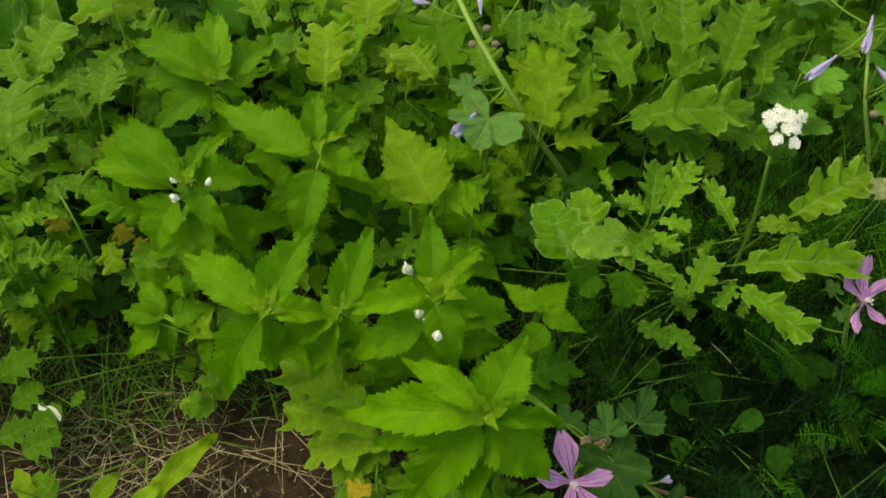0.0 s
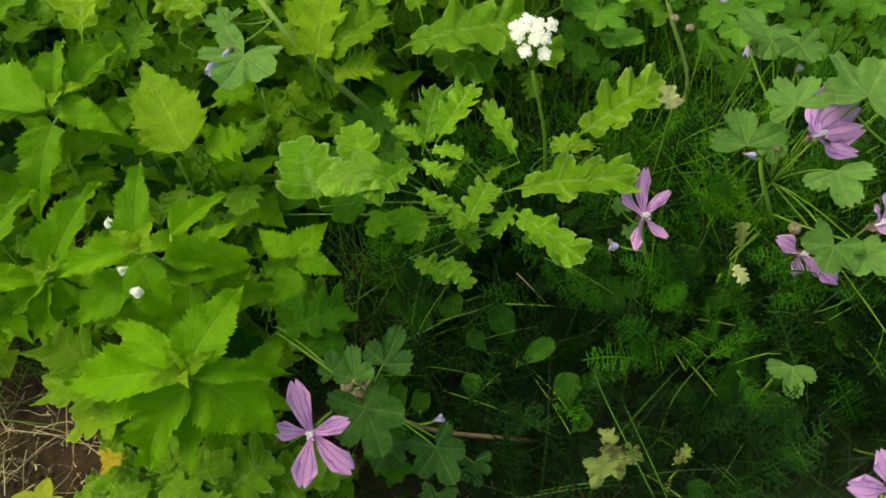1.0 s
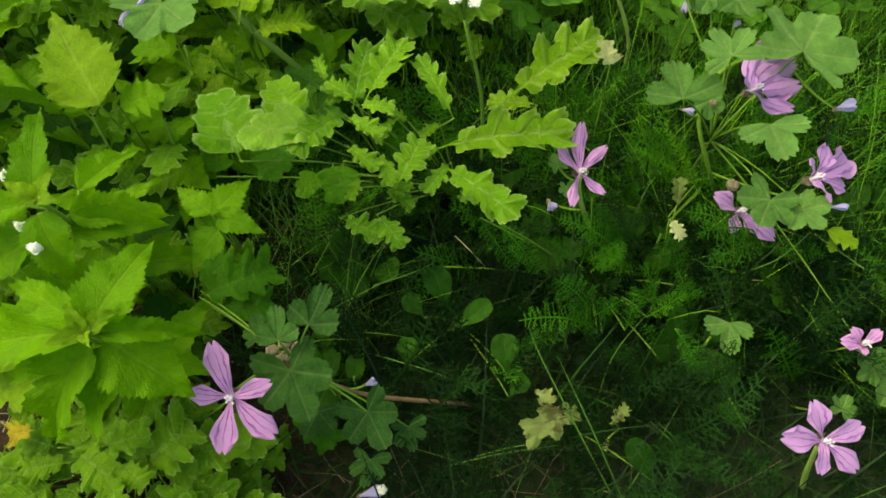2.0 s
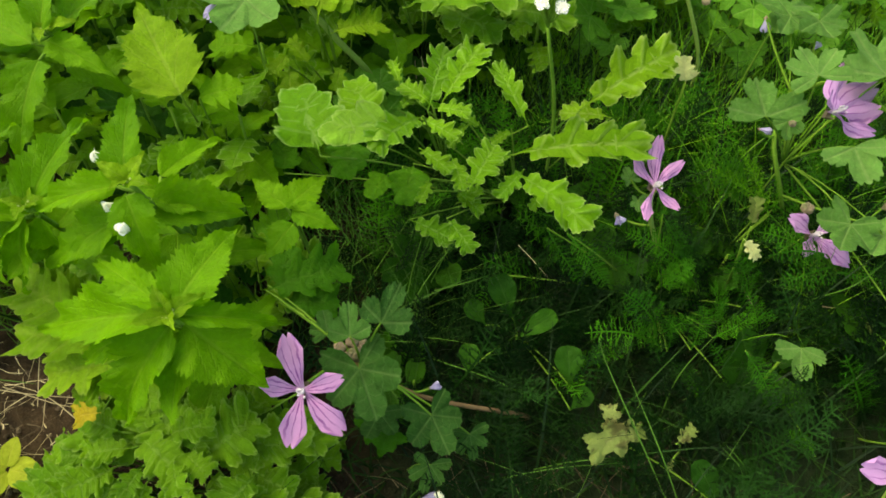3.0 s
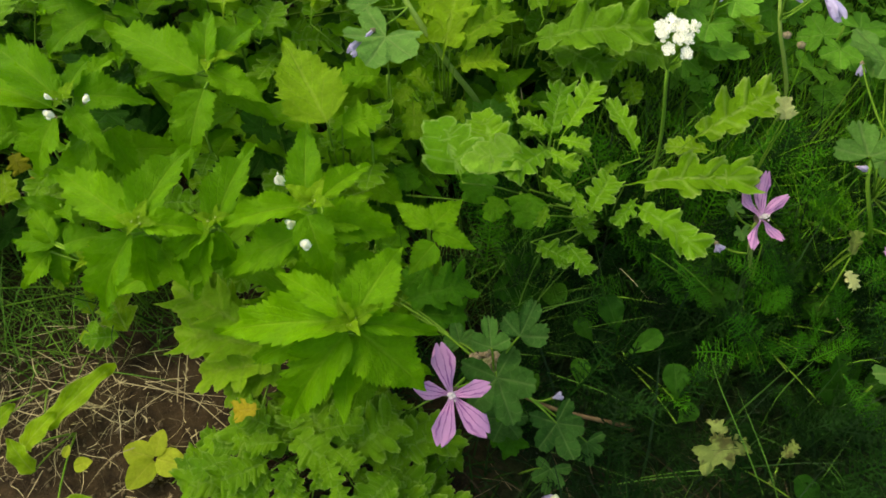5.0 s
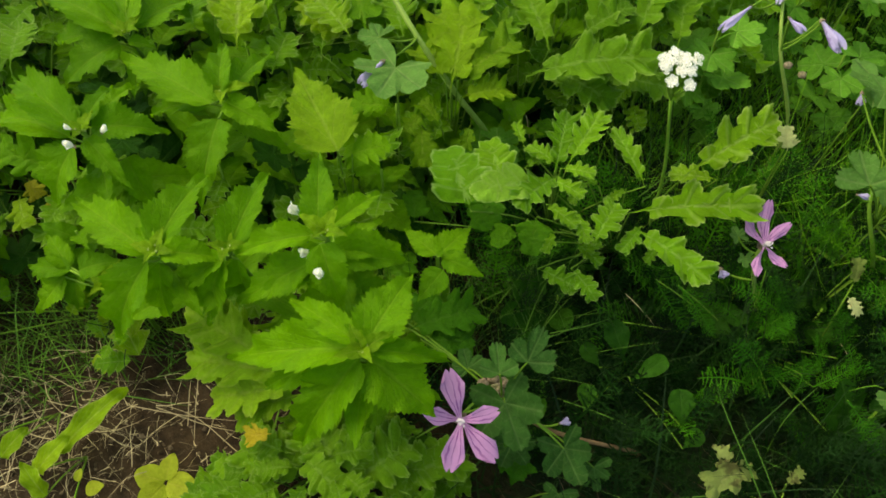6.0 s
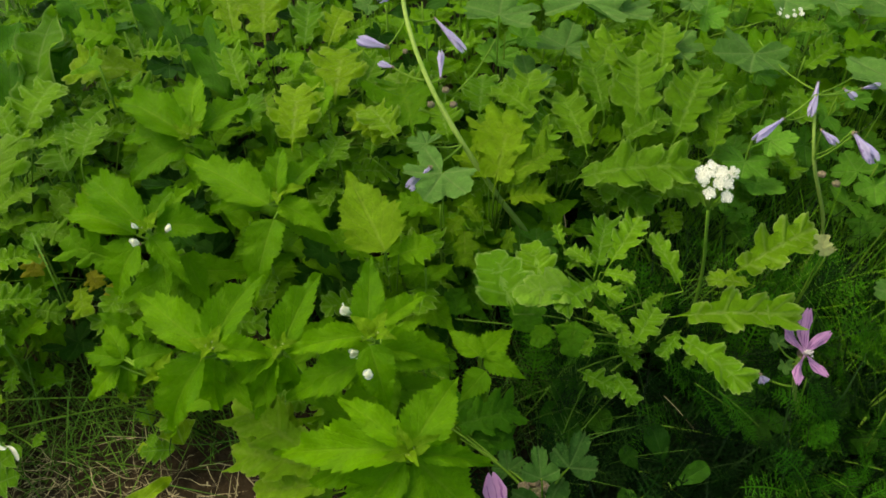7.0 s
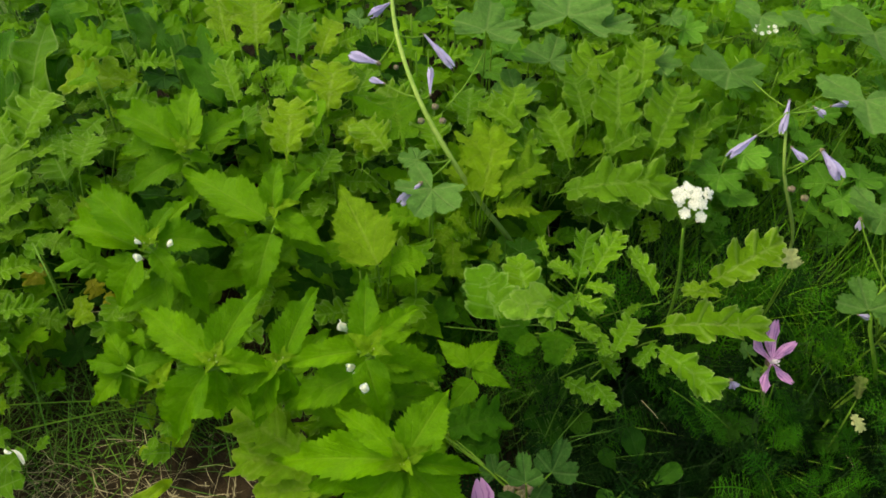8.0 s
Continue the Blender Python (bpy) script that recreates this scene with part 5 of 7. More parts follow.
leaf(p, "curly", (0.108, 0.526, 0.185), (0.125, 0.612, 0.200), 0.9)
leaf(p, "curly", (0.130, 0.538, 0.190), (0.086, 0.580, 0.200), 0.9)
leaf(p, "curly", (0.167, 0.493, 0.165), (0.224, 0.446, 0.160), 0.9)
leaf(p, "curly", (0.220, 0.484, 0.160), (0.282, 0.457, 0.165), 0.9)
leaf(p, "curly", (0.202, 0.525, 0.175), (0.252, 0.551, 0.190), 0.9)
leaf(p, "curly", (0.146, 0.512, 0.170), (0.115, 0.561, 0.180), 1)
leaf(p, "curly", (0.293, 0.529, 0.160), (0.307, 0.586, 0.180), 0.9)
leaf(p, "curly", (0.175, 0.592, 0.180), (0.218, 0.683, 0.200), 0.9)
stalks(p, [
    (curve((0.150, 0.469, 0.175), (0.167, 0.619, 0), 0.004), 0.0006, 0.0009),
    (curve((0.174, 0.513, 0.170), (0.167, 0.619, 0), 0.004), 0.0006, 0.0009),
    (curve((0.217, 0.514, 0.170), (0.167, 0.619, 0), 0.004), 0.0006, 0.0009),
    (curve((0.251, 0.524, 0.170), (0.167, 0.619, 0), 0.004), 0.0006, 0.0009),
    (curve((0.193, 0.554, 0.180), (0.167, 0.619, 0), 0.004), 0.0006, 0.0009),
    (curve((0.274, 0.549, 0.165), (0.167, 0.619, 0), 0.004), 0.0006, 0.0009),
])
stalks(p, [
    (curve((0.249, 0.600, 0.190), (0.167, 0.619, 0), 0.004), 0.0006, 0.0009),
    (curve((0.108, 0.526, 0.185), (0.167, 0.619, 0), 0.004), 0.0006, 0.0009),
    (curve((0.130, 0.538, 0.190), (0.167, 0.619, 0), 0.004), 0.0006, 0.0009),
    (curve((0.167, 0.493, 0.165), (0.167, 0.619, 0), 0.004), 0.0006, 0.0009),
    (curve((0.220, 0.484, 0.160), (0.167, 0.619, 0), 0.004), 0.0006, 0.0009),
    (curve((0.202, 0.525, 0.175), (0.167, 0.619, 0), 0.004), 0.0006, 0.0009),
])
stalks(p, [
    (curve((0.146, 0.512, 0.170), (0.167, 0.619, 0), 0.004), 0.0006, 0.0009),
    (curve((0.293, 0.529, 0.160), (0.167, 0.619, 0), 0.004), 0.0006, 0.0009),
    (curve((0.175, 0.592, 0.180), (0.167, 0.619, 0), 0.004), 0.0006, 0.0009),
])

p = plant("ragwort", "upright weed with ladder-like lobed leaves", "ragwort", -0.166, 0.728, "lobed weeds")
leaf(p, "yellow_rag", (-0.153, 0.661, 0.200), (-0.171, 0.755, 0.225), 1.15)
leaf(p, "yellow_rag", (-0.186, 0.669, 0.195), (-0.215, 0.754, 0.220), 0.68)
leaf(p, "rag", (-0.138, 0.628, 0.200), (-0.117, 0.630, 0.203), 1.67)
leaf(p, "rag", (-0.143, 0.627, 0.200), (-0.165, 0.637, 0.203), 1.47)
leaf(p, "rag", (-0.132, 0.596, 0.195), (-0.112, 0.599, 0.198), 1.68)
leaf(p, "rag", (-0.136, 0.595, 0.195), (-0.151, 0.600, 0.198), 1.9)
leaf(p, "rag", (-0.158, 0.580, 0.185), (-0.186, 0.640, 0.205), 0.81)
leaf(p, "rag", (-0.111, 0.655, 0.195), (-0.113, 0.726, 0.215), 0.9)
leaf(p, "yellow_rag", (-0.087, 0.660, 0.195), (-0.075, 0.711, 0.215), 1.07)
leaf(p, "yellow_rag", (-0.064, 0.555, 0.195), (-0.063, 0.623, 0.215), 1.38)
leaf(p, "rag", (-0.089, 0.592, 0.190), (-0.114, 0.617, 0.200), 1.66)
leaf(p, "rag", (-0.041, 0.574, 0.195), (-0.028, 0.626, 0.205), 1.09)
leaf(p, "pale_crinkle", (-0.093, 0.487, 0.190), (-0.095, 0.558, 0.212), 0.99)
leaf(p, "rag", (-0.137, 0.524, 0.185), (-0.151, 0.570, 0.195), 1.19)
leaf(p, "yellow_rag", (-0.052, 0.552, 0.195), (-0.010, 0.519, 0.180), 1.21)
leaf(p, "fresh_crinkle", (0.014, 0.510, 0.190), (-0.005, 0.592, 0.205), 1.19)
leaf(p, "rag", (-0.068, 0.486, 0.165), (-0.056, 0.526, 0.180), 1.24)
leaf(p, "rag_pale", (0.028, 0.552, 0.195), (-0.016, 0.585, 0.208), 1.35)
leaf(p, "rag_pale", (0.001, 0.504, 0.190), (-0.029, 0.543, 0.200), 1.27)
leaf(p, "rag", (0.046, 0.511, 0.185), (0.034, 0.554, 0.200), 1.36)
leaf(p, "rag_pale", (-0.072, 0.530, 0.185), (-0.089, 0.565, 0.200), 1.37)
leaf(p, "rag", (-0.035, 0.604, 0.195), (-0.056, 0.642, 0.205), 1.37)
leaf(p, "rag_pale", (-0.124, 0.542, 0.185), (-0.136, 0.571, 0.195), 1.48)
petioles(p, (-0.166, 0.728, 0))

p = plant("ragwort", "bushy low weed with tightly curled bright leaves beside bare soil", "ragwort", -0.007, 0.232, "lobed weeds")
leaf(p, "crinkle", (-0.047, 0.161, 0.045), (-0.101, 0.154, 0.040), 0.95)
leaf(p, "crinkle", (-0.031, 0.142, 0.040), (-0.082, 0.125, 0.030), 1)
leaf(p, "crinkle", (-0.011, 0.168, 0.074), (-0.061, 0.192, 0.070), 1.1)
leaf(p, "crinkle", (0.012, 0.160, 0.085), (-0.013, 0.201, 0.090), 1.3)
leaf(p, "crinkle", (0.009, 0.145, 0.060), (0.008, 0.114, 0.050), 1.2)
leaf(p, "crinkle", (0.018, 0.158, 0.080), (0.056, 0.177, 0.100), 1.2)
leaf(p, "crinkle", (0.040, 0.143, 0.073), (0.085, 0.117, 0.055), 1)
leaf(p, "crinkle", (0.025, 0.142, 0.075), (0.054, 0.115, 0.075), 1.2)
leaf(p, "crinkle", (0.016, 0.156, 0.085), (0.027, 0.188, 0.095), 1.3)
leaf(p, "crinkle", (-0.003, 0.147, 0.055), (-0.032, 0.123, 0.045), 1.2)
leaf(p, "crinkle", (0.041, 0.160, 0.075), (0.085, 0.175, 0.080), 1.1)
leaf(p, "crinkle", (-0.034, 0.161, 0.075), (-0.044, 0.139, 0.060), 1.3)
leaf(p, "crinkle", (0.056, 0.148, 0.085), (0.032, 0.124, 0.080), 1.2)
leaf(p, "crinkle", (-0.015, 0.172, 0.090), (0.013, 0.149, 0.085), 1.3)
leaf(p, "crinkle", (0.067, 0.143, 0.060), (0.108, 0.123, 0.045), 1)
dome(p, "crinkle", (-0.002, 0.168), 0.118, 0.066, 0.095, 86, 0.026)
petioles(p, (-0.007, 0.200, 0), 0.06)

p = plant("ragwort", "pale lobed weed half covered by the nettle", "ragwort", -0.046, 0.329, "lobed weeds")
leaf(p, "pale_weed", (-0.030, 0.220, 0.125), (-0.110, 0.277, 0.106), 0.71)
leaf(p, "pale_weed", (-0.025, 0.219, 0.115), (-0.105, 0.245, 0.095), 0.79)
leaf(p, "pale_weed", (-0.023, 0.216, 0.105), (-0.088, 0.220, 0.080), 0.86)
leaf(p, "pale_weed", (-0.020, 0.216, 0.095), (-0.070, 0.210, 0.074), 0.97)
leaf(p, "pale_weed", (-0.047, 0.243, 0.115), (-0.086, 0.276, 0.115), 0.8)
leaf(p, "gold_cut", (-0.034, 0.181, 0.106), (-0.054, 0.184, 0.096), 1.0)
petioles(p, (-0.046, 0.300, 0))

p = plant("plantain", "four pale oval seed leaves of a seedling on bare soil", "seedling", -0.132, 0.230)
leaf(p, "seedling", (-0.133, 0.186, 0.014), (-0.157, 0.192, 0.016), 1.15)
leaf(p, "seedling", (-0.132, 0.186, 0.016), (-0.128, 0.205, 0.022), 1.05)
leaf(p, "seedling", (-0.131, 0.185, 0.014), (-0.105, 0.178, 0.014), 1.15)
leaf(p, "seedling", (-0.133, 0.184, 0.013), (-0.147, 0.162, 0.014), 1.15)

p = plant("dock", "dark dock with broad oval leaves low in the grass", "dock", 0.231, 0.313)
leaf(p, "oval", (0.220, 0.262, 0.060), (0.210, 0.287, 0.078), 1.05)
leaf(p, "oval", (0.221, 0.243, 0.062), (0.250, 0.258, 0.070), 0.75)
leaf(p, "oval", (0.254, 0.209, 0.055), (0.254, 0.232, 0.070), 1.2)
leaf(p, "oval", (0.253, 0.194, 0.050), (0.267, 0.204, 0.058), 1.2)
leaf(p, "oval", (0.185, 0.224, 0.050), (0.189, 0.243, 0.058), 1.2)
leaf(p, "oval", (0.339, 0.128, 0.040), (0.326, 0.153, 0.055), 0.9)
leaf(p, "oval", (0.202, 0.262, 0.050), (0.189, 0.277, 0.060), 1.1)
petioles(p, (0.231, 0.280, 0), 0.048)

p = plant("withered_leaf", "withered yellow leaf eaten full of holes", "leaf", 0.295, 0.190, "withered leaves")
leaf(p, "dead_leaf", (0.295, 0.176, 0.062), (0.257, 0.160, 0.064), 0.8)
leaf(p, "dead_leaf", (0.275, 0.163, 0.060), (0.275, 0.189, 0.066), 0.8)
leaf(p, "dead_leaf", (0.278, 0.167, 0.060), (0.296, 0.172, 0.062), 0.9)
petioles(p, (0.295, 0.190, 0))

p = plant("withered_leaf", "pale yellow scrap of withered leaf", "leaf", 0.337, 0.178, "withered leaves")
leaf(p, "dead_leaf", (0.315, 0.163, 0.060), (0.328, 0.172, 0.064), 0.9)
leaf(p, "dead_leaf", (0.314, 0.157, 0.050), (0.309, 0.150, 0.048), 0.8)
petioles(p, (0.337, 0.178, 0))

p = plant("withered_leaf", "crumpled cream-coloured dry leaf over the grass", "leaf", 0.375, 0.440, "withered leaves")
leaf(p, "cream_leaf", (0.357, 0.402, 0.150), (0.354, 0.415, 0.165), 1.18)
leaf(p, "cream_leaf", (0.362, 0.414, 0.152), (0.366, 0.408, 0.152), 1.77)
petioles(p, (0.375, 0.440, 0))

p = plant("withered_leaf", "curled leaf with a cream dry tip", "leaf", 0.400, 0.300, "withered leaves")
leaf(p, "cream_leaf", (0.374, 0.280, 0.120), (0.382, 0.268, 0.112), 1.01)
leaf(p, "dead_leaf", (0.382, 0.290, 0.120), (0.385, 0.304, 0.135), 0.75)
petioles(p, (0.400, 0.300, 0))

p = plant("withered_leaf", "small browned leaf scrap in the grass", "leaf", 0.497, 0.254, "withered leaves")
leaf(p, "dead_leaf", (0.480, 0.241, 0.050), (0.480, 0.250, 0.052), 1)
stalks(p, [
    (curve((0.480, 0.241, 0.050), (0.497, 0.254, 0), 0.004), 0.0006, 0.0009),
])

p = plant("dock", "pale wavy dock leaves lying by the bare soil", "dock", -0.239, 0.250)
leaf(p, "pale_dock", (-0.218, 0.206, 0.020), (-0.170, 0.251, 0.040), 0.75)
leaf(p, "pale_dock", (-0.261, 0.203, 0.020), (-0.243, 0.223, 0.030), 1.5)
leaf(p, "pale_dock", (-0.307, 0.203, 0.020), (-0.325, 0.226, 0.030), 1.3)
stalks(p, [
    (curve((-0.218, 0.206, 0.020), (-0.239, 0.250, 0), 0.004), 0.0006, 0.0009),
    (curve((-0.261, 0.203, 0.020), (-0.239, 0.250, 0), 0.004), 0.0006, 0.0009),
    (curve((-0.307, 0.203, 0.020), (-0.239, 0.250, 0), 0.004), 0.0006, 0.0009),
])

p = plant("dock", "pale low leaves on the soil by the path edge", "dock", -0.205, 0.212)
leaf(p, "pale_dock", (-0.230, 0.190, 0.020), (-0.206, 0.214, 0.035), 1.2)
leaf(p, "pale_dock", (-0.190, 0.141, 0.020), (-0.159, 0.149, 0.030), 1.5)
leaf(p, "pale_dock", (-0.216, 0.173, 0.020), (-0.235, 0.193, 0.035), 1.2)
leaf(p, "seedling", (-0.188, 0.177, 0.020), (-0.173, 0.179, 0.025), 1)
leaf(p, "seedling", (-0.197, 0.184, 0.020), (-0.194, 0.192, 0.025), 1)
stalks(p, [
    (curve((-0.230, 0.190, 0.020), (-0.205, 0.212, 0), 0.004), 0.0006, 0.0009),
    (curve((-0.190, 0.141, 0.020), (-0.205, 0.212, 0), 0.004), 0.0006, 0.0009),
    (curve((-0.216, 0.173, 0.020), (-0.205, 0.212, 0), 0.004), 0.0006, 0.0009),
])

p = plant("hogweed", "yellowing cut-leaved weed over the dry stalks", "weed", -0.370, 0.609, "yellowing weeds")
leaf(p, "yellow_cut", (-0.310, 0.481, 0.120), (-0.298, 0.505, 0.130), 1)
leaf(p, "cut", (-0.309, 0.431, 0.150), (-0.319, 0.408, 0.140), 1.2)
leaf(p, "cut", (-0.311, 0.425, 0.150), (-0.289, 0.423, 0.145), 1)
leaf(p, "yellow_rag", (-0.259, 0.616, 0.190), (-0.347, 0.616, 0.195), 1.06)
leaf(p, "yellow_rag", (-0.285, 0.587, 0.175), (-0.299, 0.581, 0.175), 1.85)
leaf(p, "rag", (-0.298, 0.498, 0.165), (-0.296, 0.539, 0.180), 1.65)
leaf(p, "rag", (-0.320, 0.517, 0.160), (-0.332, 0.550, 0.170), 1.28)
leaf(p, "rag", (-0.362, 0.531, 0.150), (-0.399, 0.570, 0.165), 1.21)
leaf(p, "cut", (-0.319, 0.505, 0.150), (-0.344, 0.542, 0.160), 1.3)
leaf(p, "cut", (-0.334, 0.388, 0.120), (-0.344, 0.354, 0.110), 1.3)
leaf(p, "cut", (-0.339, 0.376, 0.120), (-0.330, 0.368, 0.100), 1.3)
leaf(p, "ochre_crinkle", (-0.321, 0.421, 0.125), (-0.318, 0.399, 0.115), 1.5)
leaf(p, "ochre_crinkle", (-0.276, 0.414, 0.110), (-0.266, 0.401, 0.100), 1.52)
leaf(p, "ochre_crinkle", (-0.262, 0.406, 0.100), (-0.250, 0.397, 0.090), 1.35)
leaf(p, "pale_crinkle", (-0.292, 0.458, 0.140), (-0.286, 0.480, 0.150), 1.01)
leaf(p, "pale_crinkle", (-0.284, 0.403, 0.100), (-0.268, 0.371, 0.095), 0.98)
leaf(p, "crinkle", (-0.306, 0.423, 0.150), (-0.284, 0.420, 0.145), 1.76)
leaf(p, "crinkle", (-0.313, 0.426, 0.145), (-0.326, 0.419, 0.135), 2.0)
leaf(p, "crinkle", (-0.314, 0.449, 0.140), (-0.301, 0.465, 0.150), 1.83)
leaf(p, "pale_crinkle", (-0.355, 0.341, 0.085), (-0.335, 0.327, 0.075), 1.25)
leaf(p, "pale_crinkle", (-0.339, 0.294, 0.060), (-0.322, 0.305, 0.070), 1.44)
leaf(p, "pale_crinkle", (-0.219, 0.299, 0.070), (-0.209, 0.317, 0.080), 1.3)
petioles(p, (-0.330, 0.500, 0))
stalks(p, [(bend([(-0.321, 0.469, 0.140), (-0.304, 0.458, 0.142), (-0.290, 0.456, 0.140)]), 0.0016, 0.0014)], "stem_brown")

p = plant("dock", "broad upright leaves at the back of the weeds", "dock", -0.470, 0.746)
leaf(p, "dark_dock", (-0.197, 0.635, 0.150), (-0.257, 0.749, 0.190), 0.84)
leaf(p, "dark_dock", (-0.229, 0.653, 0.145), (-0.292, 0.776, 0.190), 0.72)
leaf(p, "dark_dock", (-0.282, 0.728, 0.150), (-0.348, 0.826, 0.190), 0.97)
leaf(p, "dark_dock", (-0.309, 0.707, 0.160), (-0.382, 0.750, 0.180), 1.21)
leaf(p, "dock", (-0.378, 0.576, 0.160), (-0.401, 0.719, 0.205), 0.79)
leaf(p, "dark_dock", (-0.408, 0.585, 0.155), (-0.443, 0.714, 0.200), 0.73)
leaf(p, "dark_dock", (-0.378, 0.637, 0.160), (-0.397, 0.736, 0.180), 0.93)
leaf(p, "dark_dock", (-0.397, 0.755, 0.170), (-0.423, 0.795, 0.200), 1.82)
leaf(p, "rag", (-0.310, 0.697, 0.160), (-0.344, 0.738, 0.180), 1.2)
petioles(p, (-0.400, 0.720, 0))

p = plant("mallow", "mallow with round soft leaves at the back", "mallow", 0.187, 0.912, "mallows")
leaf(p, "mallow", (0.186, 0.729, 0.217), (0.196, 0.790, 0.220), 1)
leaf(p, "mallow", (0.163, 0.665, 0.197), (0.173, 0.700, 0.200), 1)
leaf(p, "mallow", (0.278, 0.666, 0.198), (0.284, 0.636, 0.195), 1)
leaf(p, "mallow", (0.305, 0.736, 0.213), (0.310, 0.718, 0.210), 1)
leaf(p, "mallow", (0.230, 0.725, 0.207), (0.228, 0.768, 0.210), 1)
leaf(p, "mallow", (0.448, 0.717, 0.223), (0.448, 0.691, 0.220), 1.2)
leaf(p, "mallow", (0.125, 0.620, 0.184), (0.118, 0.650, 0.190), 1)
stalks(p, [
    (curve((0.186, 0.729, 0.217), (0.187, 0.912, 0), 0.004), 0.0006, 0.0009),
    (curve((0.163, 0.665, 0.197), (0.187, 0.912, 0), 0.004), 0.0006, 0.0009),
    (curve((0.278, 0.666, 0.198), (0.187, 0.912, 0), 0.004), 0.0006, 0.0009),
    (curve((0.305, 0.736, 0.213), (0.187, 0.912, 0), 0.004), 0.0006, 0.0009),
    (curve((0.230, 0.725, 0.207), (0.187, 0.912, 0), 0.004), 0.0006, 0.0009),
    (curve((0.448, 0.717, 0.223), (0.187, 0.912, 0), 0.004), 0.0006, 0.0009),
])
stalks(p, [
    (curve((0.125, 0.620, 0.184), (0.187, 0.912, 0), 0.004), 0.0006, 0.0009),
])

p = plant("hogweed", "young three-part leaves among the grass by the straw", "weed", -0.212, 0.353)
leaf(p, "yellow_cut", (-0.199, 0.306, 0.050), (-0.206, 0.314, 0.055), 1.2)
leaf(p, "yellow_cut", (-0.169, 0.281, 0.040), (-0.187, 0.311, 0.055), 1.1)
leaf(p, "cut", (-0.177, 0.279, 0.035), (-0.206, 0.276, 0.035), 1.0)
leaf(p, "yellow_cut", (-0.202, 0.298, 0.040), (-0.211, 0.311, 0.045), 1.2)
leaf(p, "yellow_cut", (-0.183, 0.279, 0.030), (-0.211, 0.283, 0.030), 1.0)
leaf(p, "cut", (-0.202, 0.298, 0.050), (-0.212, 0.305, 0.055), 1.2)
leaf(p, "green_cut", (-0.205, 0.314, 0.090), (-0.224, 0.346, 0.105), 1.1)
leaf(p, "green_cut", (-0.206, 0.322, 0.090), (-0.181, 0.334, 0.095), 1.0)
leaf(p, "green_cut", (-0.215, 0.323, 0.085), (-0.246, 0.329, 0.085), 1.0)
leaf(p, "green_cut", (-0.212, 0.322, 0.080), (-0.220, 0.320, 0.065), 1.1)
leaf(p, "cut", (-0.182, 0.295, 0.060), (-0.178, 0.282, 0.055), 1.3)
leaf(p, "cut", (-0.191, 0.285, 0.050), (-0.195, 0.275, 0.045), 1.2)
leaf(p, "green_cut", (-0.228, 0.329, 0.090), (-0.251, 0.329, 0.090), 1.2)
leaf(p, "green_cut", (-0.239, 0.352, 0.090), (-0.236, 0.362, 0.100), 1.2)
leaf(p, "green_cut", (-0.191, 0.330, 0.090), (-0.181, 0.338, 0.090), 1.2)
leaf(p, "green_cut", (-0.217, 0.331, 0.080), (-0.210, 0.310, 0.070), 1.2)
leaf(p, "green_cut", (-0.352, 0.304, 0.060), (-0.327, 0.307, 0.065), 1.2)
leaf(p, "green_cut", (-0.337, 0.279, 0.050), (-0.316, 0.284, 0.055), 1.2)
stalks(p, [
    (curve((-0.199, 0.306, 0.050), (-0.212, 0.353, 0), 0.004), 0.0006, 0.0009),
    (curve((-0.182, 0.295, 0.060), (-0.212, 0.353, 0), 0.004), 0.0006, 0.0009),
    (curve((-0.191, 0.285, 0.050), (-0.212, 0.353, 0), 0.004), 0.0006, 0.0009),
    (curve((-0.228, 0.329, 0.090), (-0.212, 0.353, 0), 0.004), 0.0006, 0.0009),
    (curve((-0.239, 0.352, 0.090), (-0.212, 0.353, 0), 0.004), 0.0006, 0.0009),
    (curve((-0.191, 0.330, 0.090), (-0.212, 0.353, 0), 0.004), 0.0006, 0.0009),
])
stalks(p, [
    (curve((-0.217, 0.331, 0.080), (-0.212, 0.353, 0), 0.004), 0.0006, 0.0009),
    (curve((-0.352, 0.304, 0.060), (-0.212, 0.353, 0), 0.004), 0.0006, 0.0009),
    (curve((-0.337, 0.279, 0.050), (-0.212, 0.353, 0), 0.004), 0.0006, 0.0009),
])

p = plant("hogweed", "yellow-green weed with broad lobed leaves", "weed", -0.439, 0.564, "yellowing weeds")
leaf(p, "crinkle", (-0.349, 0.429, 0.165), (-0.368, 0.508, 0.185), 1.2)
leaf(p, "crinkle", (-0.345, 0.425, 0.165), (-0.327, 0.458, 0.170), 1.1)
leaf(p, "crinkle", (-0.355, 0.427, 0.160), (-0.392, 0.458, 0.170), 1.2)
leaf(p, "crinkle", (-0.342, 0.418, 0.150), (-0.335, 0.445, 0.150), 1.2)
leaf(p, "rag", (-0.366, 0.529, 0.170), (-0.357, 0.598, 0.190), 1.2)
leaf(p, "rag", (-0.368, 0.520, 0.170), (-0.392, 0.552, 0.190), 1.2)
leaf(p, "rag", (-0.359, 0.525, 0.160), (-0.330, 0.553, 0.165), 1.1)
leaf(p, "crinkle", (-0.346, 0.360, 0.110), (-0.326, 0.344, 0.100), 1.2)
leaf(p, "crinkle", (-0.314, 0.374, 0.100), (-0.286, 0.372, 0.095), 1.2)
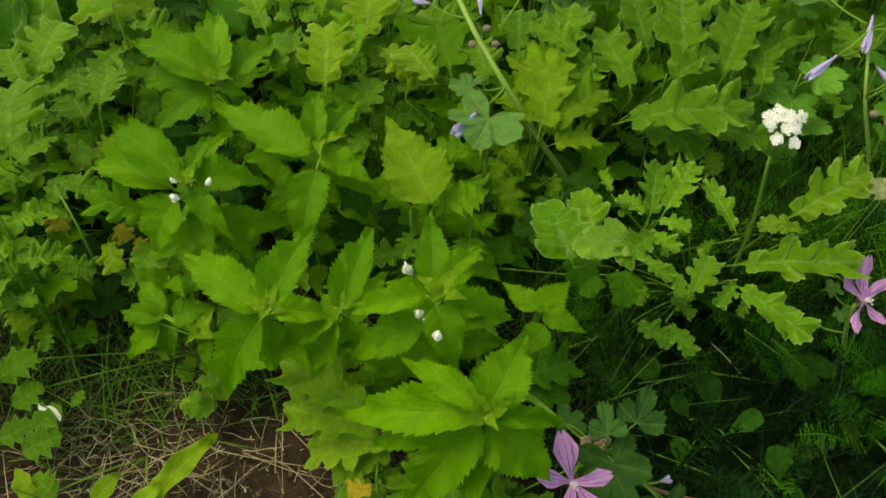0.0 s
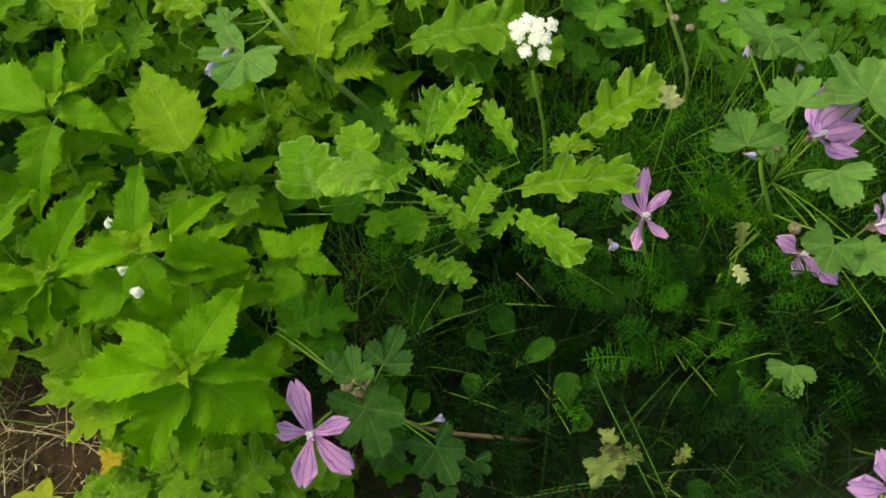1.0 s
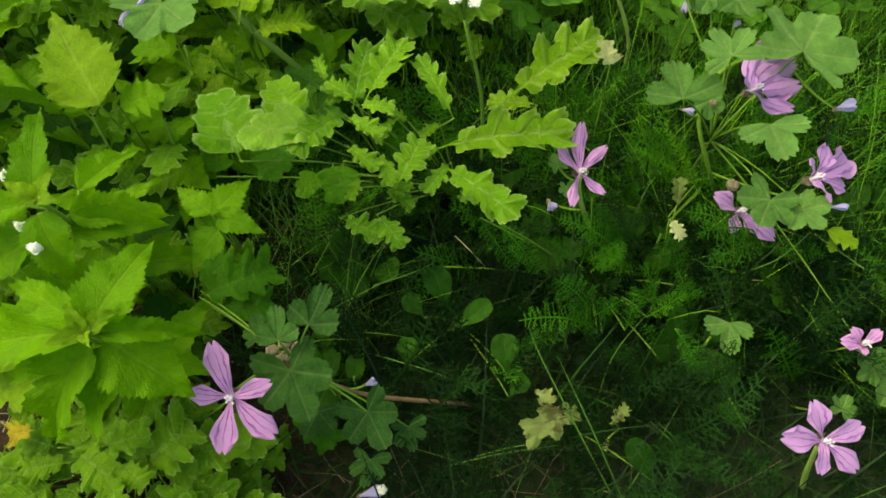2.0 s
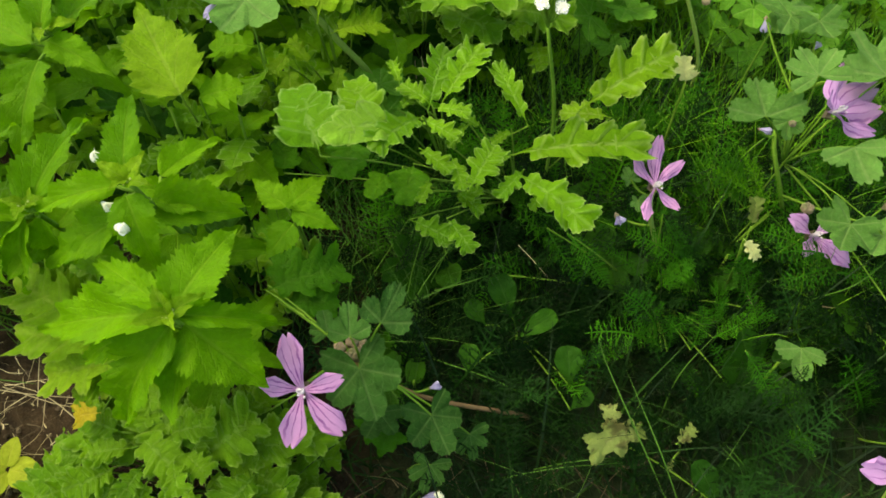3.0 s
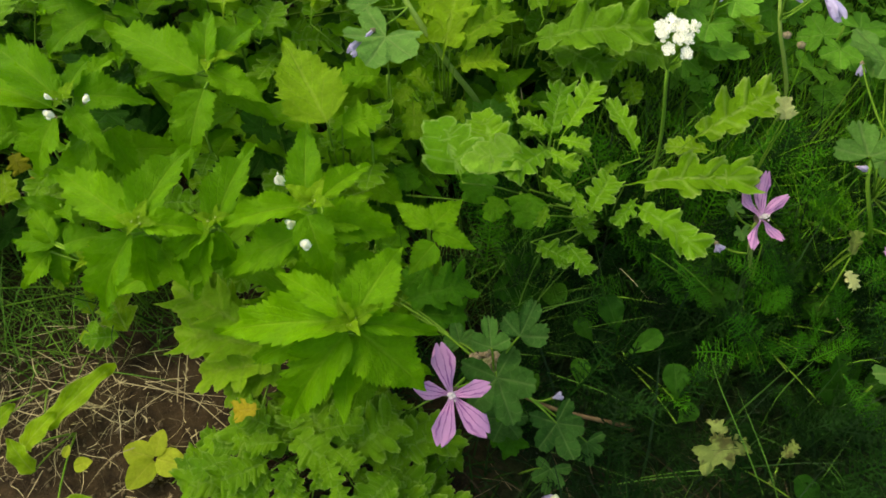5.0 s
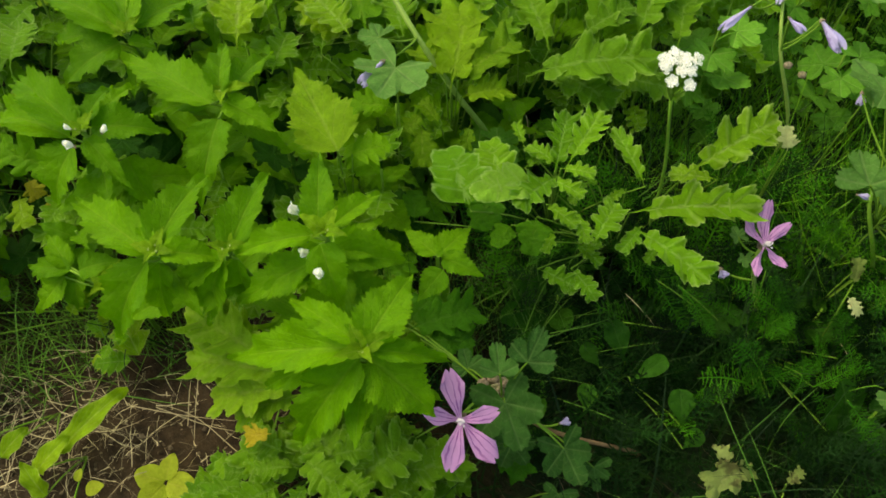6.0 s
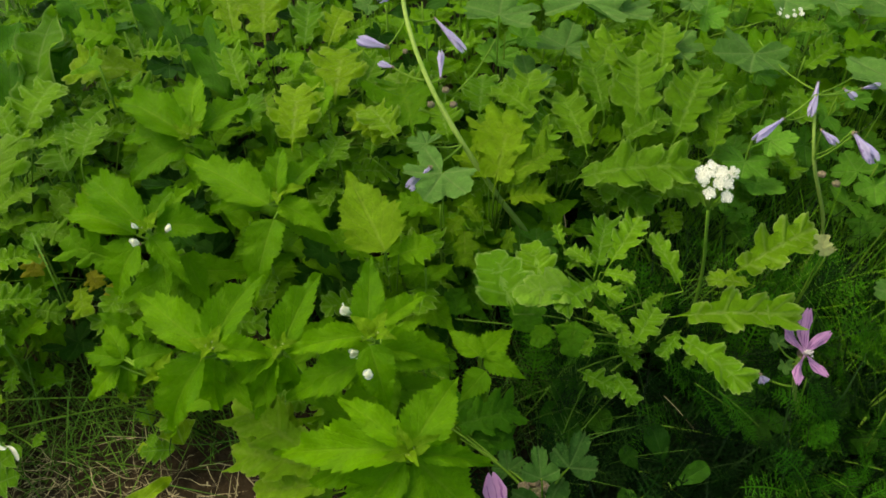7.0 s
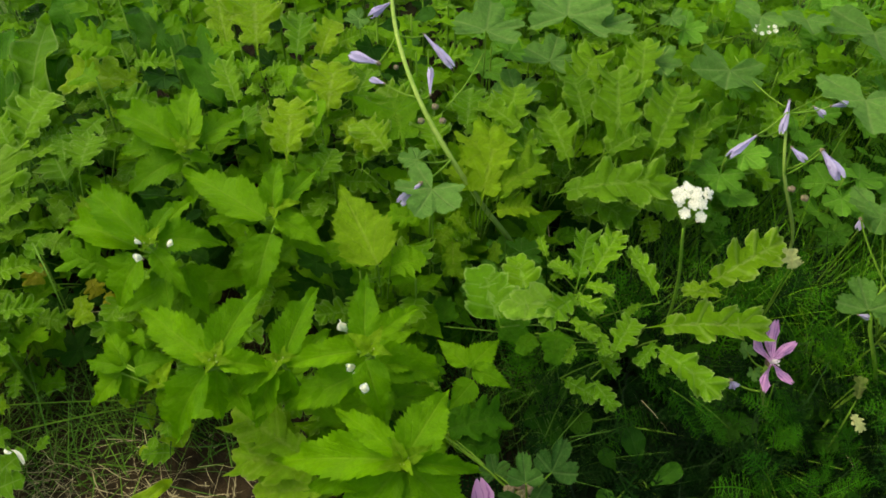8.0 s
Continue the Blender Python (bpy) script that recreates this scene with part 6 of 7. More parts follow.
stalks(p, [
    (curve((-0.324, 0.433, 0.140), (-0.303, 0.396, 0.020), -0.006), 0.0007, 0.0009),
    (curve((-0.349, 0.429, 0.165), (-0.439, 0.564, 0), 0.004), 0.0006, 0.0009),
    (curve((-0.345, 0.425, 0.165), (-0.439, 0.564, 0), 0.004), 0.0006, 0.0009),
    (curve((-0.355, 0.427, 0.160), (-0.439, 0.564, 0), 0.004), 0.0006, 0.0009),
    (curve((-0.342, 0.418, 0.150), (-0.439, 0.564, 0), 0.004), 0.0006, 0.0009),
    (curve((-0.366, 0.529, 0.170), (-0.439, 0.564, 0), 0.004), 0.0006, 0.0009),
])
stalks(p, [
    (curve((-0.368, 0.520, 0.170), (-0.439, 0.564, 0), 0.004), 0.0006, 0.0009),
    (curve((-0.359, 0.525, 0.160), (-0.439, 0.564, 0), 0.004), 0.0006, 0.0009),
    (curve((-0.346, 0.360, 0.110), (-0.439, 0.564, 0), 0.004), 0.0006, 0.0009),
    (curve((-0.314, 0.374, 0.100), (-0.439, 0.564, 0), 0.004), 0.0006, 0.0009),
])

p = plant("hogweed", "light green low leaves by the grass tuft", "weed", -0.360, 0.316, "yellowing weeds")
leaf(p, "cut", (-0.350, 0.288, 0.060), (-0.323, 0.306, 0.070), 1.2)
leaf(p, "cut", (-0.337, 0.269, 0.050), (-0.315, 0.285, 0.055), 1.2)
leaf(p, "cut", (-0.318, 0.254, 0.040), (-0.297, 0.269, 0.050), 1.2)
leaf(p, "cut", (-0.323, 0.237, 0.035), (-0.294, 0.250, 0.040), 1.2)
leaf(p, "cut", (-0.345, 0.247, 0.035), (-0.320, 0.259, 0.040), 1.2)
leaf(p, "cut", (-0.291, 0.207, 0.020), (-0.310, 0.221, 0.030), 1.2)
leaf(p, "cut", (-0.290, 0.272, 0.045), (-0.284, 0.284, 0.050), 1)
stalks(p, [
    (curve((-0.350, 0.288, 0.060), (-0.360, 0.316, 0), 0.004), 0.0006, 0.0009),
    (curve((-0.337, 0.269, 0.050), (-0.360, 0.316, 0), 0.004), 0.0006, 0.0009),
    (curve((-0.318, 0.254, 0.040), (-0.360, 0.316, 0), 0.004), 0.0006, 0.0009),
    (curve((-0.323, 0.237, 0.035), (-0.360, 0.316, 0), 0.004), 0.0006, 0.0009),
    (curve((-0.345, 0.247, 0.035), (-0.360, 0.316, 0), 0.004), 0.0006, 0.0009),
    (curve((-0.291, 0.207, 0.020), (-0.360, 0.316, 0), 0.004), 0.0006, 0.0009),
])
stalks(p, [
    (curve((-0.290, 0.272, 0.045), (-0.360, 0.316, 0), 0.004), 0.0006, 0.0009),
])

long_blade([(-0.316, 0.419, 0.150), (-0.295, 0.392, 0.140), (-0.287, 0.378, 0.110), (-0.296, 0.384, 0.060)], 0.0009, "pale arching stalk over the yellowing leaves", "grass_olive", "dry_stalk")

p = plant("dry_scrap", "curled white dry scrap lying on the grass", "leaf", -0.315, 0.272, "withered leaves")
leaf(p, "white_petal", (-0.312, 0.268, 0.056), (-0.303, 0.263, 0.058), 0.5, 30)
leaf(p, "white_petal", (-0.305, 0.265, 0.058), (-0.290, 0.253, 0.056), 0.26, -35)
petioles(p, (-0.315, 0.285, 0))

p = plant("fallen_flower", "fallen furled white mallow flower on the soil", "flower", 0.159, 0.193)
furled(p, (0.147, 0.144, 0.030), (0.162, 0.145, 0.034), 0.0032, "faded violet furled flower")
bm = bmesh.new()
for turn in range(5):
    ball(bm, Vector((0.162, 0.145, 0.034)) + Vector((0.0016 * math.cos(turn * 1.26), 0.0016 * math.sin(turn * 1.26), 0.001)), 0.0022)
part("cap", bm, MATS["hood"], p, "white crumpled tip")
stalks(p, [(curve((0.147, 0.144, 0.030), (0.150, 0.157, 0), 0.002), 0.0006, 0.0009)])

p = plant("yarrow", "broad fern-like fronds standing over the grass", "yarrow", 0.427, 0.428, "feathery tufts")
leaf(p, "frond", (0.409, 0.353, 0.070), (0.363, 0.359, 0.125), 2.2)
leaf(p, "frond", (0.403, 0.349, 0.080), (0.376, 0.356, 0.130), 2.2)
leaf(p, "frond", (0.411, 0.353, 0.070), (0.391, 0.354, 0.120), 2)
leaf(p, "frond", (0.419, 0.355, 0.060), (0.377, 0.352, 0.100), 2)
stalks(p, [
    (curve((0.409, 0.353, 0.070), (0.427, 0.428, 0), 0.004), 0.0006, 0.0009),
    (curve((0.403, 0.349, 0.080), (0.427, 0.428, 0), 0.004), 0.0006, 0.0009),
    (curve((0.411, 0.353, 0.070), (0.427, 0.428, 0), 0.004), 0.0006, 0.0009),
    (curve((0.419, 0.355, 0.060), (0.427, 0.428, 0), 0.004), 0.0006, 0.0009),
])

p = plant("yarrow", "feathery fronds spreading under the mallow", "yarrow", 0.495, 0.371, "feathery tufts")
leaf(p, "frond", (0.447, 0.284, 0.090), (0.398, 0.279, 0.100), 1.7)
leaf(p, "frond", (0.458, 0.282, 0.080), (0.410, 0.267, 0.080), 1.7)
leaf(p, "frond", (0.447, 0.288, 0.080), (0.398, 0.300, 0.100), 1.6)
leaf(p, "frond", (0.462, 0.283, 0.070), (0.498, 0.263, 0.080), 1.6)
stalks(p, [
    (curve((0.447, 0.284, 0.090), (0.495, 0.371, 0), 0.004), 0.0006, 0.0009),
    (curve((0.458, 0.282, 0.080), (0.495, 0.371, 0), 0.004), 0.0006, 0.0009),
    (curve((0.447, 0.288, 0.080), (0.495, 0.371, 0), 0.004), 0.0006, 0.0009),
    (curve((0.462, 0.283, 0.070), (0.495, 0.371, 0), 0.004), 0.0006, 0.0009),
])

p = plant("yarrow", "feathery fronds among dark dock leaves", "yarrow", 0.343, 0.311, "feathery tufts")
leaf(p, "frond", (0.322, 0.241, 0.050), (0.294, 0.260, 0.090), 1.7)
leaf(p, "frond", (0.319, 0.243, 0.050), (0.265, 0.235, 0.080), 1.5)
leaf(p, "frond", (0.324, 0.244, 0.060), (0.339, 0.239, 0.090), 1.5)
leaf(p, "frond", (0.261, 0.305, 0.100), (0.288, 0.275, 0.075), 1.4)
leaf(p, "frond", (0.252, 0.326, 0.080), (0.276, 0.288, 0.060), 1.4)
leaf(p, "frond", (0.350, 0.296, 0.070), (0.306, 0.312, 0.090), 1.5)
leaf(p, "frond", (0.333, 0.319, 0.100), (0.354, 0.296, 0.070), 1.2)
leaf(p, "frond", (0.393, 0.269, 0.050), (0.378, 0.291, 0.090), 1.6)
leaf(p, "frond", (0.402, 0.245, 0.040), (0.386, 0.264, 0.080), 1.5)
leaf(p, "frond", (0.367, 0.284, 0.050), (0.327, 0.286, 0.070), 1.6)
leaf(p, "frond", (0.218, 0.299, 0.060), (0.195, 0.271, 0.050), 1.5)
leaf(p, "frond", (0.370, 0.209, 0.040), (0.352, 0.229, 0.070), 1.5)
stalks(p, [
    (curve((0.322, 0.241, 0.050), (0.343, 0.311, 0), 0.004), 0.0006, 0.0009),
    (curve((0.319, 0.243, 0.050), (0.343, 0.311, 0), 0.004), 0.0006, 0.0009),
    (curve((0.324, 0.244, 0.060), (0.343, 0.311, 0), 0.004), 0.0006, 0.0009),
    (curve((0.261, 0.305, 0.100), (0.343, 0.311, 0), 0.004), 0.0006, 0.0009),
    (curve((0.252, 0.326, 0.080), (0.343, 0.311, 0), 0.004), 0.0006, 0.0009),
    (curve((0.350, 0.296, 0.070), (0.343, 0.311, 0), 0.004), 0.0006, 0.0009),
])
stalks(p, [
    (curve((0.333, 0.319, 0.100), (0.343, 0.311, 0), 0.004), 0.0006, 0.0009),
    (curve((0.393, 0.269, 0.050), (0.343, 0.311, 0), 0.004), 0.0006, 0.0009),
    (curve((0.402, 0.245, 0.040), (0.343, 0.311, 0), 0.004), 0.0006, 0.0009),
    (curve((0.367, 0.284, 0.050), (0.343, 0.311, 0), 0.004), 0.0006, 0.0009),
    (curve((0.218, 0.299, 0.060), (0.343, 0.311, 0), 0.004), 0.0006, 0.0009),
    (curve((0.370, 0.209, 0.040), (0.343, 0.311, 0), 0.004), 0.0006, 0.0009),
])

p = plant("yarrow", "bright comb-leaved shoot beside the pink flower", "weed", 0.395, 0.330)
leaf(p, "curly_green", (0.423, 0.331, 0.080), (0.393, 0.362, 0.125), 0.75)
leaf(p, "curly_green", (0.421, 0.336, 0.085), (0.367, 0.351, 0.118), 0.7)
leaf(p, "curly_green", (0.427, 0.336, 0.080), (0.421, 0.345, 0.110), 0.7)
petioles(p, (0.395, 0.330, 0))

p = plant("sow_thistle", "narrow dark saw-edged leaf hanging in the grass", "weed", 0.426, 0.262)
leaf(p, "frond", (0.372, 0.219, 0.075), (0.387, 0.182, 0.060), 1.4)
leaf(p, "frond", (0.407, 0.154, 0.050), (0.390, 0.170, 0.055), 1.4)
petioles(p, (0.410, 0.240, 0))

p = plant("yellowed_leaf", "bright yellow dying leaf under the mallow", "leaf", 0.556, 0.308, "withered leaves")
leaf(p, "yellow_cut", (0.486, 0.265, 0.110), (0.504, 0.252, 0.105), 0.9)
leaf(p, "yellow_cut", (0.494, 0.264, 0.100), (0.487, 0.253, 0.100), 0.9)
stalks(p, [
    (curve((0.486, 0.265, 0.110), (0.556, 0.308, 0), 0.004), 0.0006, 0.0009),
    (curve((0.494, 0.264, 0.100), (0.556, 0.308, 0), 0.004), 0.0006, 0.0009),
])

p = plant("ragwort", "lobed leaves in the shade below the tall nettle", "ragwort", 0.018, 0.367, "lobed weeds")
leaf(p, "crinkle", (0.039, 0.294, 0.070), (0.087, 0.301, 0.085), 1)
leaf(p, "crinkle", (0.030, 0.306, 0.060), (0.045, 0.330, 0.075), 1.1)
leaf(p, "crinkle", (0.036, 0.301, 0.050), (0.078, 0.286, 0.060), 1.1)
leaf(p, "crinkle", (0.032, 0.297, 0.050), (0.052, 0.265, 0.050), 1.1)
leaf(p, "crinkle", (0.025, 0.311, 0.060), (0.016, 0.342, 0.070), 1.1)
leaf(p, "crinkle", (0.019, 0.303, 0.050), (0.003, 0.319, 0.060), 1.1)
stalks(p, [
    (curve((0.039, 0.294, 0.070), (0.018, 0.367, 0), 0.004), 0.0006, 0.0009),
    (curve((0.030, 0.306, 0.060), (0.018, 0.367, 0), 0.004), 0.0006, 0.0009),
    (curve((0.036, 0.301, 0.050), (0.018, 0.367, 0), 0.004), 0.0006, 0.0009),
    (curve((0.032, 0.297, 0.050), (0.018, 0.367, 0), 0.004), 0.0006, 0.0009),
    (curve((0.025, 0.311, 0.060), (0.018, 0.367, 0), 0.004), 0.0006, 0.0009),
    (curve((0.019, 0.303, 0.050), (0.018, 0.367, 0), 0.004), 0.0006, 0.0009),
])

p = plant("yarrow", "bright feathery fronds by the half-open mallow flower", "yarrow", 0.346, 0.303, "feathery tufts")
leaf(p, "frond", (0.325, 0.235, 0.050), (0.301, 0.245, 0.080), 1.6)
leaf(p, "frond", (0.329, 0.235, 0.050), (0.326, 0.249, 0.080), 1.6)
leaf(p, "frond", (0.323, 0.288, 0.060), (0.333, 0.301, 0.090), 1.5)
leaf(p, "frond", (0.330, 0.282, 0.060), (0.355, 0.293, 0.080), 1.5)
leaf(p, "frond", (0.320, 0.293, 0.060), (0.291, 0.304, 0.080), 1.5)
leaf(p, "frond", (0.360, 0.254, 0.050), (0.375, 0.265, 0.070), 1.5)
leaf(p, "frond", (0.365, 0.244, 0.050), (0.391, 0.250, 0.070), 1.5)
leaf(p, "frond", (0.346, 0.235, 0.050), (0.354, 0.257, 0.075), 1.5)
stalks(p, [
    (curve((0.325, 0.235, 0.050), (0.346, 0.303, 0), 0.004), 0.0006, 0.0009),
    (curve((0.329, 0.235, 0.050), (0.346, 0.303, 0), 0.004), 0.0006, 0.0009),
    (curve((0.323, 0.288, 0.060), (0.346, 0.303, 0), 0.004), 0.0006, 0.0009),
    (curve((0.330, 0.282, 0.060), (0.346, 0.303, 0), 0.004), 0.0006, 0.0009),
    (curve((0.320, 0.293, 0.060), (0.346, 0.303, 0), 0.004), 0.0006, 0.0009),
    (curve((0.360, 0.254, 0.050), (0.346, 0.303, 0), 0.004), 0.0006, 0.0009),
])
stalks(p, [
    (curve((0.365, 0.244, 0.050), (0.346, 0.303, 0), 0.004), 0.0006, 0.0009),
    (curve((0.346, 0.235, 0.050), (0.346, 0.303, 0), 0.004), 0.0006, 0.0009),
])

# ---- single blades and stalks ----
long_blade([(0.312, 0.127, 0.030), (0.290, 0.159, 0.070), (0.270, 0.199, 0.100), (0.265, 0.215, 0.110)])
long_blade([(0.320, 0.194, 0.020), (0.330, 0.212, 0.060), (0.357, 0.231, 0.090)])
long_blade([(0.129, 0.274, 0.050), (0.163, 0.278, 0.070), (0.193, 0.285, 0.080)])
long_blade([(0.322, 0.121, 0.020), (0.301, 0.149, 0.070), (0.281, 0.197, 0.100)])
long_blade([(0.228, 0.165, 0.020), (0.247, 0.158, 0.050), (0.273, 0.156, 0.060)])
long_blade([(0.372, 0.143, 0.010), (0.359, 0.148, 0.050), (0.342, 0.158, 0.070)])
long_blade([(0.164, 0.236, 0.050), (0.207, 0.211, 0.060), (0.248, 0.194, 0.040)])
long_blade([(0.166, 0.294, 0.050), (0.193, 0.288, 0.070), (0.214, 0.296, 0.070)])
long_blade([(0.255, 0.419, 0.080), (0.272, 0.422, 0.100), (0.288, 0.431, 0.120)])
long_blade([(0.256, 0.412, 0.080), (0.276, 0.419, 0.100), (0.288, 0.420, 0.120)])
long_blade([(-0.125, 0.300, 0.020), (-0.171, 0.288, 0.030), (-0.215, 0.303, 0.050)])
long_blade([(-0.283, 0.280, 0.010), (-0.256, 0.305, 0.060), (-0.238, 0.336, 0.080)])
long_blade([(-0.289, 0.275, 0.010), (-0.296, 0.305, 0.060), (-0.319, 0.352, 0.090)])
long_blade([(-0.265, 0.270, 0.010), (-0.265, 0.294, 0.060), (-0.262, 0.329, 0.090)])
long_blade([(-0.271, 0.285, 0.020), (-0.238, 0.290, 0.040), (-0.209, 0.291, 0.040)])
long_blade([(-0.338, 0.295, 0.030), (-0.300, 0.316, 0.060), (-0.262, 0.326, 0.070)])
long_blade([(-0.253, 0.335, 0.030), (-0.233, 0.351, 0.060), (-0.228, 0.383, 0.090)])
long_blade([(-0.193, 0.262, 0.010), (-0.156, 0.251, 0.020), (-0.127, 0.246, 0.020)])
long_blade([(0.197, 0.159, 0.020), (0.240, 0.158, 0.040), (0.281, 0.156, 0.050)])
long_blade([(0.356, 0.129, 0.010), (0.356, 0.144, 0.050), (0.338, 0.158, 0.070)])
long_blade([(0.497, 0.283, 0.080), (0.511, 0.245, 0.090), (0.534, 0.225, 0.080)])
long_blade([(0.442, 0.267, 0.060), (0.459, 0.260, 0.090), (0.498, 0.284, 0.100)])
long_blade([(0.233, 0.330, 0.055), (0.242, 0.316, 0.055), (0.253, 0.302, 0.050)], 0.0004, "pale dry stalk lying in the grass", "straw", "straw", "straw")
long_blade([(0.397, 0.280, 0.055), (0.398, 0.275, 0.055), (0.399, 0.267, 0.055)], 0.0004, "pale dry stalk lying in the grass", "straw", "straw", "straw")
long_blade([(0.450, 0.267, 0.050), (0.470, 0.262, 0.050), (0.487, 0.248, 0.050)], 0.0004, "pale dry stalk lying in the grass", "straw", "straw", "straw")
long_blade([(0.159, 0.550, 0.060), (0.160, 0.524, 0.050), (0.161, 0.508, 0.040)], 0.0004, "pale dry stalk lying in the grass", "straw", "straw", "straw")
long_blade([(0.165, 0.544, 0.070), (0.169, 0.524, 0.050), (0.174, 0.500, 0.040)], 0.0004, "pale dry stalk lying in the grass", "straw", "straw", "straw")
long_blade([(-0.127, 0.233, 0.010), (-0.128, 0.255, 0.020), (-0.126, 0.266, 0.030)], 0.0004, "pale dry stalk lying in the grass", "straw", "straw", "straw")
long_blade([(-0.181, 0.252, 0.010), (-0.128, 0.241, 0.012), (-0.074, 0.235, 0.012)], 0.0004, "pale dry stalk lying in the grass", "straw", "straw", "straw")
long_blade([(-0.163, 0.154, 0.010), (-0.150, 0.165, 0.012), (-0.144, 0.181, 0.012)], 0.0004, "pale dry stalk lying in the grass", "straw", "straw", "straw")
long_blade([(-0.082, 0.210, 0.010), (-0.123, 0.240, 0.014), (-0.169, 0.256, 0.012)], 0.0004, "pale dry stalk lying in the grass", "straw", "straw", "straw")
long_blade([(-0.119, 0.269, 0.012), (-0.087, 0.240, 0.012), (-0.069, 0.231, 0.012)], 0.0004, "pale dry stalk lying in the grass", "straw", "straw", "straw")
long_blade([(-0.253, 0.279, 0.012), (-0.220, 0.264, 0.012), (-0.201, 0.272, 0.012)], 0.0004, "pale dry stalk lying in the grass", "straw", "straw", "straw")
long_blade([(-0.129, 0.286, 0.010), (-0.123, 0.245, 0.012), (-0.117, 0.212, 0.012)], 0.0004, "pale dry stalk lying in the grass", "straw", "straw", "straw")
long_blade([(-0.156, 0.249, 0.012), (-0.112, 0.233, 0.012), (-0.079, 0.226, 0.012)], 0.0004, "pale dry stalk lying in the grass", "straw", "straw", "straw")
long_blade([(-0.294, 0.413, 0.060), (-0.267, 0.417, 0.060), (-0.236, 0.419, 0.060)], 0.0004, "pale dry stalk lying in the grass", "straw", "straw", "straw")
long_blade([(-0.294, 0.408, 0.050), (-0.267, 0.411, 0.055), (-0.231, 0.417, 0.055)], 0.0004, "pale dry stalk lying in the grass", "straw", "straw", "straw")

# ---- yarrow in flower ----
def floret_mesh():
    verts, faces = [], []
    for k in range(5):
        t = 2 * math.pi * k / 5
        for a, r, h in ((-0.45, 0.35, 0), (0.45, 0.35, 0), (0.5, 0.95, 0.1), (0.0, 0.86, 0.16), (-0.5, 0.95, 0.1)):
            verts.append((r * math.cos(t + a), r * math.sin(t + a), h))
        q = 5 * k
        faces.extend(((q, q + 1, q + 2, q + 3), (q, q + 3, q + 4)))
    mesh = bpy.data.meshes.new("floret")
    k = len(verts)
    for ring, (r, h) in enumerate(((0.42, 0.0), (0.3, 0.16), (0.1, 0.22))):
        verts.extend((r * math.cos(t * math.pi / 4), r * math.sin(t * math.pi / 4), h) for t in range(8))
    for ring in range(2):
        for t in range(8):
            faces.append((k + ring * 8 + t, k + ring * 8 + (t + 1) % 8, k + ring * 8 + 8 + (t + 1) % 8, k + ring * 8 + 8 + t))
    faces.append(tuple(k + 16 + t for t in range(8)))
    mesh.from_pydata(verts, [], faces)
    layer = mesh.uv_layers.new(name="uv")
    for loop in mesh.loops:
        layer.data[loop.index].uv = (0.5, 0.6)
    mesh.materials.append(MATS["white"])
    mesh.materials.append(MATS["yolk"])
    for f in mesh.polygons:
        f.material_index = 1 if f.index >= 10 else 0
    return mesh


p = plant("yarrow", "yarrow with a flat cluster of small white flowers", "yarrow", 0.262, 0.395)
head_at = Vector((0.241, 0.381, 0.250))
floret = floret_mesh()
rays = [(bend([(0.262, 0.395, 0), (0.262, 0.398, 0.12), (0.244, 0.386, 0.215)]), 0.0016, 0.0012)]
clumps = [Vector((math.cos(t * 2.39996), math.sin(t * 2.39996), 0.0)) * 0.0130 * math.sqrt((t + 0.25) / 11) * random.uniform(0.85, 1.2) for t in range(11)]
facing = Matrix.Rotation(radians(28), 4, "X")
for k in range(77):
    clump = clumps[k % 11]
    r, t = 0.0036 * math.sqrt((k // 11 + 0.3) / 7), k * 2.39996
    way = clump + Vector((r * math.cos(t), r * math.sin(t), random.uniform(-0.0015, 0.0015) - 12 * clump.length_squared - 30 * r * r))
    way = facing @ way
    ob = new("floret", floret)
    ob.parent = p
    size = random.uniform(0.0020, 0.0028)
    at = head_at + way
    tilt = facing @ Vector((way.x * 20 + random.uniform(-0.3, 0.3), way.y * 20 + random.uniform(-0.3, 0.3), 1)).to_track_quat("Z", "Y").to_matrix().to_4x4()
    ob.matrix_basis = Matrix.Translation(at - world_place(p)) @ tilt @ Matrix.Rotation(k * 1.3, 4, "Z") @ Matrix.Scale(size, 4)
    if k // 11 in (0, 3):
        rays.append((curve((0.244, 0.386, 0.215 + 0.004 * (k % 3)), at, -0.003, 3), 0.0007, 0.0006))
stalks(p, rays)

p = plant("yarrow", "small sparse cluster of white florets at the back", "yarrow", 0.400, 0.714)
tiny = []
for k in range(9):
    at = Vector((0.400, 0.704, 0.215)) + Vector((0.012 * math.cos(k * 2.4), 0.010 * math.sin(k * 2.4), 0.002 * (k % 3)))
    ob = new("floret", floret)
    ob.parent = p
    ob.matrix_basis = Matrix.Translation(at - world_place(p)) @ facing @ Matrix.Rotation(k * 1.3, 4, "Z") @ Matrix.Scale(0.0028, 4)
    tiny.append((curve((0.400, 0.704, 0.19), at, -0.002, 3), 0.0006, 0.0006))
tiny.append((bend([(0.400, 0.714, 0), (0.404, 0.710, 0.1), (0.400, 0.704, 0.19)]), 0.0015, 0.001))
stalks(p, tiny)

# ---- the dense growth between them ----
# under-layer copies with the shade put into their leaf colour
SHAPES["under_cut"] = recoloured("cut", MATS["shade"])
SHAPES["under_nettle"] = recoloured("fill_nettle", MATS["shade"])


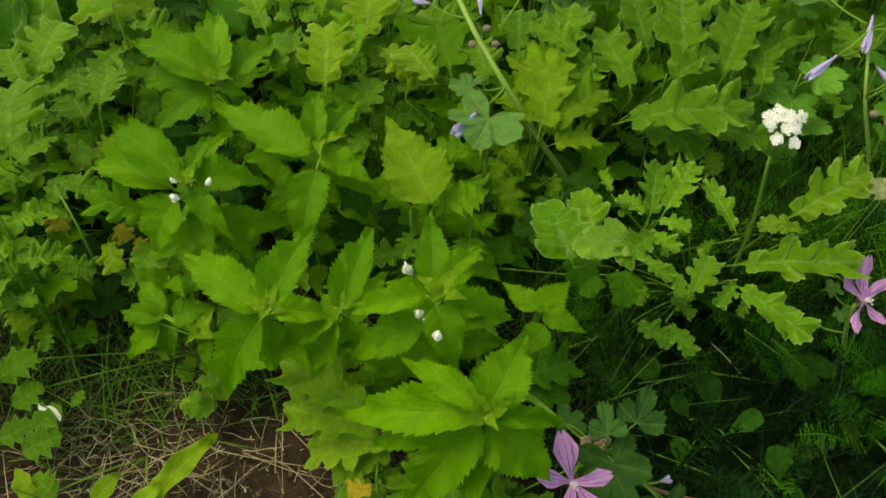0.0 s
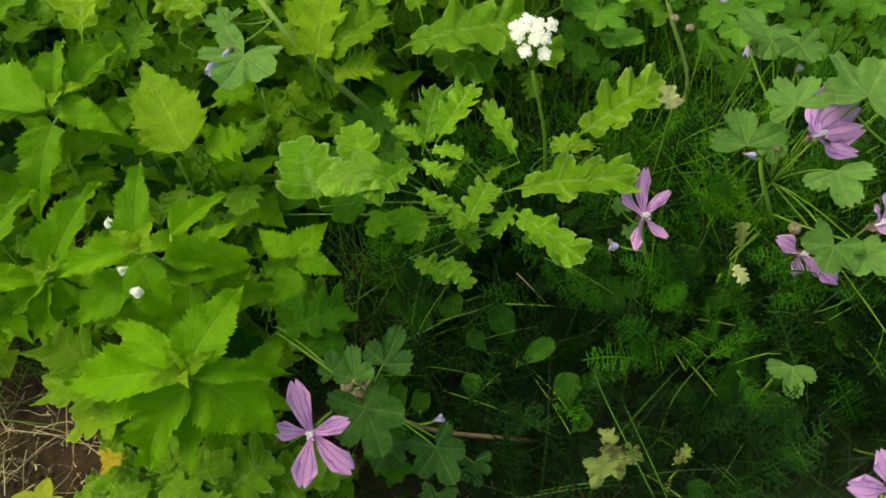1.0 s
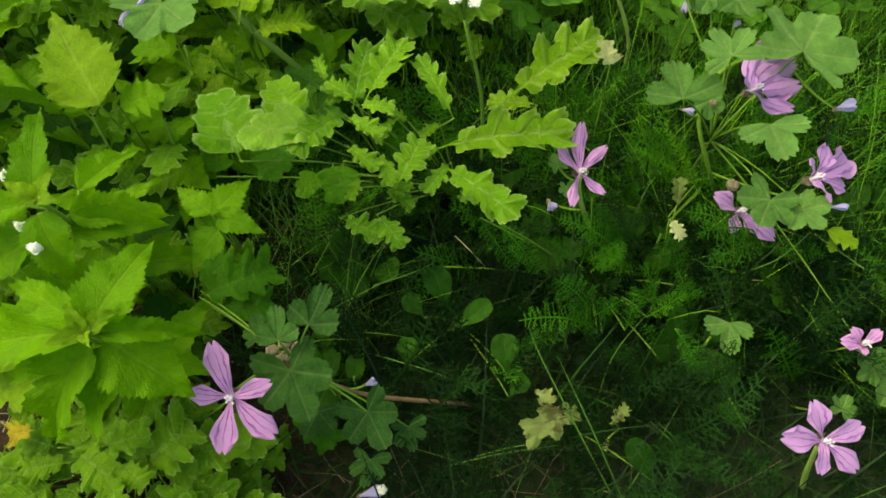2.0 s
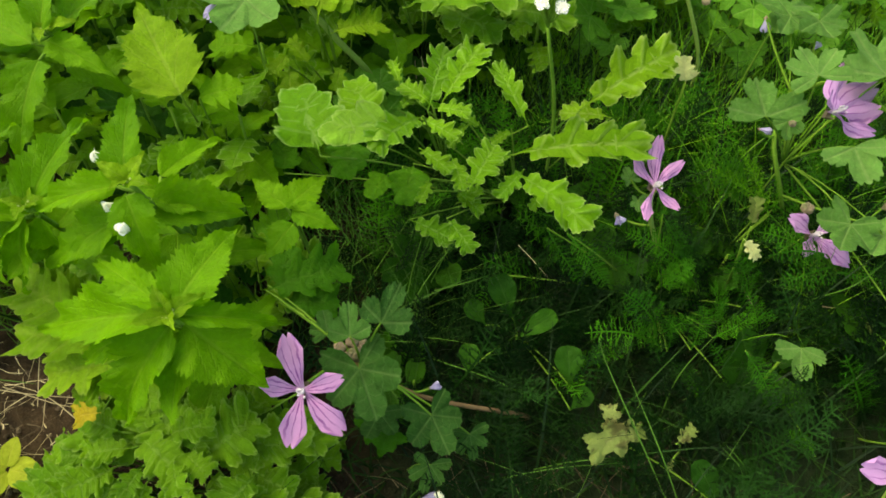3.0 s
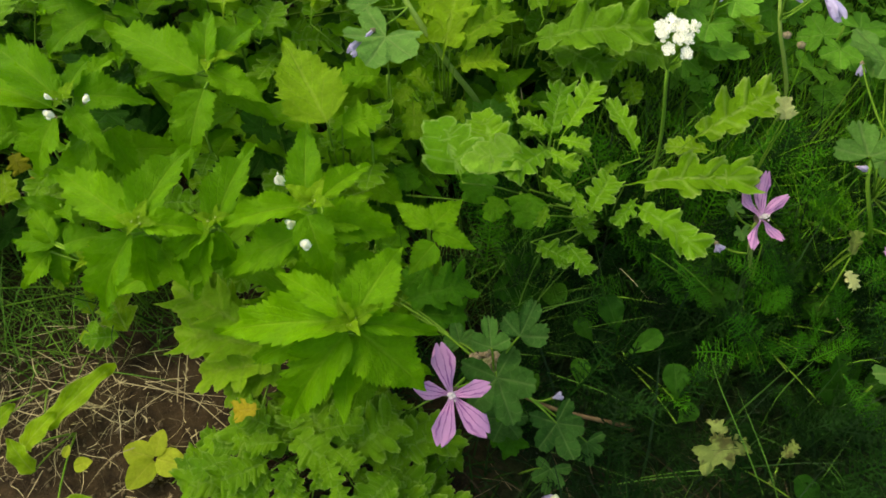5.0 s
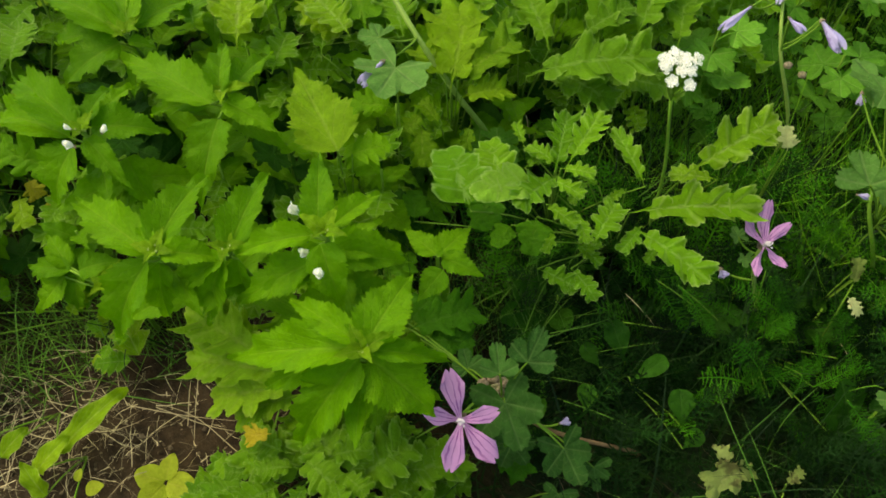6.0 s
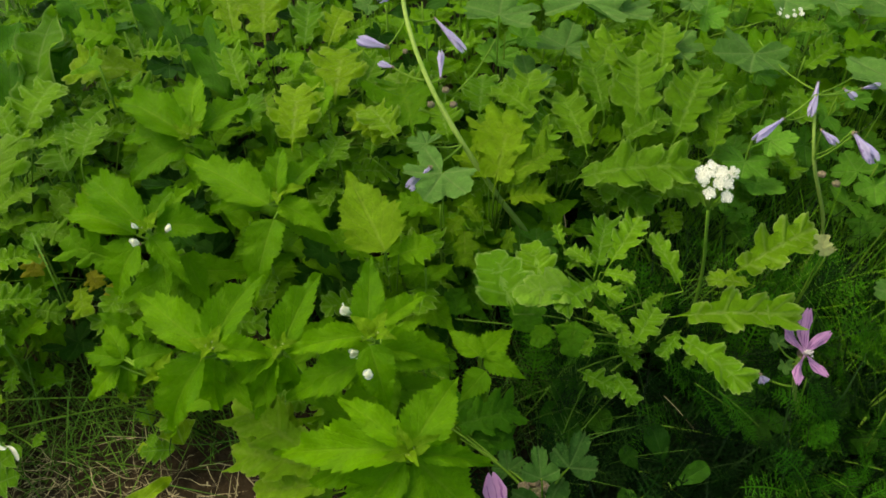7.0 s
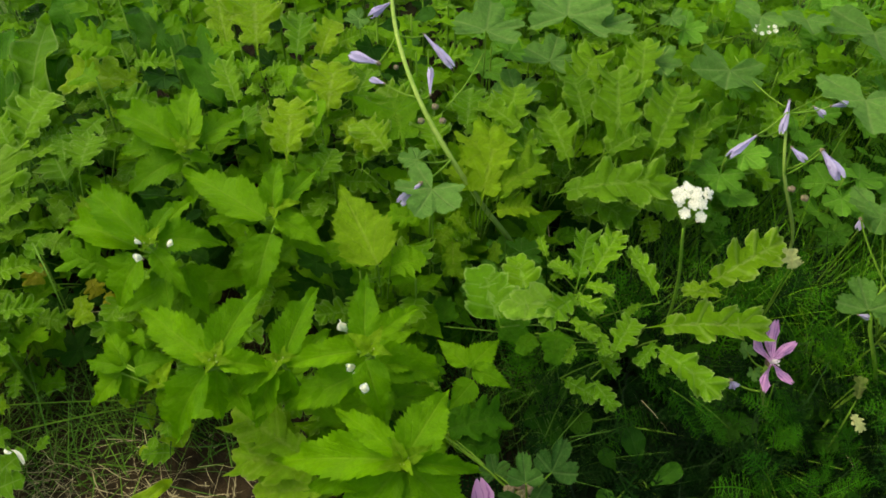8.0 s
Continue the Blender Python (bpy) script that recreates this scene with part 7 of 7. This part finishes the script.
def zone(x, y):
    """How much of each kind grows here: nettles, lobed weeds, mallow, feathery weeds."""
    bare = smooth(0.17, 0.07, math.hypot((x + 0.20) / 1.6, (y - 0.20) / 1.0)) if x < 0.0 else 0.0
    right = smooth(0.12, 0.24, x - 0.25 * max(0.0, y - 0.45))
    back = smooth(0.45, 0.62, y)
    return bare, right, back


def weed(name, label, category, group, x, y, kinds, count, low, high, long, petiole=True):
    rng = random
    p = plant(name, label, category, x, y, group)
    for k in range(count):
        t = k * 2.4 + rng.uniform(-0.4, 0.4)
        h = low + (high - low) * ((k + 0.5) / count) ** 0.8
        round_leaf = "mallow" in kinds[k % len(kinds)]
        size = long * rng.uniform(0.7, 1.15)
        rise = rng.uniform(-0.35, 0.4)
        reach = size * 0.72 if round_leaf else 0.001
        base = Vector((x + reach * math.cos(t), y + reach * math.sin(t), h))
        tip = base + Vector((math.cos(t), math.sin(t), rise)).normalized() * size
        leaf(p, kinds[k % len(kinds)], base, tip, rng.uniform(0.9, 1.2), rng.uniform(-25, 25))
    bm = bmesh.new()
    tube(bm, curve((x, y, -0.003), (x, y, high), 0.0, 4), 0.0018, 0.001, 5)
    part("stem", bm, MATS["stem"], p)
    return p


KINDS = {
    "nettle": ("dead_nettle", "leafy green dead nettle in the dense growth", "nettle", "filling nettles", ["fill_nettle", "fill_nettle", "fill_nettle"], 9, 0.05),
    "lobed": ("ragwort", "lobed yellow-green weed in the dense growth", "ragwort", "filling lobed weeds", ["fill_crinkle", "fill_rag", "fill_curly"], 8, 0.055),
    "cut": ("hogweed", "cut-leaved green weed in the dense growth", "weed", "filling cut weeds", ["green_cut", "cut", "ovate"], 8, 0.038),
    "mallow": ("mallow", "round-leaved mallow without flowers", "mallow", "filling mallows", ["stalked_mallow"], 7, 0.030),
    "low": ("ground_ivy", "low dark-leaved plant in the shade", "weed", "low weeds", ["fill_nettle_shaded", "stalked_mallow_shaded", "oval"], 7, 0.032),
}
spots = []
random.seed(11)
for row in range(-3, 22):
    for col in range(-14, 16):
        x = col * 0.06 + (row % 2) * 0.03 + random.uniform(-0.022, 0.022) + 0.05
        y = 0.10 + row * 0.058 + random.uniform(-0.02, 0.02)
        bare, right, back = zone(x, y)
        q = random.random()
        rim = 0.16 * noise.noise(Vector((x * 4, y * 4, 7)))
        if y < 0.14 and x > 0.16 or y < 0.02 or bare > 0.35 or math.hypot((x - 0.1) / 0.85, (y - 0.5) / 0.8) > 1.0 + rim:
            continue
        near = (x > 0.14 and y < 0.48) or (x > 0.03 and 0.22 < y < 0.44) or (x > 0.2 and y < 0.54) or (-0.11 < x < 0.14 and y < 0.215) or (x > 0.045 and 0.20 < y < 0.37)
        if near:
            if -0.10 < x < 0.05 and 0.24 < y < 0.36 or q < 0.25 and x > 0.14 and y > 0.2:
                weed(*KINDS["low"][:4], x, y, KINDS["low"][4], 5, 0.02, 0.05, 0.03)
            continue
        if math.hypot((x + 0.30) / 0.075, (y - 0.43) / 0.05) < 1.0:
            weed(*KINDS["low"][:4], x, y, KINDS["low"][4], 5, 0.02, 0.06, 0.03)
            continue
        edge = smooth(0.10, 0.35, bare)
        top = ((0.138 if x < 0.06 else 0.105) + 0.068 * back) * (1 - 0.5 * edge)
        if right > 0.6 and y < 0.75 and q < 0.55:
            continue
        if x < 0.06:
            kind = "nettle" if q < 0.42 else "lobed" if q < 0.68 else "cut" if q < 0.9 else "low"
        elif right < 0.6 or y > 0.75:
            kind = "lobed" if q < 0.42 else "mallow" if q < 0.62 else "cut" if q < 0.85 else "nettle"
        else:
            kind = "mallow" if q < 0.8 else "lobed"
        name, label, category, group, shapes, count, long = KINDS[kind]
        if y < 0.75 and x < 0.25 and not (x < -0.03 and y < 0.40):
            weed(*KINDS["low"][:4], x + 0.03, y + 0.028, ["under_cut", "stalked_mallow_shaded", "under_nettle"], 6, 0.02, 0.075, 0.04)
        weed(name, label, category, group, x, y, shapes, count + 2, 0.03, top * random.uniform(0.85, 1.2), long * random.uniform(0.70, 1.0))

# feathery yarrow leaves
for row in range(24):
    for col in range(26):
        x, y = 0.13 + col * 0.031 + random.uniform(-0.014, 0.014), 0.075 + row * 0.031 + random.uniform(-0.014, 0.014)
        chance = 0.4 if y < 0.2 else 0.55 if x < 0.27 and y < 0.31 else 0.92 if x < 0.62 and y < 0.47 else 0.22 * smooth(0.2, 0.4, x)
        if random.random() < chance and len(spots) < 295:
            spots.append((x, y))
for x, y in spots:
    if math.hypot(x - 0.45, y - 0.15) < 0.035 or math.hypot(x - 0.135, y - 0.15) < 0.03:
        continue
    p = plant("yarrow", "tuft of feathery yarrow leaves with shade put into their colour", "yarrow", x, y, "feathery tufts")
    turn = random.uniform(0, 6.28)
    for k in range(4):
        t = turn + k * 1.9 + random.uniform(-0.5, 0.5)
        lean = random.uniform(0.3, 1.15)
        size = random.uniform(0.05, 0.095)
        base = Vector((x + 0.005 * math.cos(t), y + 0.005 * math.sin(t), ground_height(x, y) + random.uniform(0.0, 0.02)))
        tip = base + Vector((math.cos(t) * math.sin(lean), math.sin(t) * math.sin(lean), math.cos(lean))) * size
        # fewer lit copies towards the front, where shade is put into colour
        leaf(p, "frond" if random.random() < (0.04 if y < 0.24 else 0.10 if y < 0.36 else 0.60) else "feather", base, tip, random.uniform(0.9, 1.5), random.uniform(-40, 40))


# ---- grass and dry stalks ----
def blades(name, count, place, length, width, lean, mat, label, category, segments=5, lift=0.0, wander=0.05):
    """Many narrow bent blades in one mesh."""
    rng = np.random.default_rng(len(name) * 7 + count)
    verts, faces = [], []
    for _ in range(count):
        spot = place(rng)
        if spot is None:
            continue
        x, y = spot
        z = ground_height(x, y) + rng.uniform(0, lift) if lift else ground_height(x, y) - 0.002
        t = rng.uniform(0, 2 * math.pi)
        size, w = rng.uniform(*length), rng.uniform(*width)
        a, b = rng.uniform(*lean), rng.uniform(0.1, 0.9)
        side = np.array([-math.sin(t), math.cos(t), 0.0])
        at = np.array([x, y, z])
        k = len(verts)
        for i in range(segments + 1):
            s = i / segments
            ww = w * (1 - s ** 1.5 * 0.92)
            verts.append(tuple(at - side * ww)), verts.append(tuple(at + side * ww))
            g = a + b * s
            t += rng.normal() * wander
            at = at + np.array([math.cos(t) * math.sin(g), math.sin(t) * math.sin(g), math.cos(g)]) * size / segments
            at[2] = max(at[2], ground_height(at[0], at[1]) + 0.001)
        faces.extend((k + 2 * i, k + 2 * i + 1, k + 2 * i + 3, k + 2 * i + 2) for i in range(segments))
    mesh = bpy.data.meshes.new(name)
    mesh.from_pydata(verts, [], faces)
    mesh.materials.append(mat)
    return tagged(new(name, mesh), label, category, kind="stuff")


def right_side(rng):
    x, y = rng.uniform(0.08, 1.2), rng.uniform(0.04, 1.0)
    return (x, y) if rng.random() < smooth(0.05, 0.35, x) * smooth(0.04, 0.25, y) * (1 if y < 0.75 else 0.4) else None


def bright_side(rng):
    x, y = rng.uniform(0.2, 1.2), rng.uniform(0.24, 1.0)
    if x > 0.44 and 0.25 < y < 0.45:
        return x, y
    return (x, y) if rng.random() < smooth(0.36, 0.50, y * 0.6 + x * 0.5) else None


def left_side(rng):
    x, y = rng.uniform(-0.6, 0.1), rng.uniform(0.12, 0.5)
    d = math.hypot((x + 0.30) / 0.21, (y - 0.335) / 0.10)
    soil = math.hypot((x + 0.15) / 0.13, (y - 0.20) / 0.09)
    return (x, y) if rng.random() < smooth(1.5, 0.4, d) * smooth(0.7, 1.3, soil) else None


def all_over(rng):
    return rng.uniform(-1.0, 1.3), rng.uniform(0.3, 1.7)


def soil_patch(rng):
    return -0.17 + rng.normal() * 0.10, 0.225 + rng.normal() * 0.05


def straw_edge(rng):
    return -0.26 + rng.normal() * 0.06, 0.235 + rng.normal() * 0.03


def crumbs(count):
    """Clods and grit on the bare soil, in one mesh."""
    bm = bmesh.new()
    for _ in range(count):
        x, y = random.gauss(-0.15, 0.08), random.gauss(0.19, 0.045)
        r = random.choice((0.0006, 0.0008, 0.001, 0.0013, 0.0018))
        at = Vector((x, y, ground_height(x, y) + r * 0.3))
        made = bmesh.ops.create_icosphere(bm, subdivisions=1, radius=r, matrix=Matrix.Translation(at) @ Matrix.Diagonal((random.uniform(0.8, 1.4), random.uniform(0.8, 1.3), 0.7, 1)))
        for vert in made["verts"]:
            vert.co += Vector((random.uniform(-1, 1), random.uniform(-1, 1), random.uniform(-1, 1))) * r * 0.45
    mesh = bpy.data.meshes.new("soil_crumbs")
    bm.to_mesh(mesh)
    bm.free()
    mesh.materials.append(plain_material("soil_crumb", (0.03, 0.020, 0.009), (0.14, 0.105, 0.06), 60.0, 0.95, island=True))
    return tagged(new("soil_crumbs", mesh), "small clods and grit on the bare soil", "soil", kind="stuff")


crumbs(420)


def thin_patch(rng):
    return 0.22 + rng.normal() * 0.10, 0.12 + rng.normal() * 0.035


def far_meadow(rng):
    r, t = 0.5 + 3.2 * rng.random() ** 1.3, rng.uniform(0, 2 * math.pi)
    x, y = 0.1 + r * math.cos(t), 0.5 + r * math.sin(t)
    return (x, y) if math.hypot((x - 0.1) / 0.85, (y - 0.5) / 0.8) > 0.9 and not (abs(x) < 0.6 and -0.1 < y < 0.5) else None


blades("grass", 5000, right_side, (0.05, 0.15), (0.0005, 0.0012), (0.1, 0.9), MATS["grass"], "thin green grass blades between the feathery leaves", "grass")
def shade_floor(rng):
    return rng.uniform(-0.03, 0.8), rng.uniform(0.05, 0.36)


def near_right(rng):
    return rng.uniform(0.1, 0.6), rng.uniform(0.06, 0.45)


def sprig_floor(rng):
    return rng.uniform(0.03, 0.17), rng.uniform(0.26, 0.44)


blades("sprig_grass", 420, sprig_floor, (0.05, 0.13), (0.0003, 0.0008), (0.1, 0.8), MATS["grass_mid"], "thin grass standing round the young nettle sprig", "grass")
blades("fine_grass", 130, near_right, (0.07, 0.15), (0.0002, 0.0005), (0.5, 1.2), MATS["grass_mid"], "fine pale grass blades crossing the shade", "grass")
blades("short_grass", 4500, shade_floor, (0.015, 0.045), (0.0005, 0.0011), (0.1, 1.2), MATS["grass"], "short grass over the soil, shade put into its colour", "grass", 3)
blades("grass_tuft", 6500, left_side, (0.03, 0.095), (0.0003, 0.0008), (0.1, 1.1), MATS["grass_olive"], "thin green grass at the edge of the bare soil", "grass")
blades("upper_grass", 7000, bright_side, (0.07, 0.17), (0.0003, 0.0008), (0.1, 0.9), MATS["grass_bright"], "bright thin grass behind the mallow", "grass")
blades("turf", 9500, bright_side, (0.02, 0.07), (0.0006, 0.0014), (0.1, 1.2), MATS["grass_turf"], "short soft grass under the taller blades", "grass", 3)
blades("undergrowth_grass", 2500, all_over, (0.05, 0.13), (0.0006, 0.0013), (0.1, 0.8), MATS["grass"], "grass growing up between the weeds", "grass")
blades("straw", 210, soil_patch, (0.008, 0.042), (0.00012, 0.00036), (1.35, 1.75), MATS["straw"], "dry straw and stalks strewn on the soil", "straw", 4, 0.012, 0.22)
blades("straw_bits", 260, soil_patch, (0.004, 0.016), (0.0002, 0.0006), (1.3, 1.7), MATS["straw"], "short broken bits of straw on the soil", "straw", 3, 0.006, 0.22)
blades("straw_mat", 260, straw_edge, (0.02, 0.07), (0.00015, 0.00045), (1.2, 1.7), MATS["straw"], "pale dry straw matted at the edge of the grass", "straw", 4, 0.02, 0.22)
blades("dry_thatch", 150, thin_patch, (0.02, 0.08), (0.0002, 0.0005), (1.2, 1.7), MATS["old_straw"], "brown dry stalks under the thin grass", "straw", 4, 0.02, 0.22)
blades("meadow_grass", 23000, far_meadow, (0.08, 0.20), (0.0015, 0.004), (0.1, 0.8), MATS["grass_bright"], "rough meadow grass round the weed patch", "grass", 4)
